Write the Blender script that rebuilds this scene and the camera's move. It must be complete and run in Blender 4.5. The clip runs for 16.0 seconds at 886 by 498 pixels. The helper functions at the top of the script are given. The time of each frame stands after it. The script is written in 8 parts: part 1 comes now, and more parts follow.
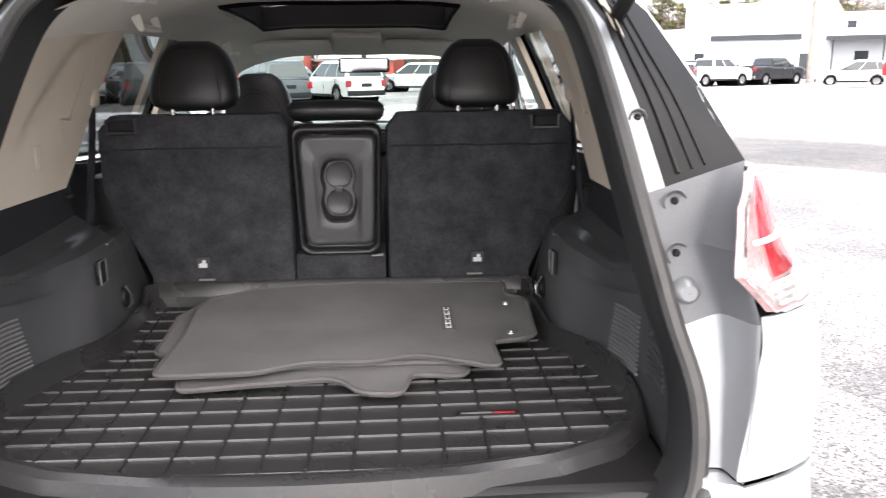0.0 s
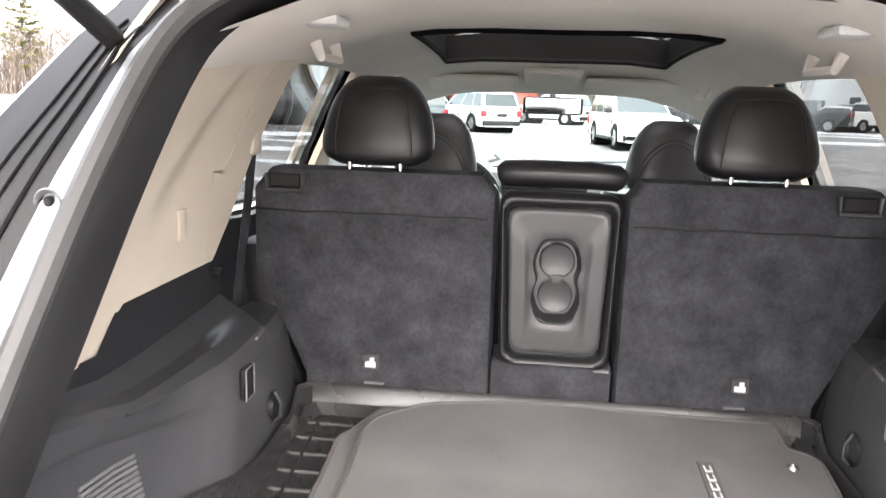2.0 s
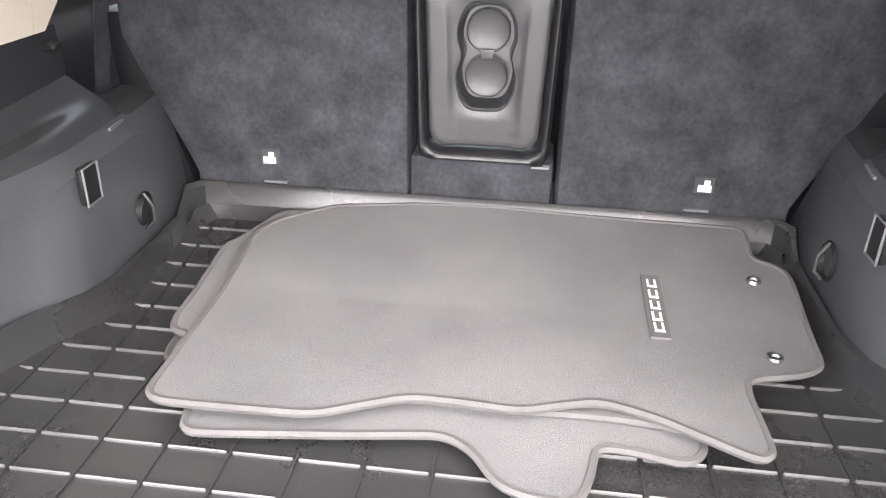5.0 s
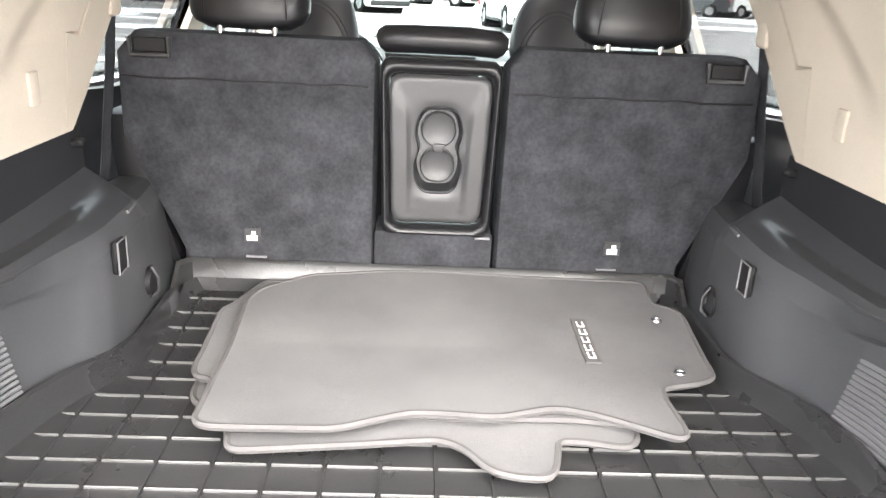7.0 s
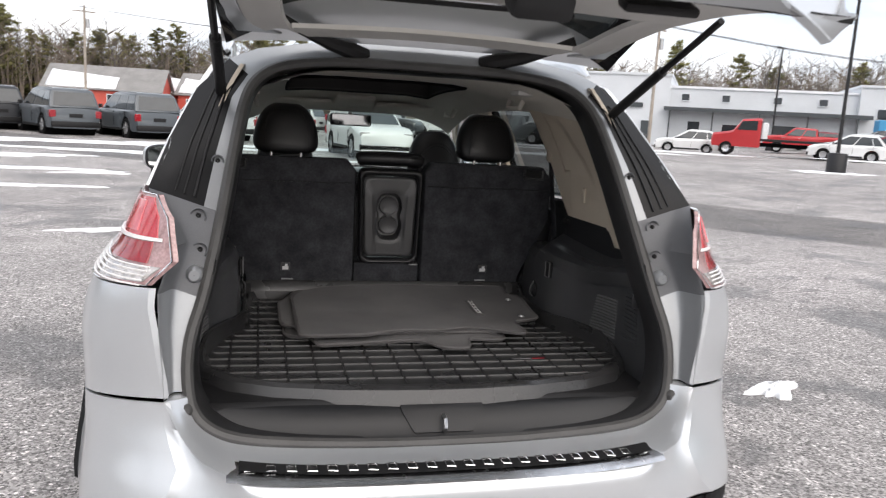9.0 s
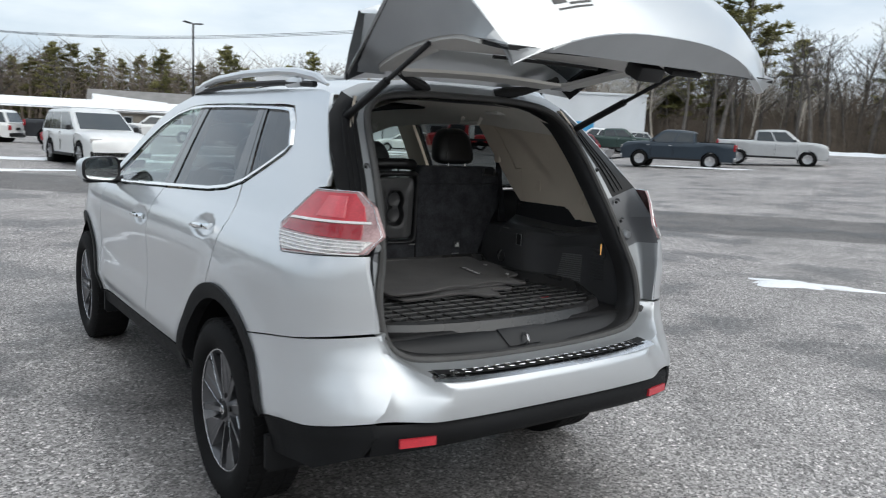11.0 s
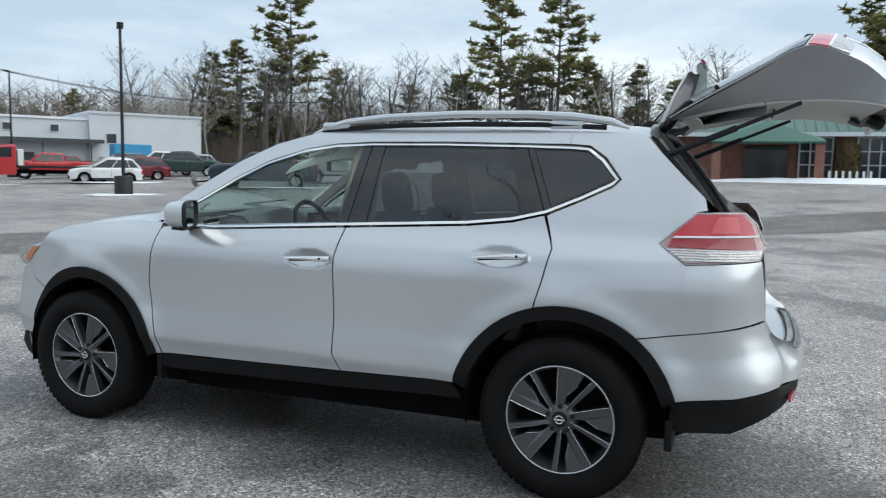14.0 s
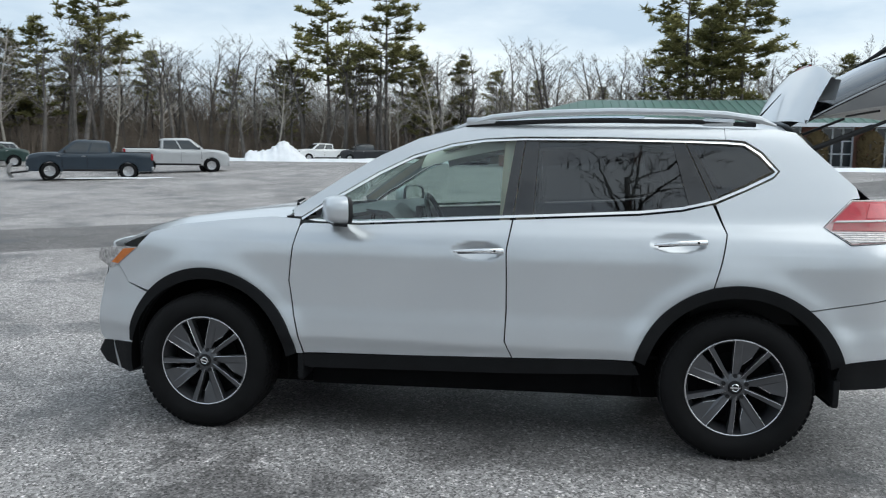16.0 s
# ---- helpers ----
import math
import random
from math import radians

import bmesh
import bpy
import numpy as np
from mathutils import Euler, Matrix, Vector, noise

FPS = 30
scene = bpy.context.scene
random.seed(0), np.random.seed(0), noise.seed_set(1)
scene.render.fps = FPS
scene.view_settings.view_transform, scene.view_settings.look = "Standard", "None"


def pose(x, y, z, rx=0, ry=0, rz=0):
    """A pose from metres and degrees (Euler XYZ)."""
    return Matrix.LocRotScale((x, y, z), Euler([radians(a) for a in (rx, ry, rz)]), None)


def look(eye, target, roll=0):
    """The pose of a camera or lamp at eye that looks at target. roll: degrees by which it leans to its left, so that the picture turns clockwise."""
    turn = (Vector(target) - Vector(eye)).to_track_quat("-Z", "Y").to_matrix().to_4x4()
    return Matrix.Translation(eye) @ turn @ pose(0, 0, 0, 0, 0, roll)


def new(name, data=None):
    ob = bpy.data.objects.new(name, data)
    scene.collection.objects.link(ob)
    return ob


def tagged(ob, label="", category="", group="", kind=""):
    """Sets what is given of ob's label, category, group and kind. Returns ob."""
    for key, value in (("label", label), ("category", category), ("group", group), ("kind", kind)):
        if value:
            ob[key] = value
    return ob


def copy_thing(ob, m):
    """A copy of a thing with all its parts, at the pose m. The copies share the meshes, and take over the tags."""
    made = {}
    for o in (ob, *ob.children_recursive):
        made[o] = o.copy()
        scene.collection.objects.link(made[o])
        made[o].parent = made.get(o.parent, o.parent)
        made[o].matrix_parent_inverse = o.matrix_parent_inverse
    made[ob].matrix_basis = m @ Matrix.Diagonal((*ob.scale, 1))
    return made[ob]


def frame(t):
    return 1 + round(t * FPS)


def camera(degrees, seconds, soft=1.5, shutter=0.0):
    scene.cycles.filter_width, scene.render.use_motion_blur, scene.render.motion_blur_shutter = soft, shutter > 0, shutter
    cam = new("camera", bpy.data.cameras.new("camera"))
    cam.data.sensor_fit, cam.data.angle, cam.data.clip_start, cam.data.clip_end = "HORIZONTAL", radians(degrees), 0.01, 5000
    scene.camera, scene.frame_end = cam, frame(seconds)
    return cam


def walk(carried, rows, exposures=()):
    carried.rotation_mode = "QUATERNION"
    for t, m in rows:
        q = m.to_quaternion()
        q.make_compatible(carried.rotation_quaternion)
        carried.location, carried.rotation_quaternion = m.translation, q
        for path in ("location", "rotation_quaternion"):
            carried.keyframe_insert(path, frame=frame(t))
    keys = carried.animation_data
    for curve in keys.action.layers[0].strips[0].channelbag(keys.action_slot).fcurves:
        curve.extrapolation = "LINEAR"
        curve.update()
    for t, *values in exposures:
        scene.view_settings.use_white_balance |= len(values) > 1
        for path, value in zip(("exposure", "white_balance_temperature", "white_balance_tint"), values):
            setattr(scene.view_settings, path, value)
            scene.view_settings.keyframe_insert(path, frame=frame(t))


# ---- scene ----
cam = camera(59.6, 16.0, soft=1.15, shutter=0.3)
PATH = [
    (0, (0.164, -1.791, 1.42), (0.265, 0.154, 0.966), -0.6),
    (0.5, (0.101, -1.772, 1.417), (0.03, 0.164, 0.921), 0.1),
    (1, (0.084, -1.694, 1.409), (-0.12, 0.213, 0.839), 0.5),
    (1.5, (-0.054, -1.494, 1.437), (-0.216, 0.421, 0.882), 0.9),
    (2, (-0.065, -1.263, 1.457), (-0.272, 0.688, 1.072), 1.8),
    (2.5, (-0.015, -1.103, 1.433), (-0.083, 0.869, 1.102), 1.5),
    (3, (0.053, -1.029, 1.44), (0.254, 0.924, 1.057), 1.6),
    (3.5, (0.036, -1.024, 1.446), (0.225, 0.913, 0.986), 2.2),
    (4, (0.045, -1.038, 1.374), (0.01, 0.836, 0.677), 3.0),
    (6.3, (0.059, -1.102, 1.377), (-0.06, 0.747, 0.626), 2.9),
    (6.5, (0.027, -1.123, 1.415), (-0.048, 0.727, 0.659), 2.8),
    (7, (-0.044, -1.267, 1.425), (0.038, 0.621, 0.77), 3.0),
    (7.5, (-0.102, -1.518, 1.45), (0.045, 0.393, 0.878), 3.1),
    (8, (-0.108, -1.822, 1.45), (0.06, 0.101, 0.927), 3.3),
    (8.5, (-0.274, -2.109, 1.464), (0.04, -0.179, 1.042), 3.5),
    (9, (-0.456, -2.509, 1.472), (0.013, -0.593, 1.14), 3.3),
    (9.2, (-0.529, -2.635, 1.48), (-0.002, -0.73, 1.169), 3.3),
    (11.3, (-2.152, -2.736, 1.449), (-0.925, -1.182, 1.166), 2.5),
    (11.5, (-2.347, -2.645, 1.421), (-1.061, -1.138, 1.148), 2.4),
    (12, (-2.783, -2.329, 1.403), (-1.368, -0.938, 1.154), 1.8),
    (12.5, (-3.235, -2.001, 1.413), (-1.696, -0.744, 1.186), 1.1),
    (13, (-3.575, -1.575, 1.405), (-1.893, -0.513, 1.193), 0.8),
    (13.5, (-3.886, -1.146, 1.408), (-2.102, -0.263, 1.212), 1.0),
    (14, (-4.079, -0.73, 1.418), (-2.231, 0.009, 1.219), 1.0),
    (14.5, (-4.266, -0.257, 1.428), (-2.371, 0.348, 1.219), 1.2),
    (15, (-4.463, 0.129, 1.44), (-2.544, 0.646, 1.215), 1.0),
    (15.5, (-4.536, 0.524, 1.424), (-2.594, 0.944, 1.192), 0.8),
    (16, (-4.665, 0.877, 1.426), (-2.699, 1.164, 1.202), 0.7),
]
# the stretches between: a short hold, then an arc round the rear corner
GAP = [
    (4.2, (0.08, -1.00, 1.40), (-0.12, 0.73, 0.46), 1.5),
    (4.8, (0.08, -1.00, 1.39), (-0.13, 0.76, 0.48), 1.3),
    (5.6, (0.07, -1.04, 1.38), (-0.10, 0.76, 0.55), 2.2),
    (9.9, (-0.85, -2.92, 1.48), (-0.09, -1.09, 1.18), 3.1),
    (10.6, (-1.42, -2.93, 1.46), (-0.43, -1.22, 1.17), 2.7),
]
EXPOSURE = [
    (0.0, 2.35, 6900, 16), (1.0, 2.95, 7000, 16), (2.0, 3.45, 7050, 16), (3.0, 3.6, 6850, 16), (4.2, 3.85, 6700, 16), (6.3, 3.85, 6950, 13), (7.0, 4.05, 6950, 12), (7.5, 4.0, 7000, 12), (8.0, 3.45, 7000, 12),
    (8.5, 2.3, 7000, 13), (9.0, 1.0, 6900, 14), (9.2, 0.78, 6850, 13), (10.0, 0.6, 6600, 10), (11.3, 0.45, 6450, 7), (12.5, 0.40, 6200, 5), (16.0, 0.46, 6300, 5),
]
ROWS = sorted(PATH + GAP)
walk(cam, [(t, look(eye, target, roll)) for t, eye, target, roll in ROWS], exposures=EXPOSURE)

# ---------------------------------------------------------------- sky and sun
SUN_ELEVATION, SUN_AZIMUTH = 46.0, 170.0
world = bpy.data.worlds.new("overcast")
scene.world = world
world.use_nodes = True
wn, wl = world.node_tree.nodes, world.node_tree.links
wn.clear()
sky = wn.new("ShaderNodeTexSky")
sky.sky_type, sky.sun_disc = "NISHITA", False
sky.sun_elevation, sky.sun_rotation = radians(SUN_ELEVATION), radians(SUN_AZIMUTH)
sky.air_density, sky.dust_density = 1.0, 3.0
sky_dim = wn.new("ShaderNodeMixRGB")
sky_dim.blend_type, sky_dim.inputs[0].default_value = "MULTIPLY", 1.0
sky_dim.inputs[2].default_value = (0.10, 0.10, 0.10, 1)
wl.new(sky.outputs[0], sky_dim.inputs[1])
where = wn.new("ShaderNodeTexCoord")
flat = wn.new("ShaderNodeMapping")
flat.inputs["Scale"].default_value = (1.0, 1.0, 3.6)
wl.new(where.outputs["Generated"], flat.inputs[0])
puffs = wn.new("ShaderNodeTexNoise")
puffs.inputs["Scale"].default_value, puffs.inputs["Detail"].default_value, puffs.inputs["Roughness"].default_value = 2.3, 7.0, 0.55
wl.new(flat.outputs[0], puffs.inputs["Vector"])
tone = wn.new("ShaderNodeValToRGB")
tone.color_ramp.elements[0].position, tone.color_ramp.elements[0].color = 0.36, (0.47, 0.555, 0.66, 1)
tone.color_ramp.elements[1].position, tone.color_ramp.elements[1].color = 0.62, (0.80, 0.84, 0.88, 1)
wl.new(puffs.outputs[0], tone.inputs[0])
blend = wn.new("ShaderNodeMixRGB")
blend.inputs[0].default_value = 0.82
wl.new(sky_dim.outputs[0], blend.inputs[1])
wl.new(tone.outputs[0], blend.inputs[2])
glow = wn.new("ShaderNodeBackground")
glow.inputs[1].default_value = 1.0
wl.new(blend.outputs[0], glow.inputs[0])
wl.new(glow.outputs[0], wn.new("ShaderNodeOutputWorld").inputs[0])

sun = new("sun", bpy.data.lights.new("sun", "SUN"))
sun.data.energy, sun.data.angle, sun.data.color = 1.15, radians(85), (1.0, 0.96, 0.90)
sun.matrix_basis = look((0, 0, 50), (0, 0, 0)) if SUN_ELEVATION > 89 else look(
    (50 * math.sin(radians(SUN_AZIMUTH)) * math.cos(radians(SUN_ELEVATION)), 50 * math.cos(radians(SUN_AZIMUTH)) * math.cos(radians(SUN_ELEVATION)), 50 * math.sin(radians(SUN_ELEVATION))), (0, 0, 0))

# ---------------------------------------------------------------- materials


def material(name, color, rough=0.5, metal=0.0, vary=0.12, scale=6.0, fine=0.06, fine_scale=160.0, bump=0.0, bump_scale=220.0, coat=0.0, rough_vary=0.08, spec=0.5, second=None, each=0.0):
    """A surface with broad stains, fine grain and a slight relief."""
    m = bpy.data.materials.new(name)
    m.use_nodes = True
    nt = m.node_tree
    n, l = nt.nodes, nt.links
    b = n["Principled BSDF"]
    b.inputs["Roughness"].default_value, b.inputs["Metallic"].default_value = rough, metal
    b.inputs["Specular IOR Level"].default_value = spec
    b.inputs["Coat Weight"].default_value, b.inputs["Coat Roughness"].default_value = coat, 0.04
    tc = n.new("ShaderNodeTexCoord")
    big, small = n.new("ShaderNodeTexNoise"), n.new("ShaderNodeTexNoise")
    big.inputs["Scale"].default_value, big.inputs["Detail"].default_value = scale, 5
    small.inputs["Scale"].default_value, small.inputs["Detail"].default_value = fine_scale, 3
    for t in (big, small):
        l.new(tc.outputs["Object"], t.inputs["Vector"])
    low = [c * (1 - vary) for c in color[:3]]
    high = [min(1.0, c * (1 + vary)) for c in (second or color)[:3]]
    ramp = n.new("ShaderNodeValToRGB")
    ramp.color_ramp.elements[0].position, ramp.color_ramp.elements[0].color = 0.32, (*low, 1)
    ramp.color_ramp.elements[1].position, ramp.color_ramp.elements[1].color = 0.68, (*high, 1)
    l.new(big.outputs[0], ramp.inputs[0])
    grain = n.new("ShaderNodeMapRange")
    grain.inputs["From Min"].default_value, grain.inputs["From Max"].default_value = 0.3, 0.7
    grain.inputs["To Min"].default_value, grain.inputs["To Max"].default_value = 1 - fine, 1 + fine
    l.new(small.outputs[0], grain.inputs["Value"])
    mul = n.new("ShaderNodeVectorMath")
    mul.operation = "SCALE"
    l.new(ramp.outputs[0], mul.inputs[0])
    l.new(grain.outputs[0], mul.inputs["Scale"])
    out = mul.outputs[0]
    if each:
        info, per = n.new("ShaderNodeObjectInfo"), n.new("ShaderNodeMapRange")
        per.inputs["To Min"].default_value, per.inputs["To Max"].default_value = 1 - each, 1 + each
        l.new(info.outputs["Random"], per.inputs["Value"])
        mul2 = n.new("ShaderNodeVectorMath")
        mul2.operation = "SCALE"
        l.new(out, mul2.inputs[0])
        l.new(per.outputs[0], mul2.inputs["Scale"])
        out = mul2.outputs[0]
    l.new(out, b.inputs["Base Color"])
    if rough_vary:
        rr = n.new("ShaderNodeMapRange")
        rr.inputs["To Min"].default_value, rr.inputs["To Max"].default_value = max(0.02, rough - rough_vary), min(1, rough + rough_vary)
        l.new(big.outputs[0], rr.inputs["Value"])
        l.new(rr.outputs[0], b.inputs["Roughness"])
    if bump:
        rel, bu = n.new("ShaderNodeTexNoise"), n.new("ShaderNodeBump")
        rel.inputs["Scale"].default_value, rel.inputs["Detail"].default_value = bump_scale, 3
        l.new(tc.outputs["Object"], rel.inputs["Vector"])
        bu.inputs["Strength"].default_value, bu.inputs["Distance"].default_value = bump, 0.002
        l.new(rel.outputs[0], bu.inputs["Height"])
        l.new(bu.outputs[0], b.inputs["Normal"])
    return m


def pane(name, tint, rough=0.0, ior=1.65):
    """Window glass: a clear or tinted sheet that mirrors at a slant."""
    m = bpy.data.materials.new(name)
    m.use_nodes = True
    n, l = m.node_tree.nodes, m.node_tree.links
    n.clear()
    clear, gloss, mix, slant, power, curve, out = (n.new(k) for k in ("ShaderNodeBsdfTransparent", "ShaderNodeBsdfGlossy", "ShaderNodeMixShader", "ShaderNodeLayerWeight", "ShaderNodeMath", "ShaderNodeMapRange", "ShaderNodeOutputMaterial"))
    clear.inputs[0].default_value = (*tint, 1)
    gloss.inputs["Roughness"].default_value = rough
    gloss.inputs["Color"].default_value = (0.95, 0.97, 1.0, 1)
    power.operation, power.inputs[1].default_value = "POWER", 5.0
    curve.inputs["To Min"].default_value = ((ior - 1) / (ior + 1)) ** 2
    l.new(slant.outputs["Facing"], power.inputs[0])
    l.new(power.outputs[0], curve.inputs["Value"])
    l.new(curve.outputs[0], mix.inputs[0])
    l.new(clear.outputs[0], mix.inputs[1])
    l.new(gloss.outputs[0], mix.inputs[2])
    l.new(mix.outputs[0], out.inputs[0])
    return m


PAINT = material("silver_paint", (0.62, 0.645, 0.67), 0.29, 0.60, 0.02, 1.5, 0.05, 900, coat=0.7, rough_vary=0.03)
JAMB = material("jamb_paint", (0.36, 0.375, 0.39), 0.36, 0.5, 0.06, 6, 0.03, 400, coat=0.1)
PILLAR_BLACK = material("black_pillar_trim", (0.012, 0.012, 0.013), 0.34, 0, 0.15, 9, 0.1, 300, 0.1, 500, spec=0.22)
# darker and more matt than the rest of the jamb
JAMB_DARK = material("dark_grey_jamb", (0.15, 0.155, 0.165), 0.5, 0.1, 0.08, 6, 0.05, 300)
GLOSS_BLACK = material("gloss_black_trim", (0.012, 0.012, 0.014), 0.12, 0, 0.1, 8, coat=0.5, rough_vary=0.04)
PLASTIC = material("black_plastic", (0.013, 0.013, 0.014), 0.52, 0, 0.15, 9, 0.10, 300, 0.25, 500, spec=0.3)
CLADDING = material("textured_cladding", (0.008, 0.0085, 0.0095), 0.6, 0, 0.2, 7, 0.1, 300, 0.4, 600, spec=0.18)
TRIM = material("charcoal_interior_plastic", (0.034, 0.035, 0.038), 0.33, 0, 0.04, 8, 0.08, 500, 0.08, 700, coat=0.15, spec=1.0, rough_vary=0.04)
BAY_PANEL = material("grained_bay_plastic", (0.060, 0.061, 0.065), 0.34, 0, 0.08, 7, 0.10, 420, 0.14, 620, spec=0.7, rough_vary=0.06)
BAY_MATT = material("matt_bay_plastic", (0.020, 0.0205, 0.023), 0.55, 0, 0.08, 7, 0.10, 420, 0.14, 620, spec=0.35)
VENT_GREY = material("pale_vent_plastic", (0.16, 0.16, 0.165), 0.30, 0, 0.06, 12, 0.05, 300, spec=0.8)
SILL_TRIM = material("sill_plastic", (0.013, 0.0135, 0.015), 0.42, 0, 0.06, 8, 0.1, 500, 0.15, 700, spec=0.4)
OPENING = material("opening_plastic", (0.017, 0.017, 0.018), 0.38, 0, 0.06, 8, 0.08, 500, 0.12, 700, spec=0.5)
RUBBER = material("seal_rubber", (0.060, 0.059, 0.058), 0.50, 0, 0.15, 12)
LINER = material("ribbed_liner", (0.028, 0.028, 0.029), 0.28, 0, 0.12, 5, 0.14, 250, 0.0, 420, rough_vary=0.07, spec=0.75)
# same black rubber as the liner, paler: highlights on the ribs painted in
RIB_GLINT = material("liner_rib_highlights", (0.10, 0.10, 0.10), 0.32, 0, 0.2, 8, 0.05, 250, spec=0.6)
CARPET = material("charcoal_velour", (0.044, 0.045, 0.050), 0.95, 0, 0.30, 19, 0.16, 140, 0.25, 300, spec=0.15)
MAT = material("grey_mat_carpet", (0.145, 0.143, 0.145), 0.95, 0, 0.10, 4, 0.16, 700, 0.6, 900, spec=0.12, second=(0.170, 0.167, 0.167))
MAT_EDGE = material("mat_binding", (0.11, 0.105, 0.105), 0.85, 0, 0.1, 20, 0.1, 600, 0.5, 700)
LEATHER = material("black_leather", (0.011, 0.011, 0.0125), 0.33, 0, 0.10, 10, 0.06, 300, 0.08, 330, spec=0.5)
GREY_PLASTIC = material("grey_console_plastic", (0.052, 0.052, 0.054), 0.32, 0, 0.08, 10, 0.05, 400, 0.15, 600)
CREAM = material("cream_trim", (0.66, 0.58, 0.48), 0.62, 0, 0.05, 4, 0.03, 300, 0.2, 500)
LINING_GREY = material("grey_tailgate_lining", (0.56, 0.55, 0.53), 0.6, 0, 0.05, 5, 0.03, 300, 0.15, 500)
HEADLINER = material("cream_headliner", (0.76, 0.73, 0.67), 0.9, 0, 0.04, 4, 0.06, 500, 0.3, 700)
CHROME = material("chrome", (0.80, 0.81, 0.82), 0.08, 1.0, 0.03, 20, 0.0, rough_vary=0.03)
BRUSHED = material("brushed_step_plate", (0.62, 0.63, 0.65), 0.25, 1.0, 0.1, 30, 0.05, 400)
STEEL = material("steel", (0.45, 0.45, 0.46), 0.35, 1.0, 0.1, 30)
TYRE = material("tyre_rubber", (0.0075, 0.0075, 0.008), 0.78, 0, 0.25, 8, 0.15, 200, 0.3, 300, spec=0.15)
ALLOY_DARK = material("gunmetal_alloy", (0.100, 0.102, 0.110), 0.33, 0.7, 0.08, 12, 0.04, 500, coat=0.3)
ALLOY_CUT = material("machined_alloy", (0.62, 0.63, 0.65), 0.22, 1.0, 0.06, 12, 0.05, 500)
# near-black: the shade of hollows and gaps is put into the colour
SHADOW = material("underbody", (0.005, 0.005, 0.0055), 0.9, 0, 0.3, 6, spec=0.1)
LAMP_RED = material("red_lens", (0.52, 0.030, 0.045), 0.12, 0, 0.08, 30, 0.15, 220, coat=0.8)
LAMP_DARK = material("deep_red_lens", (0.30, 0.010, 0.018), 0.12, 0, 0.08, 30, 0.2, 220, coat=0.8)
LAMP_PINK = material("bright_red_lens", (0.66, 0.10, 0.12), 0.14, 0, 0.1, 18, 0.1, 220, coat=0.8)
LAMP_CLEAR = material("clear_ribbed_lens", (0.50, 0.48, 0.47), 0.12, 0.5, 0.35, 60, 0.3, 160, coat=0.8)
LAMP_EDGE = material("pale_lens_border", (0.40, 0.25, 0.25), 0.12, 0.15, 0.15, 40, 0.2, 160, coat=0.8)
LAMP_WHITE = material("white_light_guide", (0.82, 0.80, 0.80), 0.25, 0, 0.04, 20)
AMBER = material("amber_lens", (0.60, 0.16, 0.02), 0.15, 0, 0.1, 30, coat=0.8)
WHITE_PLASTIC = material("white_plastic", (0.70, 0.70, 0.68), 0.45, 0, 0.05, 20)
TAG_WHITE = material("pale_mark", (0.72, 0.72, 0.72), 0.5, 0, 0.04, 30)
TAG_RED = material("red_mark", (0.35, 0.02, 0.03), 0.5, 0, 0.1, 30)
GLASS = pane("clear_glass", (0.64, 0.74, 0.70), ior=1.65)
PRIVACY = pane("privacy_glass", (0.15, 0.162, 0.162), ior=1.75)
QUARTER_GLASS = pane("deep_privacy_glass", (0.10, 0.107, 0.108), ior=1.75)
ROOF_GLASS = pane("roof_glass", (0.07, 0.075, 0.08))
MIRROR = material("mirror_glass", (0.72, 0.74, 0.74), 0.05, 1.0, 0.01, 10, 0.0, rough_vary=0.0)
LAMP_GLOW = material("cargo_lamp_lens", (0.8, 0.5, 0.2), 0.4, 0, 0.02, 10)
LAMP_GLOW.node_tree.nodes["Principled BSDF"].inputs["Emission Color"].default_value = (1.0, 0.50, 0.14, 1)
LAMP_GLOW.node_tree.nodes["Principled BSDF"].inputs["Emission Strength"].default_value = 0.45

from mathutils.geometry import tessellate_polygon

# ---------------------------------------------------------------- shaping tools


def part(name, bm, mat, parent=None, label="", smooth=40.0, data=None):
    """Links a bmesh as one mesh object under a thing or a part."""
    if data is None:
        data = bpy.data.meshes.new(name)
        bm.to_mesh(data)
        bm.free()
        if mat:
            data.materials.append(mat)
        if smooth:
            data.shade_smooth()
            data.set_sharp_from_angle(angle=radians(smooth))
    ob = new(name, data)
    ob.parent = parent
    if label:
        tagged(ob, label)
    return ob


def thing(name, label, category, group="", kind=""):
    return tagged(new(name), label, category, group, kind)


def box(bm, c, s, m=None, bevel=0.0, seg=1):
    r = bmesh.ops.create_cube(bm, size=1.0)
    vs = r["verts"]
    bmesh.ops.scale(bm, vec=s, verts=vs)
    if bevel:
        es = list({e for v in vs for e in v.link_edges})
        out = bmesh.ops.bevel(bm, geom=es, offset=bevel, segments=seg, affect="EDGES", profile=0.5)
        vs = list({v for f in out["faces"] for v in f.verts} | {v for v in vs if v.is_valid})
    if m is not None:
        bmesh.ops.transform(bm, matrix=m, verts=vs)
    bmesh.ops.translate(bm, vec=c, verts=vs)
    return vs


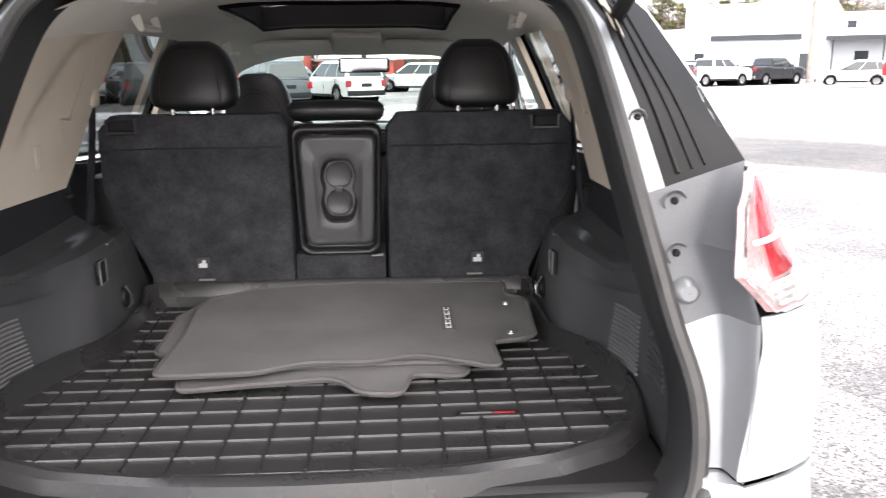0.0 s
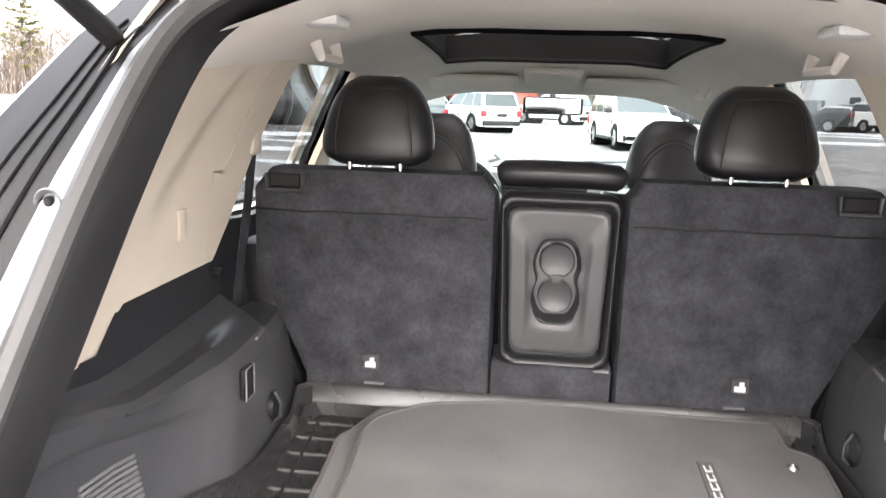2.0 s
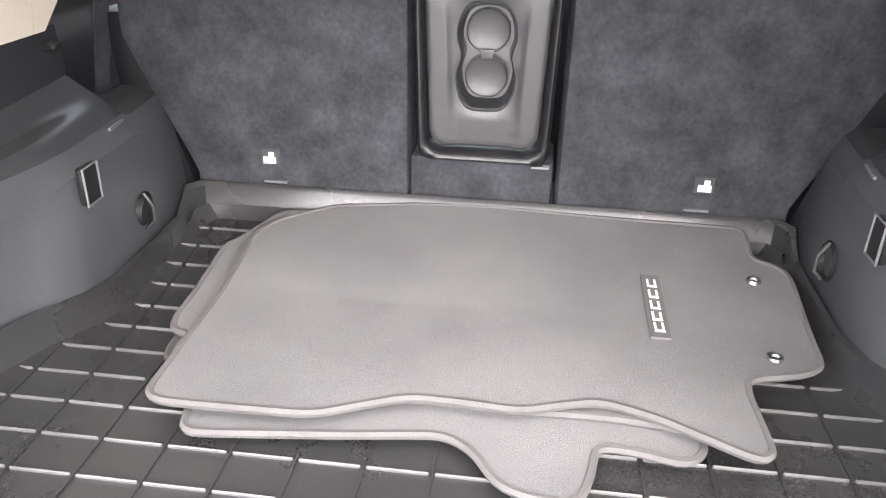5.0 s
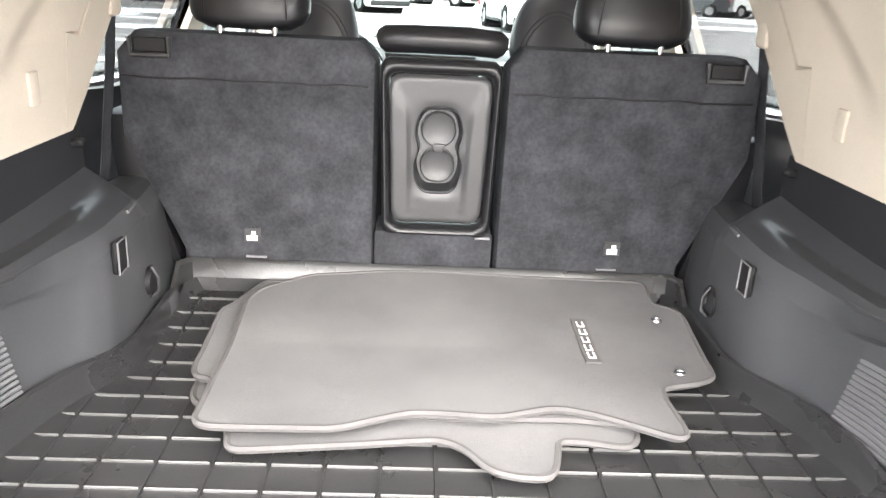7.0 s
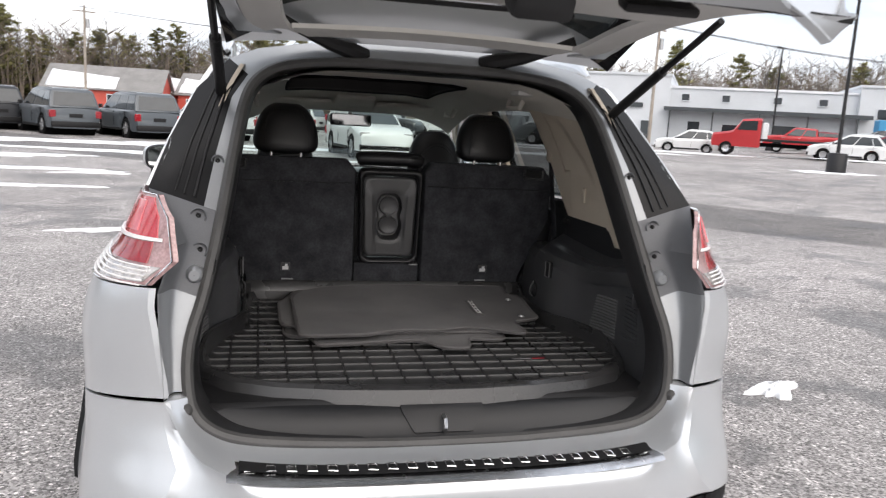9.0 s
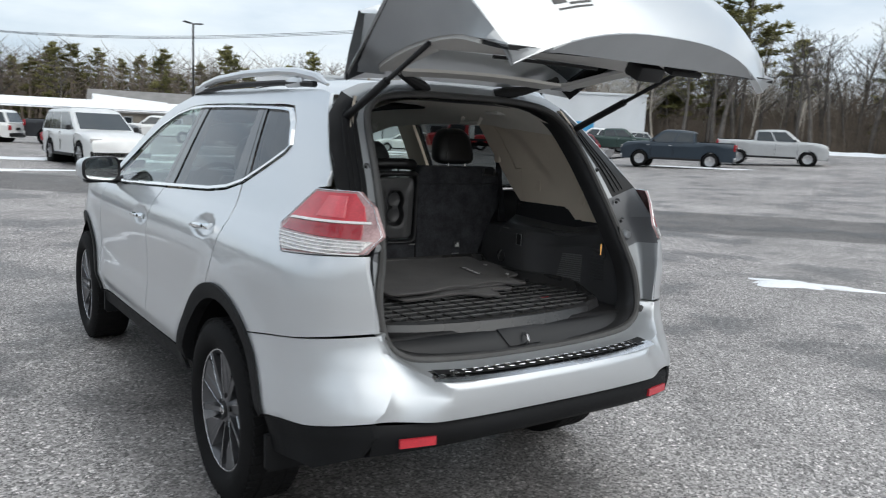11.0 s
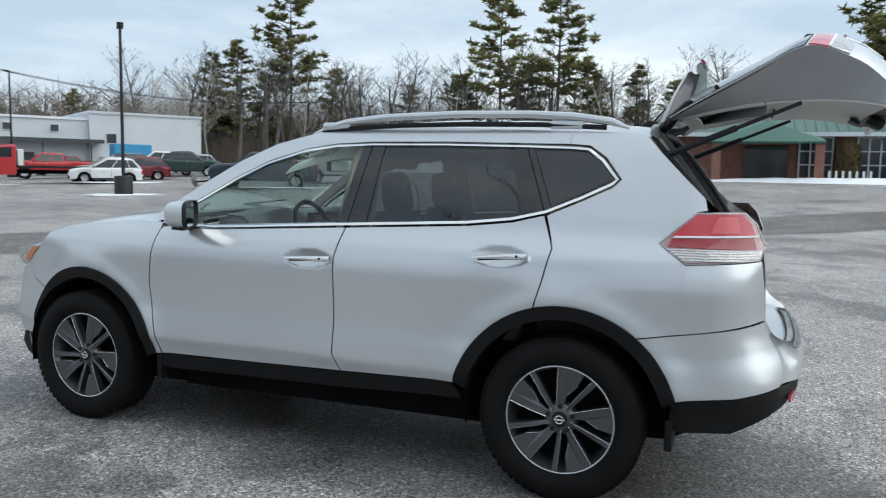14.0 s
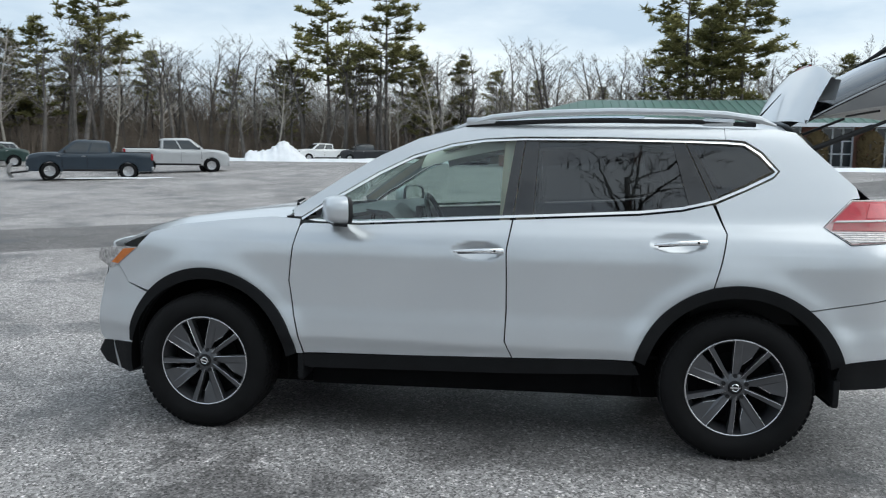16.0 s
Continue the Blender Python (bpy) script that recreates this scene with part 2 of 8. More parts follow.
def rod(bm, a, b, r0, r1=None, seg=10, caps=True):
    a, b = Vector(a), Vector(b)
    r1 = r0 if r1 is None else r1
    q = (b - a).to_track_quat("Z", "Y")
    rings = []
    for p, r in ((a, r0), (b, r1)):
        rings.append([bm.verts.new(p + q @ Vector((r * math.cos(6.28318 * i / seg), r * math.sin(6.28318 * i / seg), 0))) for i in range(seg)])
    for i in range(seg):
        j = (i + 1) % seg
        bm.faces.new((rings[0][i], rings[0][j], rings[1][j], rings[1][i]))
    if caps:
        bm.faces.new(rings[0][::-1])
        bm.faces.new(rings[1])


def tube(bm, pts, r, seg=8, closed=False, flatten=1.0):
    """A round bar along a line of points; r is one radius or one for each point."""
    pts = [Vector(p) for p in pts]
    n = len(pts)
    rr = [r] * n if isinstance(r, (int, float)) else r
    rings, side = [], None
    for i, p in enumerate(pts):
        a = pts[(i - 1) % n] if closed or i > 0 else p
        b = pts[(i + 1) % n] if closed or i < n - 1 else p
        d = (b - a).normalized()
        if side is None:
            side = d.orthogonal().normalized()
        side = (side - d * side.dot(d)).normalized()
        up = d.cross(side)
        rings.append([bm.verts.new(p + rr[i] * (math.cos(6.28318 * k / seg) * side + flatten * math.sin(6.28318 * k / seg) * up)) for k in range(seg)])
    for i in range(n if closed else n - 1):
        a, b = rings[i], rings[(i + 1) % n]
        for k in range(seg):
            bm.faces.new((a[k], a[(k + 1) % seg], b[(k + 1) % seg], b[k]))
    if not closed:
        bm.faces.new(rings[0][::-1])
        bm.faces.new(rings[-1])


def sheet(bm, rows, closed=False):
    """A surface through rows of points, all of one length."""
    vs = [[bm.verts.new(p) for p in row] for row in rows]
    for i in range(len(vs) - 1):
        n = len(vs[i])
        for j in range(n if closed else n - 1):
            k = (j + 1) % n
            bm.faces.new((vs[i][j], vs[i][k], vs[i + 1][k], vs[i + 1][j]))
    return vs


def thicken(bm, d):
    """Gives an open surface a back at distance d along its normals."""
    bm.normal_update()
    bmesh.ops.recalc_face_normals(bm, faces=bm.faces[:])
    bmesh.ops.solidify(bm, geom=bm.faces[:], thickness=d)


def prism(bm, outline, axis, a, b, bevel=0.0, seg=2):
    """An outline in the two other axes, drawn out along an axis from a to b."""
    def put(p, v):
        q = list(p)
        q.insert("xyz".index(axis), v)
        return q
    lo = [bm.verts.new(put(p, a)) for p in outline]
    hi = [bm.verts.new(put(p, b)) for p in outline]
    n = len(outline)
    caps = [bm.faces.new(lo[::-1]), bm.faces.new(hi)]
    for i in range(n):
        bm.faces.new((lo[i], lo[(i + 1) % n], hi[(i + 1) % n], hi[i]))
    bmesh.ops.recalc_face_normals(bm, faces=list({f for v in lo + hi for f in v.link_faces}))
    if bevel:
        es = list({e for f in caps for e in f.edges})
        bmesh.ops.bevel(bm, geom=es, offset=bevel, segments=seg, affect="EDGES", profile=0.5)


def lathe(bm, profile, axis="x", seg=48, c=(0, 0, 0)):
    """A profile of (along, radius) turned about an axis through c."""
    rings = []
    for u, r in profile:
        ring = []
        for k in range(seg):
            a = 2 * math.pi * k / seg
            p = (u, r * math.cos(a), r * math.sin(a)) if axis == "x" else ((r * math.cos(a), u, r * math.sin(a)) if axis == "y" else (r * math.cos(a), r * math.sin(a), u))
            ring.append((p[0] + c[0], p[1] + c[1], p[2] + c[2]))
        rings.append(ring)
    sheet(bm, rings, closed=True)
    bmesh.ops.recalc_face_normals(bm, faces=bm.faces[:])


def arc(cy, cz, r, a0, a1, n):
    return [(cy + r * math.cos(radians(a0 + (a1 - a0) * i / n)), cz + r * math.sin(radians(a0 + (a1 - a0) * i / n))) for i in range(n + 1)]


def refine(pts, step=0.04, closed=True):
    """The same outline with points no further apart than step."""
    out = []
    n = len(pts)
    for i in range(n if closed else n - 1):
        a, b = Vector(pts[i]), Vector(pts[(i + 1) % n])
        k = max(1, int((b - a).length / step))
        out += [tuple(a.lerp(b, j / k)) for j in range(k)]
    if not closed:
        out.append(tuple(pts[-1]))
    return out


def rounded(pts, times=2):
    """Cuts the corners of a closed outline."""
    for _ in range(times):
        out = []
        n = len(pts)
        for i in range(n):
            a, b = Vector(pts[i]), Vector(pts[(i + 1) % n])
            out += [tuple(a.lerp(b, 0.25)), tuple(a.lerp(b, 0.75))]
        pts = out
    return pts


def round_off(pts, r=0.02, n=4):
    """Rounds the corners of a closed outline by about r."""
    out = []
    k = len(pts)
    for i in range(k):
        a, b, c = Vector(pts[i - 1]), Vector(pts[i]), Vector(pts[(i + 1) % k])
        d0, d1 = min(r, (a - b).length * 0.45), min(r, (c - b).length * 0.45)
        p, q = b + (a - b).normalized() * d0, b + (c - b).normalized() * d1
        for j in range(n + 1):
            t = j / n
            out.append(tuple(p * (1 - t) ** 2 + b * 2 * t * (1 - t) + q * t * t))
    return out


def skin_data(name, outline, mat, fn, off=0.0, depth=0.014, step=0.05, sides=(-1,)):
    """Panels that follow the car's flank inside an outline of (y, z), with a folded rim; one mesh for each side."""
    bm = bmesh.new()
    base = [bm.verts.new((0, y, z)) for y, z in outline]
    for tri in tessellate_polygon([[Vector((y, z, 0)) for y, z in outline]]):
        bm.faces.new([base[i] for i in tri])
    ys, zs = [p[0] for p in outline], [p[1] for p in outline]
    for lo, hi, n in ((min(ys), max(ys), (0, 1, 0)), (min(zs), max(zs), (0, 0, 1))):
        k = math.floor(lo / step) + 1
        while k * step < hi:
            bmesh.ops.bisect_plane(bm, geom=bm.verts[:] + bm.edges[:] + bm.faces[:], plane_co=(0, n[1] * k * step, n[2] * k * step), plane_no=n, dist=1e-5)
            k += 1
    front = bm.verts[:]
    for f in bm.faces:
        f.smooth = True
    ext = bmesh.ops.extrude_edge_only(bm, edges=[e for e in bm.edges if e.is_boundary])
    back = {g for g in ext["geom"] if isinstance(g, bmesh.types.BMVert)}
    for g in ext["geom"]:
        if isinstance(g, bmesh.types.BMFace):
            g.smooth = False
    for v in front:
        v.co.x = -(fn(v.co.y, v.co.z) + off)
    for v in back:
        v.co.x = -(fn(v.co.y, v.co.z) + off - depth)
    out = {}
    for s in sides:
        copy = bm.copy()
        if s > 0:
            bmesh.ops.scale(copy, vec=(-1, 1, 1), verts=copy.verts[:])
        for fc in copy.faces:
            fc.normal_update()
            if fc.smooth and fc.normal.x * s < 0:
                fc.normal_flip()
        me = bpy.data.meshes.new(name)
        copy.to_mesh(me)
        copy.free()
        me.materials.append(mat)
        normals = []
        e = 0.004
        for p in me.polygons:
            for li in p.loop_indices:
                if p.use_smooth:
                    _, y, z = me.vertices[me.loops[li].vertex_index].co
                    wy, wz = (fn(y + e, z) - fn(y - e, z)) / (2 * e), (fn(y, z + e) - fn(y, z - e)) / (2 * e)
                    normals.append(Vector((s, -wy, -wz)).normalized())
                else:
                    normals.append(p.normal.copy())
        me.normals_split_custom_set(normals)
        out[s] = me
    bm.free()
    return out


def skins(name, outline, mat, parent, fn=None, off=0.0, depth=0.014, step=0.05, label="", sides=(-1, 1)):
    """A panel and its mirror twin, as parts of parent, which may be one thing or one for each side."""
    made = skin_data(name, outline, mat, fn or half_width, off, depth, step, sides)
    return {s: part(name, None, None, parent[s] if isinstance(parent, dict) else parent, label, data=made[s]) for s in sides}


def flipped(bm):
    """A mirror twin across the car's middle."""
    twin = bm.copy()
    bmesh.ops.scale(twin, vec=(-1, 1, 1), verts=twin.verts[:])
    bmesh.ops.reverse_faces(twin, faces=twin.faces[:])
    return twin


def both(name, bm, mat, parent, label="", smooth=40.0):
    """A part and its mirror twin; bm is the left one."""
    twin = flipped(bm)
    pick = (lambda s: parent[s]) if isinstance(parent, dict) else (lambda s: parent)
    return {-1: part(name, bm, mat, pick(-1), label, smooth), 1: part(name, twin, mat, pick(1), label, smooth)}
def hermite(xs, ys):
    """A smooth curve through the given stations, level outside them."""
    xs, ys = np.array(xs, float), np.array(ys, float)
    h, d = np.diff(xs), np.diff(ys) / np.diff(xs)
    m = np.zeros(len(xs))
    for i in range(1, len(xs) - 1):
        if d[i - 1] * d[i] > 0:
            m[i] = 2 * d[i - 1] * d[i] / (d[i - 1] + d[i])
    m[0], m[-1] = d[0], d[-1]

    def at(x):
        x = min(max(x, xs[0]), xs[-1])
        i = min(int(np.searchsorted(xs, x, side="right")) - 1, len(h) - 1)
        t = (x - xs[i]) / h[i]
        return float((1 + 2 * t) * (1 - t) ** 2 * ys[i] + t * (1 - t) ** 2 * h[i] * m[i] + t * t * (3 - 2 * t) * ys[i + 1] + t * t * (t - 1) * h[i] * m[i + 1])

    return at


WIDTH_AT = hermite(
    (0.26, 0.40, 0.46, 0.53, 0.60, 0.70, 0.82, 0.93, 1.00, 1.06, 1.11, 1.15, 1.25, 1.40, 1.55, 1.60, 1.66),
    (0.835, 0.853, 0.866, 0.886, 0.882, 0.874, 0.876, 0.880, 0.872, 0.850, 0.818, 0.790, 0.744, 0.676, 0.602, 0.568, 0.500),
)
REAR_TAPER = hermite((0.3, 0.56, 0.64, 0.72, 0.80, 0.86, 0.98, 1.05, 1.12, 1.26, 1.40, 1.7), (0.050, 0.055, 0.070, 0.105, 0.142, 0.155, 0.155, 0.145, 0.135, 0.13, 0.10, 0.10))
WHEELS = ((0.0, 0.36), (2.706, 0.36))


def half_width(y, z):
    """Half of the car's width at a station along it and a height."""
    w = WIDTH_AT(z)
    if y > 2.3:
        w -= 0.22 * ((y - 2.3) / 1.2) ** 2.2
    if y < -0.12:
        k = REAR_TAPER(z)
        w -= k * ((-0.12 - y) / 0.66) ** 8 + 0.03 * ((-0.12 - y) / 0.66) ** 2
    for wy, wz in WHEELS:
        r = math.hypot(y - wy, z - wz)
        w += 0.018 * math.exp(-(((r - 0.50) / 0.075) ** 2)) * (1.0 if z < 1.0 else math.exp(-(((z - 1.0) / 0.06) ** 2)))
    return w

# ---------------------------------------------------------------- the silver car: outer panels
car = thing("suv", "silver compact SUV with its tailgate raised, parked on wet-stained asphalt", "car")

FRONT_ARCH, REAR_ARCH = (2.69, 0.36), (0.0, 0.36)
R_OUT, R_IN = 0.495, 0.440
G = 0.0034
FRONT_SEAM = [(2.160, 0.428), (2.205, 0.634), (2.232, 0.81), (2.211, 0.985), (2.186, 1.088)]
DOOR_SEAM = [(1.078, 0.456), (1.116, 0.541), (1.110, 0.693), (1.112, 0.85), (1.116, 0.997), (1.090, 1.149)]
REAR_SEAM = [(0.127, 0.842), (0.094, 0.959), (0.066, 1.097), (0.117, 1.241)]
CHROME_TOP = [(2.184, 1.131), (2.076, 1.205), (1.976, 1.262), (1.793, 1.372), (1.623, 1.457), (1.421, 1.520), (1.247, 1.547), (1.045, 1.557), (0.65, 1.558), (0.246, 1.551), (0.05, 1.545), (-0.039, 1.538)]
CHROME_LOW = [(-0.113, 1.487), (-0.188, 1.398), (-0.161, 1.369), (-0.035, 1.307), (0.115, 1.242), (0.267, 1.206), (0.474, 1.183), (0.75, 1.168), (1.093, 1.150), (1.45, 1.131), (1.869, 1.108), (2.10, 1.112)]

DENTS = ((1.257, 0.990), (0.292, 1.050))


def door_width(y, z):
    """The flank with a hollow behind each door handle."""
    w = half_width(y, z)
    for my, mz in DENTS:
        w -= 0.026 * max(0.0, 1 - ((y - my) / 0.138) ** 2 - ((z - mz) / 0.048) ** 2) ** 1.1
    return w


fender = [*FRONT_SEAM, (2.188, 1.122), (2.35, 1.132), (2.58, 1.112), (2.84, 1.082), (3.03, 1.032), (3.105, 0.965), (3.12, 0.94), (3.20, 0.885), (3.25, 0.845), (3.185, 0.752), *arc(*FRONT_ARCH, R_OUT, 46, 172, 22)]
skins("fender", refine([(y + (G if i < 5 else 0), z) for i, (y, z) in enumerate(fender)], 0.05), PAINT, car, step=0.03)
front_door = [(2.155, 0.432), *[(y - G, z) for y, z in FRONT_SEAM[1:]], (2.17, 1.103), (2.10, 1.104), (1.869, 1.100), (1.45, 1.122), (1.095, 1.141), *[(y + G, z) for y, z in DOOR_SEAM[::-1][1:]], (1.6, 0.442)]
doors_f = skins("front_door", refine(front_door, 0.05), PAINT, car, fn=door_width, step=0.012)
rear_door = [*[(y - G, z) for y, z in DOOR_SEAM[:-1]], (1.087, 1.141), (0.75, 1.159), (0.474, 1.174), (0.267, 1.197), (0.125, 1.232), *[(y + G, z) for y, z in REAR_SEAM[::-1][1:]], *arc(*REAR_ARCH, R_OUT, 74, 13.5, 12), (0.50, 0.474)]
doors_r = skins("rear_door", refine(rear_door, 0.05), PAINT, car, fn=door_width, step=0.012)
LAMP = [(-0.380, 1.139), (-0.440, 1.197), (-0.515, 1.266), (-0.70, 1.270), (-0.748, 1.225), (-0.785, 1.135), (-0.772, 1.080), (-0.49, 1.062)]
quarter = [*REAR_SEAM[:-1], (0.113, 1.234), (-0.035, 1.299), (-0.163, 1.361), (-0.198, 1.398), (-0.120, 1.494), (-0.043, 1.546), (0.05, 1.553), (0.05, 1.612), (-0.20, 1.606), (-0.287, 1.59),
           (-0.352, 1.516), (-0.48, 1.387), (-0.545, 1.325), (-0.556, 1.276), (-0.517, 1.271), (-0.440, 1.201), (-0.374, 1.139), (-0.487, 1.057), (-0.775, 1.074), (-0.792, 0.95), (-0.800, 0.832), (-0.60, 0.797), (-0.312, 0.752), *arc(*REAR_ARCH, R_OUT, 127, 76, 10)]
quarters = skins("quarter_panel", refine([(y - (G if i < 4 else 0), z) for i, (y, z) in enumerate(quarter)], 0.04), PAINT, car, step=0.03)
BUMPER_END = [(-0.803, 0.823), (-0.815, 0.77), (-0.835, 0.73), (-0.858, 0.69), (-0.874, 0.645), (-0.880, 0.60), (-0.870, 0.567)]
bumper_side = [(-0.314, 0.747), (-0.60, 0.792), *BUMPER_END, (-0.80, 0.553), (-0.696, 0.533), (-0.46, 0.508), *arc(*REAR_ARCH, R_OUT, 163, 128, 8)]
part("rear_bumper", None, None, car, data=skin_data("rear_bumper", refine(bumper_side, 0.04), PAINT, half_width, step=0.03)[-1])
part("bumper_corner", None, None, car, data=skin_data("bumper_corner", refine(bumper_side, 0.04), PAINT, half_width, step=0.03, sides=(1,))[1])
lower_r = [(-0.462, 0.502), (-0.696, 0.527), (-0.80, 0.547), (-0.868, 0.561), (-0.874, 0.52), (-0.84, 0.45), (-0.69, 0.378), (-0.48, 0.370), (-0.452, 0.40)]
skins("lower_valance", refine(lower_r, 0.06), CLADDING, car, off=-0.004, label="textured black lower valance")
for seam in (FRONT_SEAM, DOOR_SEAM, REAR_SEAM[:-1] + [(0.112, 1.228)]):
    skins("door_gap", refine([(y - 0.016, z) for y, z in seam] + [(y + 0.016, z) for y, z in seam[::-1]], 0.04), SHADOW, car, off=-0.006, depth=0.004, step=0.02)
pillar_strip = [*[(y, z + 0.004) for y, z in CHROME_TOP[:-2]], (0.052, 1.553), (0.052, 1.612), (0.65, 1.632), (1.10, 1.632), (1.36, 1.612), (1.60, 1.548), (1.80, 1.455), (1.98, 1.345), (2.12, 1.252), (2.235, 1.172), (2.225, 1.135)]
skins("roof_side", refine(pillar_strip, 0.06), PAINT, car)
skins("sill", refine([(2.16, 0.425), (1.6, 0.437), (1.08, 0.451), (0.50, 0.469), (0.47, 0.44), (0.455, 0.400), (1.07, 0.372), (2.12, 0.350), (2.19, 0.37)], 0.06), CLADDING, car, off=0.004, label="black rocker panel trim")
bumper_f = [(3.182, 0.746), (3.25, 0.838), (3.315, 0.815), (3.36, 0.76), (3.40, 0.60), (3.42, 0.44), (3.40, 0.405), (3.12, 0.42), *arc(*FRONT_ARCH, R_OUT, 8, 44, 8)]
skins("front_bumper_corner", refine(bumper_f, 0.06), PAINT, car)
skins("front_air_dam", refine([(3.12, 0.414), (3.40, 0.399), (3.45, 0.33), (3.40, 0.27), (3.22, 0.235), (3.14, 0.26)], 0.06), CLADDING, car)

for cy, cz in (FRONT_ARCH, REAR_ARCH):
    a0, a1 = (8, 172) if cy > 1 else (14, 163)
    ring = arc(cy, cz, R_OUT + 0.006, a0, a1, 36) + arc(cy, cz, R_IN, a1 + 2, a0 - 2, 36)
    skins("wheel_arch_trim", ring, CLADDING, car, off=0.012, depth=0.05, step=0.07)
    bm = bmesh.new()
    rows = []
    for a in range(-10, 191, 8):
        ca, sa = math.cos(radians(a)), math.sin(radians(a))
        rows.append([(-x, cy + r * ca, cz + r * sa) for x, r in ((0.85, 0.445), (0.60, 0.445), (0.56, 0.44), (0.555, 0.05))])
    sheet(bm, rows)
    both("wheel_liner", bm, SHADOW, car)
for y0, y1 in ((-0.47, -0.44), (2.16, 2.19)):
    bm = bmesh.new()
    prism(bm, [(-0.875, 0.42), (-0.70, 0.42), (-0.70, 0.30), (-0.72, 0.285), (-0.86, 0.285), (-0.875, 0.30)], "y", y0, y1, 0.006)
    both("mud_flap", bm, CLADDING, car)

# window trim, glass and pillars
bm = bmesh.new()
band = refine(CHROME_TOP, 0.05, False)


def inset_line(line, d):
    """The same open line, moved by d to its right side."""
    out = []
    for i, p in enumerate(line):
        a, b = Vector(line[max(i - 1, 0)]), Vector(line[min(i + 1, len(line) - 1)])
        t = (b - a).normalized()
        out.append((p[0] + d * t.y, p[1] - d * t.x))
    return out


loop = refine(CHROME_TOP + CHROME_LOW, 0.05)
inner = inset_line(loop + loop[:1], -0.017)[:-1]
rows = []
for a, b in zip(loop + loop[:1], inner + inner[:1]):
    w0, w1 = half_width(*a), half_width(*b)
    rows.append([(-w0 + 0.004, *a), (-w0 - 0.007, a[0] + (b[0] - a[0]) * 0.15, a[1] + (b[1] - a[1]) * 0.15), (-w1 - 0.007, a[0] + (b[0] - a[0]) * 0.85, a[1] + (b[1] - a[1]) * 0.85), (-w1 + 0.006, *b)])
sheet(bm, rows)
bmesh.ops.remove_doubles(bm, verts=bm.verts[:], dist=1e-5)
both("window_chrome", bm, CHROME, car, "bright chrome window surround")
FRONT_PANE = [(2.09, 1.126), (2.075, 1.19), (1.954, 1.259), (1.790, 1.354), (1.619, 1.437), (1.419, 1.503), (1.244, 1.529), (1.094, 1.538), (1.149, 1.148), (1.45, 1.135), (1.869, 1.118)]
REAR_PANE = [(0.990, 1.160), (0.971, 1.538), (0.65, 1.541), (0.312, 1.535), (0.238, 1.222), (0.474, 1.194), (0.75, 1.176)]
QUARTER_PANE = [(0.214, 1.534), (0.05, 1.528), (-0.035, 1.521), (-0.10, 1.470), (-0.158, 1.397), (-0.03, 1.333), (0.096, 1.272)]
skins("window", refine(FRONT_PANE, 0.08), GLASS, doors_f, off=-0.006, depth=0.004, step=0.1, label="clear front side window")
skins("window", refine(REAR_PANE, 0.08), PRIVACY, doors_r, off=-0.006, depth=0.004, step=0.1, label="dark privacy glass window")
skins("window", refine(QUARTER_PANE, 0.08), QUARTER_GLASS, quarters, off=-0.006, depth=0.004, step=0.1, label="dark privacy glass quarter window")
skins("door_pillar", refine([(1.146, 1.152), (1.092, 1.541), (1.045, 1.541), (1.094, 1.152)], 0.08), GLOSS_BLACK, doors_f, off=-0.001, label="gloss black window pillar")
skins("door_pillar", refine([(1.088, 1.152), (1.040, 1.541), (0.973, 1.541), (0.992, 1.158)], 0.08), GLOSS_BLACK, doors_r, off=-0.001, label="gloss black window pillar")
skins("door_pillar", refine([(0.310, 1.537), (0.250, 1.537), (0.130, 1.252), (0.236, 1.224)], 0.08), GLOSS_BLACK, doors_r, off=-0.001, label="gloss black window pillar")
skins("pillar_edge", refine([(0.244, 1.537), (0.216, 1.535), (0.098, 1.268), (0.124, 1.254)], 0.08), GLOSS_BLACK, quarters, off=-0.001)

# handles
for doors, (y0, y1, z0, z1) in ((doors_f, (1.375, 1.130, 0.987, 0.995)), (doors_r, (0.408, 0.165, 1.043, 1.060))):
    bm = bmesh.new()
    pts, rad = [], []
    for i in range(13):
        u = i / 12
        y, z = y0 + (y1 - y0) * u, z0 + (z1 - z0) * u + 0.004 * math.sin(math.pi * u)
        pts.append((-half_width(y, z) - 0.004 - 0.030 * math.sin(math.pi * min(max(u, 0.04), 0.96)) ** 0.5, y, z))
        rad.append(0.008 + 0.008 * u)
    tube(bm, pts, rad, 10, flatten=0.75)
    both("handle", bm, CHROME, doors, "chrome pull handle")
    bm = bmesh.new()
    tube(bm, [(q[0] + 0.010, q[1], q[2] - 0.011) for q in pts[1:-1]], [0.005] * 11, 6)
    both("handle_grip", bm, PLASTIC, doors)
    bm = bmesh.new()
    lathe(bm, [(-0.001, 0.001), (-0.001, 0.006), (0.004, 0.006)], "x", 12, (pts[10][0] - 0.013, pts[10][1], pts[10][2]))
    both("lock_cap", bm, PLASTIC, doors)

# lamps of the body
lamps = skins("tail_lamp", refine(LAMP, 0.03), LAMP_EDGE, car, off=0.002, depth=0.010, step=0.02, label="red and clear wraparound tail lamp")
skins("lens_upper", refine([(-0.420, 1.167), (-0.445, 1.192), (-0.520, 1.259), (-0.692, 1.263), (-0.728, 1.224), (-0.744, 1.180)], 0.03), LAMP_RED, lamps, off=0.005, step=0.02, depth=0.004, label="red upper lens")
skins("lens_bright", refine([(-0.575, 1.186), (-0.600, 1.252), (-0.672, 1.254), (-0.688, 1.187)], 0.03), LAMP_PINK, lamps, off=0.008, step=0.02, depth=0.004, label="paler red patch in the upper lens")
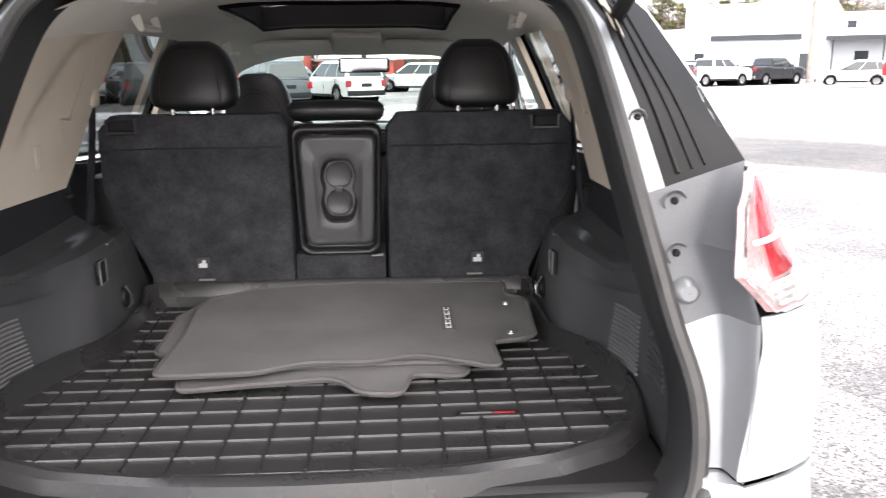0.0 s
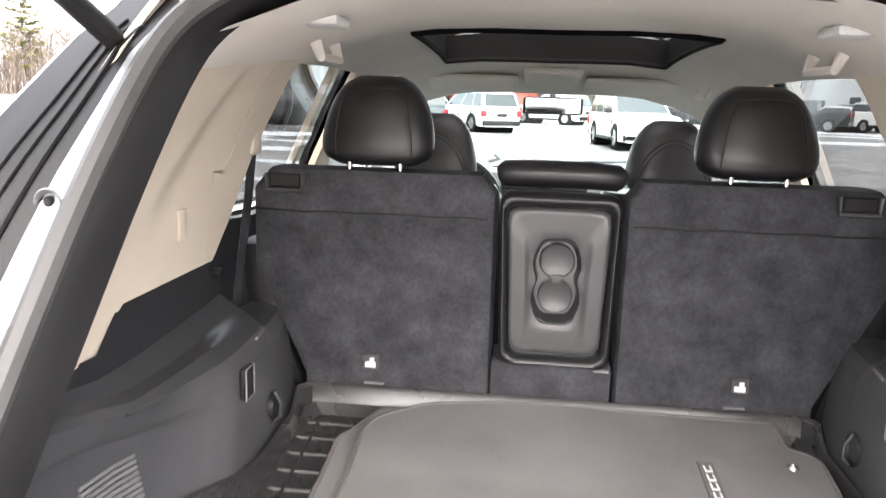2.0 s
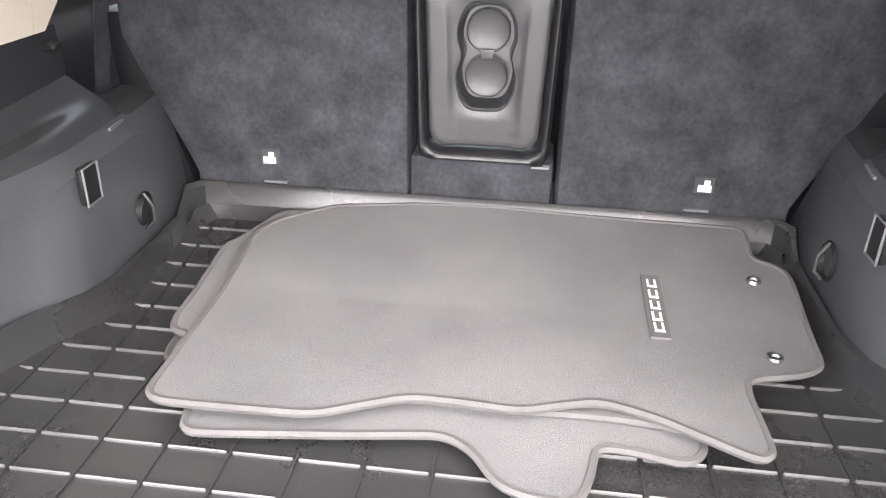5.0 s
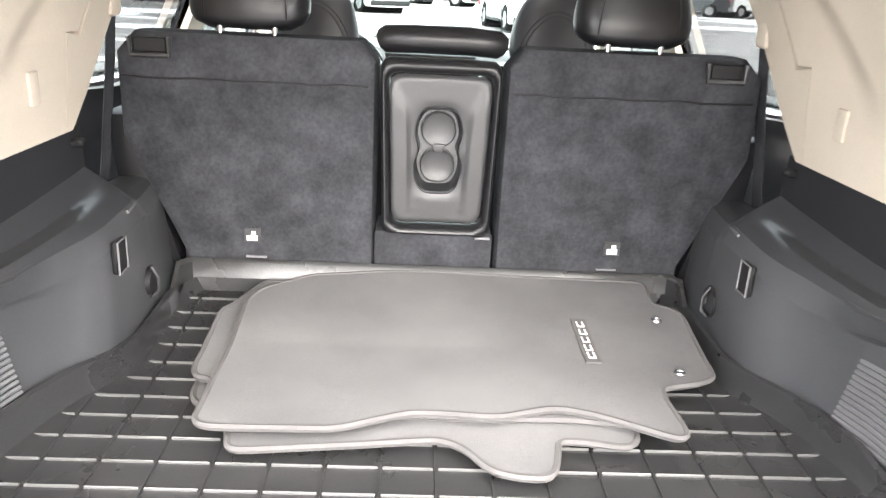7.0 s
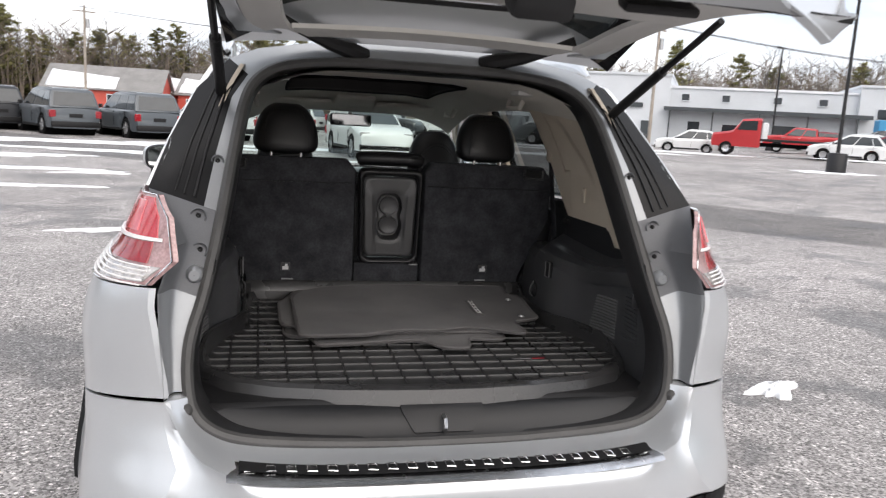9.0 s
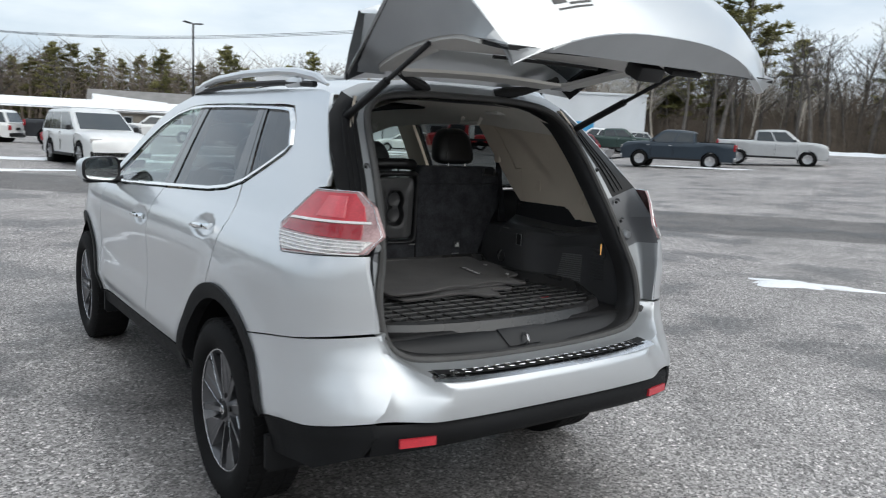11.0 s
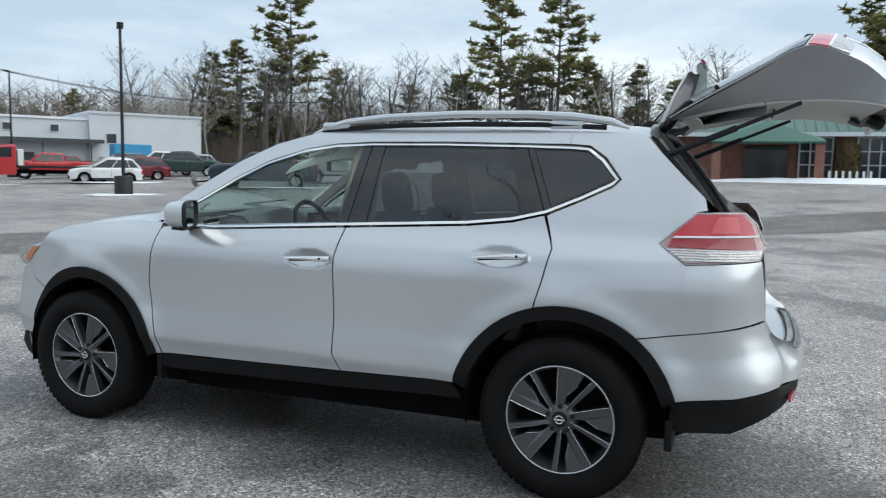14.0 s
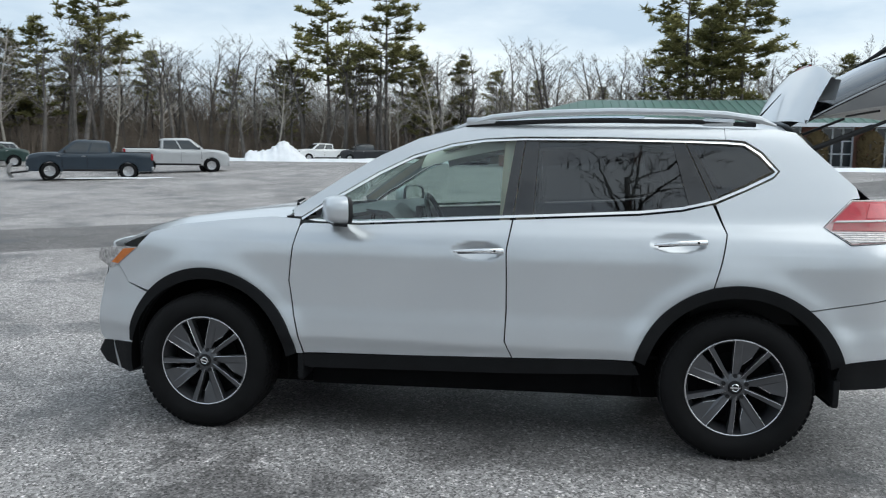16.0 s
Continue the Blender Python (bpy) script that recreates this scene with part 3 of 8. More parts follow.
skins("light_guide", refine([(-0.425, 1.164), (-0.44, 1.172), (-0.755, 1.180), (-0.757, 1.173)], 0.04), LAMP_WHITE, lamps, off=0.009, step=0.02, depth=0.004, label="white light guide strip")
skins("lens_brake", refine([(-0.412, 1.128), (-0.425, 1.160), (-0.740, 1.170), (-0.752, 1.125)], 0.04), LAMP_DARK, lamps, off=0.006, step=0.02, depth=0.004, label="deep red brake lens")
skins("lens_clear", refine([(-0.408, 1.122), (-0.776, 1.120), (-0.764, 1.086), (-0.49, 1.070)], 0.04), LAMP_CLEAR, lamps, off=0.007, step=0.02, depth=0.004, label="clear ribbed indicator lens")
for z in (1.079, 1.089, 1.099, 1.109, 1.118):
    bm = bmesh.new()
    a = -0.405 - (1.122 - z) * 1.6
    tube(bm, [(-half_width(a + (-0.765 - a) * i / 8, z) - 0.009, a + (-0.765 - a) * i / 8, z) for i in range(9)], 0.0022, 5)
    both("lens_rib", bm, LAMP_WHITE, lamps)
bm = bmesh.new()
tube(bm, [(-half_width(y, z) - 0.006, y, z) for y, z in refine(LAMP, 0.05)], 0.0018, 6, closed=True)
both("lamp_rim", bm, CHROME, lamps)
heads = skins("headlamp", refine([(3.112, 0.948), (3.25, 0.944), (3.38, 0.925), (3.40, 0.87), (3.315, 0.823), (3.255, 0.842)], 0.04), LAMP_CLEAR, car, off=0.003, depth=0.02, label="clear headlamp")
skins("indicator", refine([(3.128, 0.943), (3.21, 0.935), (3.30, 0.855), (3.255, 0.850)], 0.03), AMBER, heads, off=0.006, depth=0.004, label="amber side indicator")

# nose, bonnet, windscreen, roof
def hood_z(x, y):
    return 1.175 - 0.055 * ((y - 2.2) / 0.6) ** 1.4 - 0.05 * max(0.0, (y - 2.95) / 0.4) ** 2 * 1.6 - 0.055 * (abs(x) / 0.75) ** 2.6 + 0.012 * math.exp(-((abs(x) - 0.45) / 0.08) ** 2)


bm = bmesh.new()
rows = []
for i in range(22):
    u = i / 21
    half = 0.745 - 0.16 * max(0.0, u - 0.35) ** 1.6
    row = []
    for j in range(23):
        x = half * (j / 11 - 1)
        y0, y1 = 2.30 - 0.0 * x * x, 3.50 - 0.36 * (abs(x) / 0.75) ** 2.4
        y = y0 + (y1 - y0) * u
        row.append((x, y, hood_z(x, max(y, 2.2))))
    rows.append(row)
sheet(bm, rows)
thicken(bm, 0.012)
part("bonnet", bm, PAINT, car)
bm = bmesh.new()
rows = []
for i in range(15):
    z = 0.24 + (0.93 - 0.24) * i / 14
    row = []
    for j in range(25):
        x = 0.70 * (j / 12 - 1)
        row.append((x, 3.625 - 0.30 * (abs(x) / 0.70) ** 2.3 - 0.30 * max(0.0, z - 0.60) ** 1.5 - 0.5 * max(0, 0.40 - z) ** 1.5, z))
    rows.append(row)
sheet(bm, rows)
thicken(bm, 0.012)
part("front_bumper", bm, PAINT, car)
bm = bmesh.new()
rows = []
for i in range(6):
    z = 0.56 + 0.30 * i / 5
    rows.append([(0.42 * (j / 8 - 1), 3.633 - 0.30 * (abs(0.42 * (j / 8 - 1)) / 0.70) ** 2.3 - 0.30 * max(0.0, z - 0.60) ** 1.5, z) for j in range(17)])
sheet(bm, rows)
part("grille", bm, PLASTIC, car, "black front grille")
bm = bmesh.new()
tube(bm, [(-0.60, 3.42, 0.60), (-0.63, 3.415, 0.54), (-0.66, 3.39, 0.48)], 0.012, 6)
both("fog_lamp_trim", bm, CHROME, car)


def roof_z(x, y):
    return 1.692 - 0.05 * ((y - 0.55) / 0.9) ** 2 - 0.16 * (abs(x) / 0.62) ** 3.2


bm = bmesh.new()
HOLE = (0.385, 0.42, 1.28)
xs = [-0.535, -0.50, -0.45, -0.385, -0.30, -0.2, -0.1, 0, 0.1, 0.2, 0.3, 0.385, 0.45, 0.50, 0.535]
ysr = [-0.285, -0.2, -0.1, 0.0, 0.1, 0.2, 0.32, 0.42, 0.6, 0.75, 0.9, 1.05, 1.18, 1.28, 1.38]
grid = [[bm.verts.new((x, y, roof_z(x, y))) for x in xs] for y in ysr]
for i in range(len(ysr) - 1):
    for j in range(len(xs) - 1):
        if abs(xs[j] + xs[j + 1]) / 2 < HOLE[0] and HOLE[1] < (ysr[i] + ysr[i + 1]) / 2 < HOLE[2]:
            continue
        bm.faces.new((grid[i][j], grid[i][j + 1], grid[i + 1][j + 1], grid[i + 1][j]))
thicken(bm, 0.02)
roof = part("roof", bm, PAINT, car)
bm = bmesh.new()
sheet(bm, [[(x, y, roof_z(x, y) + 0.004) for x in (-0.39, -0.2, 0, 0.2, 0.39)] for y in (0.41, 0.6, 0.8, 1.05, 1.29)])
part("sunroof_glass", bm, ROOF_GLASS, roof, "tinted glass sunroof panel")
bm = bmesh.new()
rows = []
for i in range(13):
    u = i / 12
    y, z = 2.265 + (1.375 - 2.265) * u, 1.150 + (1.640 - 1.150) * u + 0.035 * math.sin(math.pi * u)
    half = 0.70 + (0.525 - 0.70) * u
    rows.append([(half * (j / 8 - 1), y + 0.16 * (1 - (j / 8 - 1) ** 2) * (1 - 0.55 * u), z + 0.0 * j) for j in range(17)])
sheet(bm, rows)
part("windscreen", bm, GLASS, car, "clear windscreen")
bm = bmesh.new()
sheet(bm, [[(0.70 * (j / 8 - 1), 2.30 + 0.17 * (1 - (j / 8 - 1) ** 2) - 0.08 * i, 1.128 + 0.012 * i) for j in range(17)] for i in range(3)])
thicken(bm, 0.015)
part("cowl", bm, PLASTIC, car, "black windscreen cowl")
for s in (-1, 1):
    bm = bmesh.new()
    tube(bm, [(0.05 - 0.3 * s, 2.39, 1.165), (-0.2 * s, 2.41, 1.18), (0.2 - 0.42 * s, 2.36, 1.20)], [0.010, 0.008, 0.006], 6)
    part("wiper", bm, PLASTIC, car)

# roof rails
bm = bmesh.new()
tube(bm, [(-0.549, 1.36, 1.612), (-0.552, 1.2, 1.630), (-0.556, 0.9, 1.642), (-0.558, 0.6, 1.646), (-0.556, 0.2, 1.642), (-0.550, -0.10, 1.628)], 0.012, 6)
both("rail_gasket", bm, PLASTIC, car, "black strip under the roof rail")
bm = bmesh.new()
line = [(-0.545, 1.42, 1.600), (-0.548, 1.33, 1.632), (-0.552, 1.22, 1.660), (-0.556, 1.0, 1.682), (-0.558, 0.6, 1.694), (-0.556, 0.25, 1.690), (-0.552, 0.05, 1.678), (-0.548, -0.12, 1.654), (-0.545, -0.20, 1.625)]
tube(bm, line, [0.006, 0.016, 0.017, 0.017, 0.017, 0.017, 0.019, 0.018, 0.006], 8, flatten=1.0)
rails = both("roof_rail", bm, PAINT, car, "silver roof rail")
for y in (1.28, 0.08):
    bm = bmesh.new()
    box(bm, (-0.551, y, 1.640), (0.026, 0.16, 0.040), None, 0.012, 2)
    both("rail_foot", bm, PAINT, rails)
bm = bmesh.new()
rod(bm, (0.0, -0.22, 1.665), (0.0, -0.36, 1.83), 0.006, 0.002, 6)
prism(bm, [(-0.17, 1.665), (-0.26, 1.66), (-0.255, 1.685), (-0.215, 1.695)], "x", -0.02, 0.02, 0.006)
part("antenna", bm, PLASTIC, car)

# door mirrors, turned a little towards the driver
MIRROR_C, MIRROR_OUT, MIRROR_FWD = Vector((-0.925, 1.910, 1.182)), Vector((-0.906, -0.424, 0)), Vector((-0.424, 0.906, 0))


def mirror_ring(d, k, n=28):
    ring = []
    for i in range(n):
        a = 2 * math.pi * i / n
        u = 0.120 * k * math.copysign(abs(math.cos(a)) ** 0.5, math.cos(a))
        v = 0.070 * k * math.copysign(abs(math.sin(a)) ** 0.55, math.sin(a)) * (1 - 0.10 * math.cos(a))
        ring.append(MIRROR_C + MIRROR_OUT * u + MIRROR_FWD * d + Vector((0, 0, v)))
    return ring


bm = bmesh.new()
vs = sheet(bm, [mirror_ring(d, k) for d, k in ((0.112, 0.45), (0.108, 0.66), (0.094, 0.84), (0.070, 0.95), (0.035, 1.0), (0.012, 1.0))], closed=True)
bm.faces.new(vs[0])
bmesh.ops.recalc_face_normals(bm, faces=bm.faces[:])
mirrors = both("door_mirror", bm, PAINT, car, "silver door mirror")
bm = bmesh.new()
sheet(bm, [mirror_ring(d, k) for d, k in ((0.012, 0.992), (-0.004, 0.99), (-0.010, 0.96), (-0.006, 0.92), (0.004, 0.90))], closed=True)
bmesh.ops.recalc_face_normals(bm, faces=bm.faces[:])
both("mirror_housing", bm, PLASTIC, mirrors, "black mirror housing")
bm = bmesh.new()
bm.faces.new([bm.verts.new(q) for q in mirror_ring(0.002, 0.905)])
both("mirror_glass", bm, MIRROR, mirrors, "reflecting glass")
bm = bmesh.new()
tube(bm, [(-0.76, 2.02, 1.118), (-0.82, 2.00, 1.112), (-0.88, 1.975, 1.122)], [0.030, 0.024, 0.024], 8)
foot = [MIRROR_C + MIRROR_OUT * u + MIRROR_FWD * d + Vector((0, 0, v)) for u, d, v in ((0.09, 0.012, -0.066), (-0.11, 0.012, -0.066), (-0.11, 0.075, -0.062), (0.07, 0.075, -0.062))]
low = [q + Vector((0, 0, -0.012)) for q in foot]
sheet(bm, [foot, low], closed=True)
bm.faces.new([bm.verts.new(q) for q in low])
both("mirror_foot", bm, PLASTIC, mirrors)

# rear bumper centre with its step
def bumper_y(x):
    return -0.978 + 0.075 * min(1.0, abs(x) / 0.70) ** 2.8


RING_LOW = hermite((0.0, 0.22, 0.45, 0.60, 0.75, 0.85, 0.92, 1.0), (0.0, 0.15, 0.30, 0.40, 0.50, 0.555, 0.585, 0.602))
RING_LOW_Z = hermite((0.0, 0.22, 0.45, 0.60, 0.75, 0.85, 0.92, 1.0), (0.697, 0.698, 0.703, 0.709, 0.722, 0.745, 0.775, 0.823))
RIDGE_Y = hermite((0.0, 0.37, 0.62, 0.75, 0.86, 0.91, 0.95, 1.0), (-0.945, -0.942, -0.932, -0.922, -0.905, -0.868, -0.835, -0.803))
RIDGE_Z = hermite((0.0, 0.37, 0.62, 0.75, 0.86, 0.91, 0.95, 1.0), (0.688, 0.688, 0.690, 0.697, 0.724, 0.742, 0.768, 0.823))
bm = bmesh.new()
rows = []
for j in range(81):
    s = j / 40 - 1
    u = abs(s) ** 0.8
    side_ = -1 if s < 0 else 1
    w = min(max((u - 0.70) / 0.30, 0.0), 1.0)
    w = w * w * (3 - 2 * w)
    a = Vector((RING_LOW(u), -0.770 - 0.012 * (1 - u), RING_LOW_Z(u)))
    e = Vector((half_width(*BUMPER_END[0]) * u, RIDGE_Y(u), RIDGE_Z(u)))
    row = [a + Vector((-0.004, 0.03, -0.004)), a, a.lerp(e, 0.12) + Vector((0, 0, -0.002)), a.lerp(e, 0.45) + Vector((0, 0, -0.001)), a.lerp(e, 0.8) + Vector((0, 0, 0.002)), e]
    for (ey, ez), (cy, cz) in zip(BUMPER_END[1:], ((-0.966, 0.682), (-0.975, 0.668), (-0.978, 0.655), (-0.979, 0.635), (-0.980, 0.60), (-0.970, 0.565))):
        bow = 0.050 * u ** 2.8
        row.append(Vector(((half_width(ey, ez) + 0.0005) * u, cy + bow + w * (ey - cy - bow), cz + w * (ez - cz))))
    row.append(row[-1] + Vector((-0.01, 0.03, 0.004)))
    rows.append([(side_ * q.x, q.y, q.z) for q in row])
sheet(bm, rows)
bmesh.ops.recalc_face_normals(bm, faces=bm.faces[:])
centre = part("rear_bumper_centre", bm, PAINT, car)
bm = bmesh.new()
rows = []
for j in range(33):
    x = 0.688 * (j / 16 - 1)
    yb = bumper_y(x) + 0.03 * (abs(x) / 0.688) ** 6
    low = 0.468 - 0.03 * (abs(x) / 0.688) ** 3
    rows.append([(x, yb + 0.022, 0.556), (x, yb + 0.010, 0.54), (x, yb + 0.012, 0.50), (x, yb + 0.030, low + 0.012), (x, yb + 0.055, low), (x, yb + 0.25, low - 0.03)])
sheet(bm, rows)
thicken(bm, 0.012)
valance = part("rear_valance", bm, CLADDING, car, "textured black rear valance")
for s in (-1, 1):
    bm = bmesh.new()
    rows = [[(s * x, bumper_y(x) + 0.008, z) for x in (0.50, 0.54, 0.58, 0.62)] for z in (0.488, 0.516)]
    sheet(bm, rows)
    thicken(bm, 0.01)
    part("reflector", bm, LAMP_RED, valance, "red rear reflector")
bm = bmesh.new()
rows = [[(0.51 * (j / 16 - 1), bumper_y(0.51 * (j / 16 - 1)) + d, 0.692 + dz + 0.012 * abs(j / 16 - 1) ** 4) for j in range(33)] for d, dz in ((0.086, 0.0), (0.084, 0.005), (0.024, -0.002), (0.010, -0.010))]
sheet(bm, rows)
step_plate = part("step_plate", bm, BRUSHED, centre, "brushed metal bumper step plate")
bm = bmesh.new()
rows = [[(0.485 * (j / 16 - 1), bumper_y(0.485 * (j / 16 - 1)) + d, 0.701 + dz + 0.012 * abs(j / 16 - 1) ** 4) for j in range(33)] for d, dz in ((0.078, 0.0), (0.036, -0.003))]
sheet(bm, rows)
part("step_insert", bm, PLASTIC, step_plate, "black tread insert")
for k in range(22):
    x = -0.462 + 0.044 * k
    bm = bmesh.new()
    y = bumper_y(x) + 0.057
    tube(bm, [(x - 0.010, y - 0.012, 0.704), (x + 0.010, y - 0.012, 0.704), (x + 0.010, y + 0.012, 0.706), (x - 0.010, y + 0.012, 0.706)], 0.0022, 5, closed=True)
    part("tread_mark", bm, CHROME, step_plate)
for s in (-1, 1):
    bm = bmesh.new()
    lathe(bm, [(-0.786, 0.001), (-0.786, 0.010), (-0.780, 0.016), (-0.772, 0.018)], "y", 16, (s * 0.606, 0, 0.792))
    part("bump_stop", bm, RUBBER, centre)
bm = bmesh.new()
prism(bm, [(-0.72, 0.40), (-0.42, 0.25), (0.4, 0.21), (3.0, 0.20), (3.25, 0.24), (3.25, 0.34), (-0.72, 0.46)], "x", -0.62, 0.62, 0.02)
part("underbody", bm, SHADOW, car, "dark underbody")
# extra block added between the wheels to deepen the shade under the car
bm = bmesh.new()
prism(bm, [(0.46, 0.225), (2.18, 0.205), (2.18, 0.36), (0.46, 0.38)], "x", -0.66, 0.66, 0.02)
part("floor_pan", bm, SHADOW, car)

# ---------------------------------------------------------------- wheels
def make_wheel():
    """One wheel about its own axis, its outer face towards -x."""
    hub = tagged(new("wheel"), "gunmetal five-bolt turbine alloy wheel with a black tyre")
    bm = bmesh.new()
    lathe(bm, [(-0.085, 0.236), (-0.108, 0.247), (-0.124, 0.275), (-0.125, 0.300), (-0.116, 0.330), (-0.100, 0.350), (-0.085, 0.357), (0.085, 0.357), (0.10, 0.340), (0.112, 0.29), (0.10, 0.24)], "x", 64)
    tyre = part("tyre", bm, TYRE, hub, "black rubber tyre")
    bm = bmesh.new()
    for k in range(60):
        a = 2 * math.pi * k / 60
        m = Matrix.Rotation(a, 3, "X")
        for x, w, tilt in ((-0.082, 0.040, 0.25), (-0.035, 0.036, -0.2), (0.012, 0.036, 0.2), (0.060, 0.045, -0.25)):
            box(bm, m @ Vector((x, 0, 0.356)), (w, 0.030, 0.007), (m @ Matrix.Rotation(tilt, 3, "Z")).to_4x4())
        box(bm, m @ Vector((-0.104, 0, 0.3405)), (0.008, 0.022, 0.008), (m @ Matrix.Rotation(0.6, 3, "Y")).to_4x4())
    part("tread", bm, TYRE, tyre, smooth=0)
    bm = bmesh.new()
    lathe(bm, [(0.09, 0.225), (0.02, 0.205), (-0.05, 0.212), (-0.080, 0.226), (-0.092, 0.2325), (-0.098, 0.2345), (-0.098, 0.2405), (-0.088, 0.243)], "x", 64)
    rim = part("rim", bm, ALLOY_DARK, hub, "gunmetal rim barrel")
    bm = bmesh.new()
    lathe(bm, [(-0.0985, 0.232), (-0.1005, 0.2345), (-0.1005, 0.2375), (-0.0985, 0.240)], "x", 64)
    part("rim_lip", bm, ALLOY_CUT, hub, "bright machined rim lip")

    def spoke(outline, front, back, edge):
        """A spoke cut from (radius, degrees clockwise from the top, depth) corners; its edge strip follows some of them."""
        def at(r, a, x):
            return (x, -r * math.sin(radians(a)), r * math.cos(radians(a)))
        bm = bmesh.new()
        hi = [bm.verts.new(at(r, a, front + d)) for r, a, d in outline]
        lo = [bm.verts.new(at(r * 0.995, a, back)) for r, a, d in outline]
        k = len(outline)
        bm.faces.new(hi)
        bm.faces.new(lo[::-1])
        for q in range(k):
            bm.faces.new((hi[q], hi[(q + 1) % k], lo[(q + 1) % k], lo[q]))
        bmesh.ops.triangulate(bm, faces=[f for f in bm.faces if len(f.verts) > 4])
        bmesh.ops.recalc_face_normals(bm, faces=bm.faces[:])
        strip = bmesh.new()
        tube(strip, [at(outline[q][0], outline[q][1], front + outline[q][2] - 0.0006) for q in edge], 0.0016, 5)
        out = []
        for b, mt, smooth in ((bm, ALLOY_DARK, 25.0), (strip, ALLOY_CUT, 60.0)):
            me = bpy.data.meshes.new("spoke")
            b.to_mesh(me)
            b.free()
            me.materials.append(mt)
            me.shade_smooth()
            me.set_sharp_from_angle(angle=radians(smooth))
            out.append(me)
        return out

    wide = spoke([(0.048, -16, 0.012), (0.10, -7, 0.004), (0.170, -3, 0.0), (0.234, -1, -0.003), (0.234, 8, -0.003), (0.234, 18, -0.003), (0.233, 28, -0.001), (0.168, 27, 0.006), (0.112, 16, 0.016), (0.072, 13, 0.020), (0.050, 14, 0.016)], -0.092, -0.052, (0, 1, 2, 3))
    slim = spoke([(0.046, 28, 0.010), (0.12, 35, 0.002), (0.234, 38.5, -0.004), (0.234, 44.5, -0.004), (0.12, 44.5, 0.006), (0.048, 46, 0.014)], -0.093, -0.050, (0, 1, 2))
    flange = spoke([(0.112, 16, 0.0), (0.168, 27, -0.010), (0.160, 29, 0.014), (0.108, 20, 0.020)], -0.076, -0.050, (0, 1))
    for k in range(5):
        for name, (face, strip) in (("spoke", wide), ("slim_spoke", slim), ("spoke_flank", flange)):
            ob = part(name, None, None, hub, data=face)
            ob.matrix_basis = Matrix.Rotation(2 * math.pi * k / 5 - 0.03, 4, "X")
            part("spoke_edge", None, None, ob, data=strip)
    bm = bmesh.new()
    lathe(bm, [(-0.045, 0.075), (-0.070, 0.070), (-0.080, 0.058), (-0.084, 0.040), (-0.086, 0.034)], "x", 40)
    part("hub", bm, ALLOY_DARK, hub)
    bm = bmesh.new()
    lathe(bm, [(-0.084, 0.033), (-0.091, 0.031), (-0.093, 0.026), (-0.093, 0.0005)], "x", 32)
    cap = part("centre_cap", bm, PLASTIC, hub, "dark centre cap with a bright ring badge")
    bm = bmesh.new()
    tube(bm, [(-0.0945, 0.017 * math.cos(a), 0.017 * math.sin(a)) for a in np.linspace(0, 2 * math.pi, 21)[:-1]], 0.0025, 5, closed=True)
    box(bm, (-0.0945, 0, 0), (0.003, 0.046, 0.008))
    part("badge", bm, CHROME, cap)
    for k in range(5):
        a = 2 * math.pi * k / 5 + math.pi / 2
        bm = bmesh.new()
        rod(bm, (-0.086, 0.056 * math.cos(a), 0.056 * math.sin(a)), (-0.070, 0.056 * math.cos(a), 0.056 * math.sin(a)), 0.0105, 0.012, 6)
        part("wheel_nut", bm, PLASTIC, hub)
    # disc and shield near-black, the shade behind the spokes painted into them
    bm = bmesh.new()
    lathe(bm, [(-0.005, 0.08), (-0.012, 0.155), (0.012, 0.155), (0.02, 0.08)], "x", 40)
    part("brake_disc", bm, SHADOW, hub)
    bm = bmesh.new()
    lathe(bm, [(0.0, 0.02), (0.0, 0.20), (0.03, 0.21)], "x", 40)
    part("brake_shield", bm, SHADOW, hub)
    return hub


first = make_wheel()
first.parent = car
first.matrix_basis = pose(-0.775, 0.0, 0.36)
for x, y, spin, turn in ((-0.775, 2.706, 12, 0), (0.775, 0.0, 0, 180), (0.775, 2.706, 0, 180)):
    copy_thing(first, pose(x, y, 0.36, spin, 0, 0) @ pose(0, 0, 0, 0, 0, turn))

# ---------------------------------------------------------------- rear opening of the body
RING = [(0.0, 1.612), (0.15, 1.612), (0.30, 1.606), (0.41, 1.586), (0.468, 1.545), (0.495, 1.49), (0.517, 1.36), (0.538, 1.22), (0.556, 1.12), (0.575, 1.03), (0.598, 0.96), (0.606, 0.90), (0.602, 0.828), (0.588, 0.780), (0.555, 0.747), (0.50, 0.724), (0.40, 0.711), (0.2, 0.700), (0.0, 0.698)]
RING_Y = hermite((0.69, 0.80, 1.0, 1.28, 1.6, 1.7), (-0.785, -0.755, -0.700, -0.560, -0.325, -0.25))
OUTER = [(0.0, -0.278, 1.668), (0.17, -0.278, 1.666), (0.33, -0.279, 1.655), (0.46, -0.283, 1.632), (0.535, -0.290, 1.600), (0.60, -0.352, 1.516), (0.632, -0.48, 1.387), (0.62, -0.60, 1.275), (0.64, -0.77, 1.17), (0.655, -0.785, 1.065), (0.66, -0.793, 0.98), (0.668, -0.798, 0.90), (0.672, -0.801, 0.828)]
OUTER = [(half_width(y, z) - 0.003, y, z) if i >= 5 else (x, y, z) for i, (x, y, z) in enumerate(OUTER)]
RETURN = hermite((0.0, 0.05, 0.12, 0.24, 0.32, 0.45, 1.0), (0.0, 0.06, 0.30, 0.84, 0.93, 0.96, 1.0))


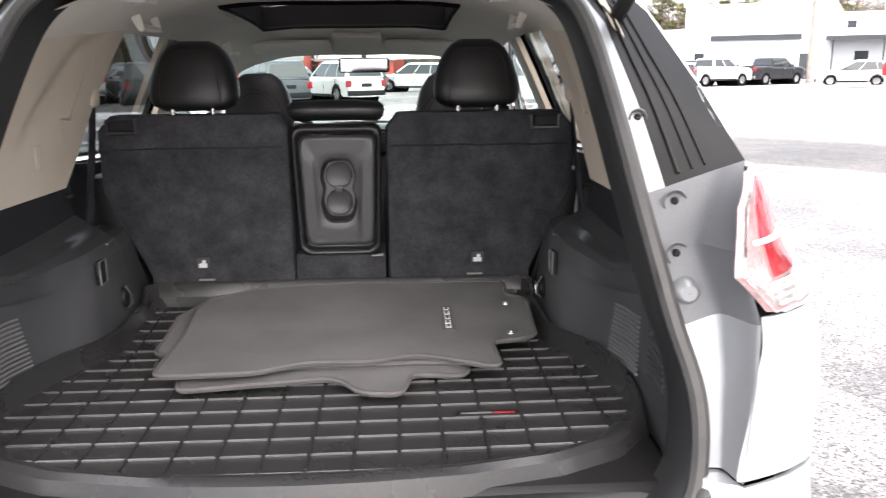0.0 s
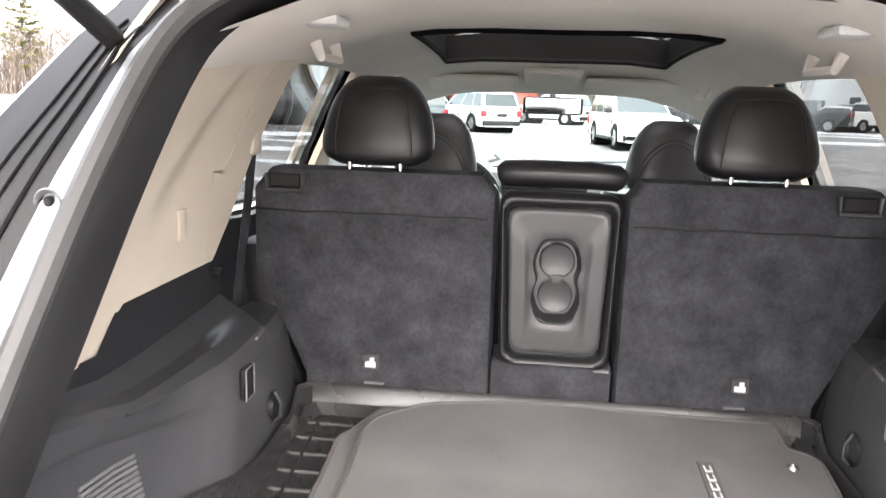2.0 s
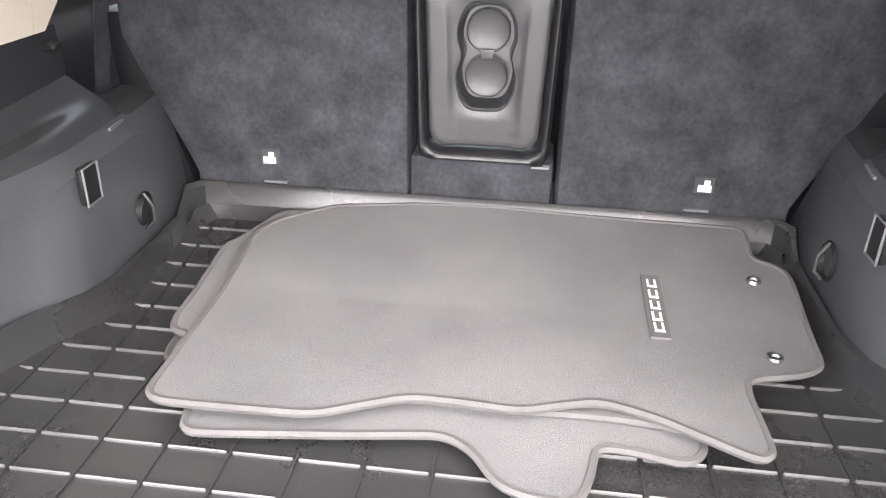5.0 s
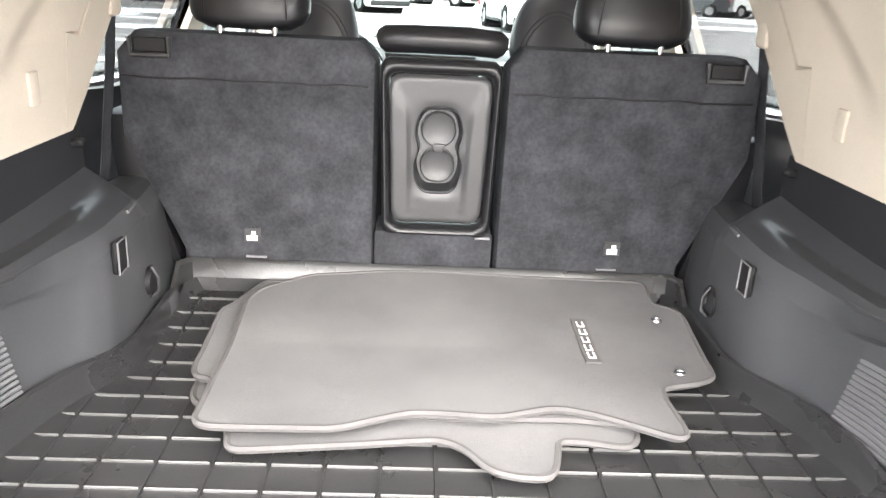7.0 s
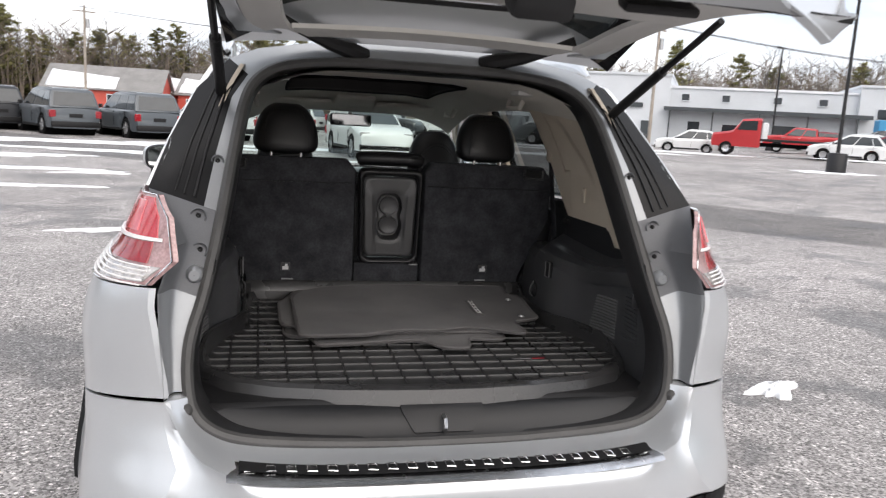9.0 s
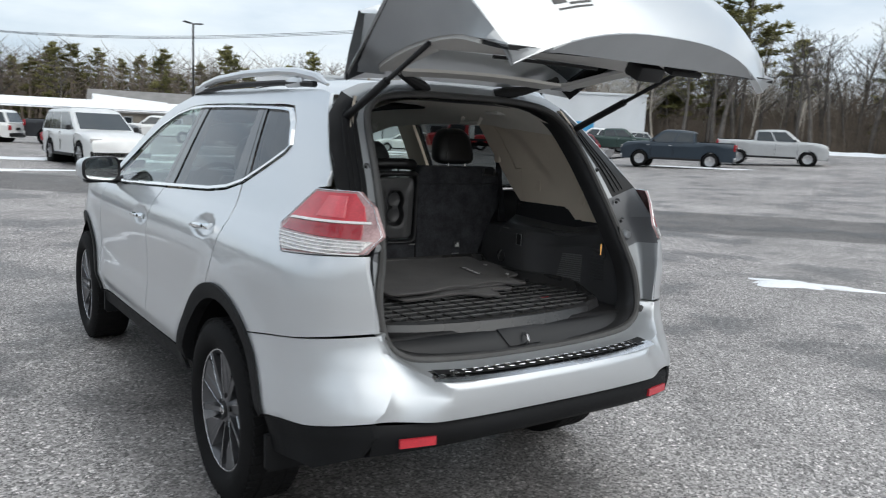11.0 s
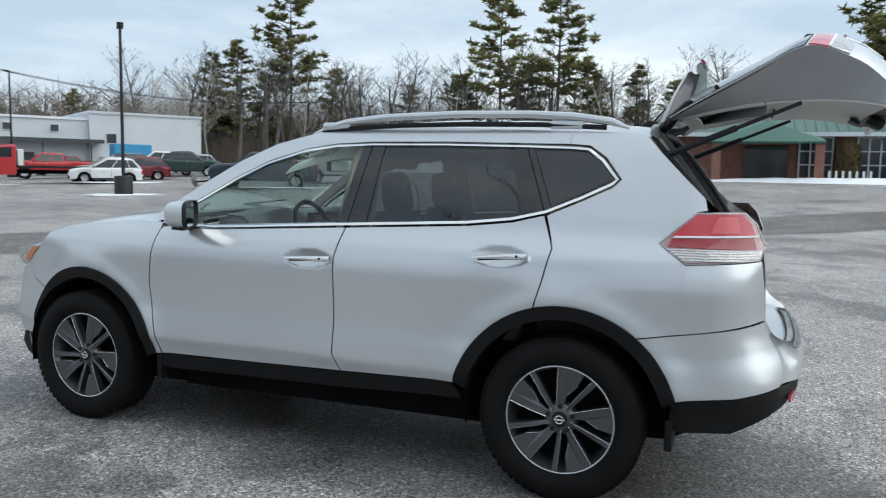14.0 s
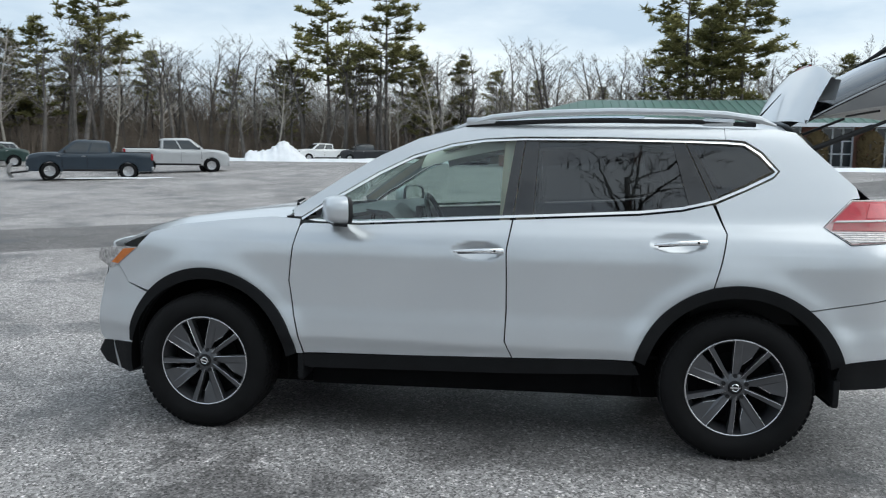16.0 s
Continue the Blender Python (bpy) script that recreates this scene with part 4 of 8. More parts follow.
def jamb_at(t, u):
    """A place on the return round the opening: t runs along it, u from the outer panel to the seal."""
    i = min(int(t), len(OUTER) - 2)
    k = t - i
    o = Vector(OUTER[i]).lerp(Vector(OUTER[i + 1]), k)
    rx, rz = (RING[i][n] + (RING[i + 1][n] - RING[i][n]) * k for n in (0, 1))
    q = o.lerp(Vector((rx, RING_Y(rz), rz)), u)
    step = min(max((t - 5.5) / 2.0, 0.0), 1.0)
    q.y = o.y + (RING_Y(rz) - o.y) * (u + (RETURN(u) - u) * step)
    return q


def jamb(t0, t1, u0=0.0, u1=1.0):
    """The return between the outer panels and the seal, for one stretch of the opening."""
    bm = bmesh.new()
    n = max(2, int((t1 - t0) * 4))
    us = [u for u in (0.0, 0.03, 0.06, 0.10, 0.15, 0.20, 0.25, 0.30, 0.36, 0.45, 0.55, 0.65, 0.75, 0.85, 0.94, 1.0) if u0 <= u <= u1]
    rows = []
    for i in range(n + 1):
        t = t0 + (t1 - t0) * i / n
        rows.append([(-q.x, q.y, q.z) for q in (jamb_at(t, u) for u in us)])
    sheet(bm, rows)
    bmesh.ops.recalc_face_normals(bm, faces=bm.faces[:])
    return bm


both("roof_jamb", jamb(0, 4), JAMB, car)
pillar_trims = both("pillar_trim", jamb(4, 7, 0.0, 0.75), PILLAR_BLACK, car, "black rear pillar trim")
both("pillar_jamb", jamb(4, 7, 0.75, 1.0), JAMB, car)
for u, r in ((0.34, 0.0022), (0.46, 0.0022), (0.60, 0.0035)):
    bm = bmesh.new()
    pts = [jamb_at(4.6 + 2.3 * i / 12, u) for i in range(13)]
    tube(bm, [(-q.x, q.y - 0.002, q.z) for q in pts], r, 6)
    both("pillar_rib", bm, PILLAR_BLACK, pillar_trims)
both("lamp_jamb", jamb(7, 9), JAMB_DARK, car, "grey tailgate jamb beside the lamp")
both("corner_jamb", jamb(9, 12), JAMB, car)
bm = bmesh.new()
shelf = [jamb_at(12, u) for u in (0.0, 0.06, 0.12, 0.2, 0.3, 0.45, 0.65, 0.85, 1.0)]
outer_l, inner_l = Vector((half_width(*BUMPER_END[0]), -0.803, 0.823)), Vector((0.602, -0.770, 0.823))
sheet(bm, [[(-q.x, q.y + 0.004, q.z - 0.004) for q in shelf], [(-q.x, q.y, 0.8225) for q in (outer_l.lerp(inner_l, u) for u in (0.0, 0.06, 0.12, 0.2, 0.3, 0.45, 0.65, 0.85, 1.0))]])
thicken(bm, 0.003)
both("corner_ledge", bm, PAINT, car)
ring3 = [(-x, RING_Y(z), z) for x, z in RING] + [(x, RING_Y(z), z) for x, z in RING[::-1][1:-1]]
smooth_ring = [Vector(p) for p in ring3]
for _ in range(2):
    nxt = []
    for i in range(len(smooth_ring)):
        a, b = smooth_ring[i], smooth_ring[(i + 1) % len(smooth_ring)]
        nxt += [a.lerp(b, 0.25), a.lerp(b, 0.75)]
    smooth_ring = nxt
bm = bmesh.new()
tube(bm, [p + Vector((0, -0.006, 0)) for p in smooth_ring], 0.014, 8, closed=True)
seal = part("tailgate_seal", bm, RUBBER, car, "black rubber tailgate seal")
bm = bmesh.new()
cx = Vector((0, -0.55, 1.15))
rows = []
for d, k in ((0.0, 0.0), (0.018, 0.012), (0.05, 0.02), (0.085, 0.022)):
    row = []
    for p in smooth_ring:
        toward = Vector((cx.x - p.x, 0, cx.z - p.z)).normalized()
        row.append(p + Vector((0, d, 0)) + toward * k)
    rows.append(row)
sheet(bm, rows, closed=True)
bmesh.ops.recalc_face_normals(bm, faces=bm.faces[:])
part("opening_trim", bm, OPENING, car, "charcoal plastic opening trim")
for s in (-1, 1):
    for t, u, r in ((7.25, 0.66, 0.016), (8.0, 0.62, 0.015), (6.2, 0.80, 0.012)):
        q = jamb_at(t, u)
        bm = bmesh.new()
        lathe(bm, [(-0.001, r * 1.3), (-0.003, r * 1.15), (-0.001, r), (0.006, r * 0.8), (0.008, 0.001)], "y", 18, (s * q.x, q.y, q.z))
        hollow = part("jamb_recess", bm, JAMB_DARK, car)
        bm = bmesh.new()
        lathe(bm, [(-0.004, 0.001), (-0.004, 0.004), (0.0, 0.0065), (0.008, 0.0065)], "y", 12, (s * q.x, q.y, q.z))
        part("jamb_bolt", bm, PLASTIC, hollow)
    q = jamb_at(8.55, 0.66)
    bm = bmesh.new()
    lathe(bm, [(-0.016, 0.001), (-0.016, 0.012), (-0.010, 0.018), (0.004, 0.021), (0.02, 0.022)], "y", 18, (s * q.x, q.y, q.z))
    part("overslam_stop", bm, JAMB, car, "pale overslam stop")
    bm = bmesh.new()
    lathe(bm, [(-0.010, 0.001), (-0.010, 0.008), (-0.004, 0.012), (0.012, 0.012)], "y", 16, (s * 0.552, -0.345, 1.496))
    part("strut_socket", bm, PLASTIC, car)

# ---------------------------------------------------------------- tailgate
HINGE = Vector((0, -0.30, 1.655))
OPEN = 63.0
gate = tagged(new("tailgate"), "raised silver tailgate with dark glass and a roof spoiler")
gate.parent = car
gate.matrix_basis = Matrix.Translation(HINGE) @ Matrix.Rotation(radians(-OPEN), 4, "X")
GATE_Y = hermite((0.78, 0.82, 0.88, 0.96, 1.06, 1.16, 1.24, 1.28, 1.40, 1.55, 1.62, 1.67), (-0.86, -0.895, -0.935, -0.968, -0.985, -0.982, -0.965, -0.935, -0.77, -0.555, -0.44, -0.30))
GATE_W = hermite((0.78, 0.82, 0.88, 0.96, 1.06, 1.16, 1.26, 1.36, 1.50, 1.62, 1.67), (0.54, 0.56, 0.590, 0.615, 0.634, 0.640, 0.642, 0.618, 0.575, 0.545, 0.52))


def gate_at(u, z, out=0.0):
    """A place on the closed tailgate's outer face, from the hinge; u runs across from -1 to 1."""
    w = GATE_W(z)
    bow = 0.13 * abs(u) ** 2.6
    return Vector((u * w, GATE_Y(z) + bow - out, z)) - HINGE


def gate_patch(u0, u1, z0, z1, out=0.0, nu=16, nz=10):
    bm = bmesh.new()
    sheet(bm, [[gate_at(u0 + (u1 - u0) * j / nu, z0 + (z1 - z0) * i / nz, out) for j in range(nu + 1)] for i in range(nz + 1)])
    bmesh.ops.recalc_face_normals(bm, faces=bm.faces[:])
    return bm


bm = gate_patch(-1, 1, 0.785, 1.262, 0, 28, 18)
thicken(bm, 0.02)
shell = part("outer_panel", bm, PAINT, gate, "silver lower tailgate panel")
part("rear_window", gate_patch(-0.97, 0.97, 1.268, 1.60, 0.0, 20, 10), PRIVACY, gate, "dark rear window")
bm = bmesh.new()
for s in (-1, 1):
    sheet(bm, [[gate_at(s * u, 1.262 + (1.62 - 1.262) * i / 10, -0.004) for u in (0.86, 0.93, 1.0)] for i in range(11)])
sheet(bm, [[gate_at(-1 + j / 10, z, -0.004) for j in range(21)] for z in (1.262, 1.285, 1.30)])
thicken(bm, 0.012)
part("window_frame", bm, GLOSS_BLACK, gate, "gloss black window frame")
# spoiler
bm = bmesh.new()
rows = []
for j in range(21):
    u = j / 10 - 1
    x = 0.555 * u
    tip = -0.655 + 0.10 * abs(u) ** 2.2
    rows.append([Vector(p) - HINGE for p in ((x, -0.305, 1.668 - 0.06 * abs(u) ** 3), (x, -0.42, 1.672 - 0.05 * abs(u) ** 3), (x, -0.55, 1.668 - 0.045 * abs(u) ** 3), (x, tip, 1.652 - 0.04 * abs(u) ** 3), (x, tip + 0.004, 1.640 - 0.04 * abs(u) ** 3), (x, -0.56, 1.625 - 0.05 * abs(u) ** 3), (x, -0.46, 1.600 - 0.05 * abs(u) ** 3))])
sheet(bm, rows)
bmesh.ops.recalc_face_normals(bm, faces=bm.faces[:])
spoiler = part("spoiler", bm, PAINT, gate, "silver roof spoiler")
bm = bmesh.new()
sheet(bm, [[Vector((0.13 * (j / 4 - 1), -0.662 + 0.10 * abs(0.13 * (j / 4 - 1) / 0.555) ** 2.2 + d, z)) - HINGE for j in range(9)] for d, z in ((0.0, 1.655), (-0.002, 1.648), (0.004, 1.630), (0.012, 1.624))])
thicken(bm, 0.01)
part("brake_lamp", bm, LAMP_DARK, spoiler, "red high-level brake lamp")
# lamps of the gate
for s in (-1, 1):
    bm = bmesh.new()
    sheet(bm, [[gate_at(s * (lo + (hi - lo) * j / 6), z, 0.006) for j in range(7)] for z, lo, hi in ((1.255, 0.70, 0.995), (1.23, 0.655, 0.998), (1.20, 0.625, 1.0), (1.185, 0.62, 1.0))])
    thicken(bm, 0.012)
    gl = part("gate_lamp", bm, LAMP_PINK, gate, "red and clear inner tail lamp")
    bm = bmesh.new()
    sheet(bm, [[gate_at(s * (lo + (hi - lo) * j / 6), z, 0.006) for j in range(7)] for z, lo, hi in ((1.181, 0.62, 1.0), (1.14, 0.66, 1.0), (1.10, 0.78, 0.99))])
    thicken(bm, 0.012)
    part("lens_clear", bm, LAMP_CLEAR, gl, "clear ribbed reversing lens")
    bm = bmesh.new()
    sheet(bm, [[gate_at(s * (0.62 + 0.38 * j / 6), z, 0.010) for j in range(7)] for z in (1.178, 1.188)])
    thicken(bm, 0.006)
    part("light_guide", bm, LAMP_WHITE, gl)
# plate recess, chrome bar, badge, lettering bars
bm = gate_patch(-0.44, 0.44, 0.985, 1.135, -0.028, 14, 5)
part("plate_recess", bm, PAINT, shell, "recess for the number plate, no plate fitted")
bm = bmesh.new()
edge = [gate_at(u, z, 0.002) for u, z in ([(-0.48 + 0.96 * i / 12, 1.145) for i in range(13)] + [(0.47, 1.06), (0.40, 0.972)] + [(0.4 - 0.8 * i / 10, 0.972) for i in range(1, 11)] + [(-0.47, 1.06)])]
tube(bm, edge, 0.006, 6, closed=True)
part("recess_edge", bm, PAINT, shell)
bm = bmesh.new()
tube(bm, [gate_at(-0.5 + i / 14, 1.150, 0.010 + 0.004 * math.sin(math.pi * i / 14)) for i in range(15)], [0.006] + [0.014] * 13 + [0.006], 8)
part("chrome_bar", bm, CHROME, gate, "chrome bar over the plate recess")
bm = bmesh.new()
sheet(bm, [[gate_at(-0.24 + 0.48 * j / 8, z, -0.020) for j in range(9)] for z in (1.10, 1.132)])
part("plate_lamps", bm, PLASTIC, gate, "black plate lamp housing")
bm = bmesh.new()
tube(bm, [gate_at(0.085 * math.cos(a), 1.205 + 0.045 * math.sin(a), 0.010) for a in np.linspace(0, 2 * math.pi, 25)[:-1]], 0.007, 6, closed=True)
tube(bm, [gate_at(-0.11 + 0.22 * i / 6, 1.205, 0.010) for i in range(7)], 0.008, 6)
part("badge", bm, CHROME, gate, "chrome ring and bar badge")
for k in range(5):
    bm = bmesh.new()
    sheet(bm, [[gate_at(u, z, 0.002) for u in (-0.80 + 0.065 * k, -0.80 + 0.065 * k + 0.045)] for z in (0.915, 0.945)])
    thicken(bm, 0.005)
    part("letter_bar", bm, CHROME, shell)
for u0, u1, z0, z1 in ((-0.70, -0.63, 0.868, 0.905), (-0.62, -0.50, 0.875, 0.895), (-0.62, -0.50, 0.862, 0.868), (-0.69, -0.50, 0.852, 0.857)):
    bm = bmesh.new()
    sheet(bm, [[gate_at(u, z, 0.001) for u in (u0, (u0 + u1) / 2, u1)] for z in (z0, z1)])
    part("sticker_bar", bm, GREY_PLASTIC, shell)
bm = bmesh.new()
tube(bm, [gate_at(0.05, 1.265, 0.02), gate_at(0.1, 1.29, 0.045), gate_at(0.30, 1.300, 0.02), gate_at(0.55, 1.315, 0.012)], [0.022, 0.018, 0.010, 0.007], 8)
part("rear_wiper", bm, PLASTIC, gate, "black rear wiper")
# inner lining
RING_W = hermite((0.72, 0.78, 0.83, 0.90, 0.96, 1.03, 1.12, 1.22, 1.36, 1.49, 1.55, 1.60), (0.50, 0.57, 0.595, 0.60, 0.592, 0.570, 0.552, 0.535, 0.515, 0.495, 0.468, 0.40))


def lining_at(u, z, out=0.0):
    """A place on the tailgate's inner face, which closes against the seal."""
    return Vector((u * RING_W(z), RING_Y(z) - 0.022 - out, z)) - HINGE


def lining_patch(u0, u1, z0, z1, nu=20, nz=10, out=0.0):
    bm = bmesh.new()
    sheet(bm, [[lining_at(u0 + (u1 - u0) * j / nu, z0 + (z1 - z0) * i / nz, out + 0.012 * math.sin(math.pi * j / nu)) for j in range(nu + 1)] for i in range(nz + 1)])
    thicken(bm, 0.012)
    return bm


lining = part("inner_lining", lining_patch(-1, 1, 0.878, 1.285), LINING_GREY, gate, "pale grey inner tailgate lining")
part("lower_band", lining_patch(-0.99, 0.99, 0.795, 0.874, 20, 3), PLASTIC, lining, "black lower band of the lining")
for s in (-1, 1):
    part("side_frame", lining_patch(s * 0.80, s * 1.0, 1.29, 1.57, 3, 8), LINING_GREY, lining)
part("top_frame", lining_patch(-0.79, 0.79, 1.53, 1.585, 16, 2), LINING_GREY, lining)
bm = bmesh.new()
tube(bm, [lining_at(-0.45 + 0.9 * i / 8, 1.245, 0.0) + Vector((0, 0.020, 0)) for i in range(9)], 0.006, 6)
part("lining_groove", bm, PLASTIC, lining)
bm = bmesh.new()
for s in (-1, 1):
    rows = []
    for i in range(25):
        z = 0.79 + (1.60 - 0.79) * i / 24
        a, b = gate_at(s, z), lining_at(s, max(z, 0.795))
        rows.append([a.lerp(b, k) for k in (0.0, 0.35, 0.7, 1.0)])
    sheet(bm, rows)
sheet(bm, [[gate_at(-1 + j / 10, 0.787).lerp(lining_at((-1 + j / 10) * 0.99, 0.795), k) for k in (0.0, 0.35, 0.7, 1.0)] for j in range(21)])
thicken(bm, 0.006)
part("gate_edge", bm, JAMB, gate, "silver painted tailgate flange")
bm = bmesh.new()
box(bm, lining_at(0.0, 0.835) + Vector((0, 0.028, 0)), (0.11, 0.05, 0.07), None, 0.014, 2)
part("latch", bm, PLASTIC, gate, "black tailgate latch")
bm = bmesh.new()
box(bm, lining_at(0.42, 0.90) + Vector((0, 0.022, 0.0)), (0.15, 0.02, 0.045), None, 0.008, 2)
part("grip_recess", bm, PLASTIC, lining, "black pull grip")
# hinges and gas struts
for s in (-1, 1):
    bm = bmesh.new()
    tube(bm, [(s * 0.17, -0.285, 1.632), (s * 0.21, -0.31, 1.642), (s * 0.28, -0.35, 1.655), (s * 0.35, -0.38, 1.680), (s * 0.41, -0.40, 1.705)], [0.024, 0.024, 0.017, 0.013, 0.017], 8)
    part("hinge", bm, PLASTIC, car, "black gooseneck hinge")
    on_gate = gate.matrix_basis @ (lining_at(s * 1.02, 1.16) + Vector((0, 0.020, 0)))
    foot = Vector((s * 0.552, -0.352, 1.500))
    mid = foot.lerp(on_gate, 0.55)
    bm = bmesh.new()
    rod(bm, foot, mid, 0.014, 0.014, 10)
    strut = part("gas_strut", bm, PLASTIC, car, "black gas strut")
    bm = bmesh.new()
    rod(bm, mid, on_gate, 0.0085, 0.0085, 8)
    part("strut_rod", bm, PLASTIC, strut)

# ---------------------------------------------------------------- cabin: seats
def seat_back(x0, x1, low0, low1, y=0.19, z0=0.86, z1=1.312, thick=0.11):
    """A folding seat back, carpeted behind, narrower at its foot."""
    bm = bmesh.new()
    rows = []
    for i in range(13):
        u = i / 12
        z = z0 + (z1 - z0) * u
        k = min(max((z - 0.90) / 0.22, 0.0), 1.0)
        a, b = low0 + (x0 - low0) * k, low1 + (x1 - low1) * k
        top = max(0.0, (z - (z1 - 0.035)) / 0.035)
        r = 0.03 * (1 - math.sqrt(max(0.0, 1 - top * top)))
        a, b = a + r, b - r
        e = 0.018
        yy = y + 0.5 * r
        rows.append([(a, yy + e, z), (a + 0.3 * e, yy + 0.3 * e, z), (a + e, yy, z), (a + (b - a) * 0.25, yy, z), (a + (b - a) * 0.5, yy, z), (a + (b - a) * 0.75, yy, z), (b - e, yy, z), (b - 0.3 * e, yy + 0.3 * e, z), (b, yy + e, z),
                     (b, y + thick - e, z), (b - e, y + thick, z), (a + e, y + thick, z), (a, y + thick - e, z)])
    vs = sheet(bm, rows, closed=True)
    bm.faces.new(vs[-1])
    bm.faces.new(vs[0][::-1])
    bmesh.ops.recalc_face_normals(bm, faces=bm.faces[:])
    return bm


seat_l = part("rear_seat_back", seat_back(-0.597, -0.119, -0.495, -0.119), CARPET, car, "charcoal carpeted seat back")
seat_r = part("rear_seat_back", seat_back(0.123, 0.608, 0.123, 0.500), CARPET, car, "charcoal carpeted seat back")
bm = bmesh.new()
box(bm, (-0.001, 0.25, 0.905), (0.236, 0.118, 0.095), None, 0.008, 2)
part("seat_bridge", bm, CARPET, seat_l)
for s, seat in ((-1, seat_l), (1, seat_r)):
    bm = bmesh.new()
    prism(bm, [(s * 0.50, 0.86), (s * 0.585, 1.16), (s * 0.63, 1.16), (s * 0.60, 0.86)], "y", 0.205, 0.30, 0.01)
    part("seat_flank", bm, LEATHER, seat)
    # release latch, tether label, tether slot
    bm = bmesh.new()
    c = (s * 0.530, 0.184, 1.288)
    tube(bm, [(c[0] - 0.036, c[1], c[2] + 0.016), (c[0] - 0.034, c[1], c[2] - 0.016), (c[0] + 0.034, c[1], c[2] - 0.016), (c[0] + 0.036, c[1], c[2] + 0.016)], 0.005, 6)
    part("latch_bezel", bm, GREY_PLASTIC, seat, "grey plastic latch bezel")
    bm = bmesh.new()
    box(bm, (c[0], c[1] + 0.004, c[2] + 0.002), (0.058, 0.006, 0.026), None, 0.002)
    part("latch_well", bm, PLASTIC, seat)
    bm = bmesh.new()
    box(bm, (s * 0.357, 0.188, 0.934), (0.033, 0.004, 0.029), None, 0.0015)
    tag = part("tether_tag", bm, GREY_PLASTIC, seat, "small grey tether tag with a pale mark")
    bm = bmesh.new()
    box(bm, (s * 0.357, 0.1845, 0.929), (0.021, 0.002, 0.011))
    box(bm, (s * 0.357 + 0.003, 0.1845, 0.938), (0.009, 0.002, 0.010))
    part("tag_mark", bm, TAG_WHITE, tag)
    bm = bmesh.new()
    tube(bm, [(s * (0.135 + 0.455 * k / 10), 0.1888, 1.231 + 0.0015 * math.sin(2.1 * k)) for k in range(11)], 0.0022, 5)
    part("fold_seam", bm, BAY_MATT, seat)
    bm = bmesh.new()
    box(bm, (s * 0.350, 0.190, 0.890), (0.040, 0.010, 0.004))
    part("tether_slot", bm, STEEL, seat)

# centre armrest with its cup holder, folded up
rest = tagged(new("centre_armrest"), "black leather folded armrest with a grey cup holder panel")
rest.parent = car


bm = bmesh.new()
out = round_off([(-0.104, 0.951), (0.107, 0.951), (0.113, 1.288), (-0.113, 1.288)], 0.024, 6)
inn = round_off([(-0.087, 0.972), (0.089, 0.972), (0.099, 1.262), (-0.099, 1.262)], 0.026, 6)
rows = []
for k, y in ((0.0, 0.21), (0.0, 0.184), (0.12, 0.174), (0.35, 0.167), (0.65, 0.168), (0.88, 0.176), (1.0, 0.186), (1.0, 0.20)):
    rows.append([(a[0] + (b[0] - a[0]) * k, y, a[1] + (b[1] - a[1]) * k) for a, b in zip(out, inn)])
sheet(bm, rows, closed=True)
bmesh.ops.recalc_face_normals(bm, faces=bm.faces[:])
part("leather_frame", bm, LEATHER, rest, "padded black leather frame", smooth=60)
shape = []
for a in np.linspace(0, 2 * math.pi, 49)[:-1]:
    c, s = math.cos(a), math.sin(a)
    z = 1.118 + 0.080 * s
    pinch = 0.047 - 0.010 * math.exp(-((z - 1.120) / 0.02) ** 2)
    shape.append((pinch * math.copysign(min(1, abs(c) ** 0.5), c), z))
bm = bmesh.new()


def to_rim(dx, dz, rim):
    """How far a ray from the middle of the panel goes to its rim."""
    best = 9.0
    for (x0, z0), (x1, z1) in zip(rim, rim[1:] + rim[:1]):
        ex, ez = x1 - x0, z1 - z0
        det = dx * -ez + dz * ex
        if abs(det) > 1e-12:
            bx, bz = x0, z0 - 1.118
            t, w = (bx * -ez + bz * ex) / det, (dx * bz - dz * bx) / det
            if t > 0 and -1e-6 <= w <= 1 + 1e-6:
                best = min(best, t)
    return best


def crease(x, z):
    """Two folds run down the panel and spread towards its top."""
    w = 0.054 + 0.030 * min(max((z - 1.185) / 0.06, 0.0), 1.0) ** 1.5 - 0.006 * (1.118 - z) / 0.14
    k = min(max((abs(x) - w) / 0.006, 0.0), 1.0)
    return 0.184 - 0.0045 * k * k * (3 - 2 * k)


rows = []
for u in (0.0, 0.06, 0.14, 0.22, 0.30, 0.37, 0.43, 0.48, 0.53, 0.58, 0.64, 0.72, 0.82, 0.92, 1.0):
    row = []
    for x, z in shape:
        dx, dz = x, z - 1.118
        k = to_rim(dx, dz, inn) * 0.985
        f = k + (1.05 - k) * u
        px, pz = dx * f, 1.118 + dz * f
        row.append((px, crease(px, pz) + (0.007 if u == 0.0 else 0.0015 if u == 0.06 else 0.0) + (0.003 * ((u - 0.8) / 0.2) if u > 0.8 else 0.0), pz))
    rows.append(row)
sheet(bm, rows, closed=True)
bmesh.ops.recalc_face_normals(bm, faces=bm.faces[:])
panel = part("cup_panel", bm, GREY_PLASTIC, rest, "smooth grey plastic panel", smooth=60)
bm = bmesh.new()
rows = [[(x * k, y, 1.118 + (z - 1.118) * k) for x, z in shape] for k, y in ((1.06, 0.1865), (1.03, 0.1835), (0.99, 0.186), (0.95, 0.205), (0.90, 0.222))]
vs = sheet(bm, rows, closed=True)
bm.faces.new(vs[-1])
bmesh.ops.recalc_face_normals(bm, faces=bm.faces[:])
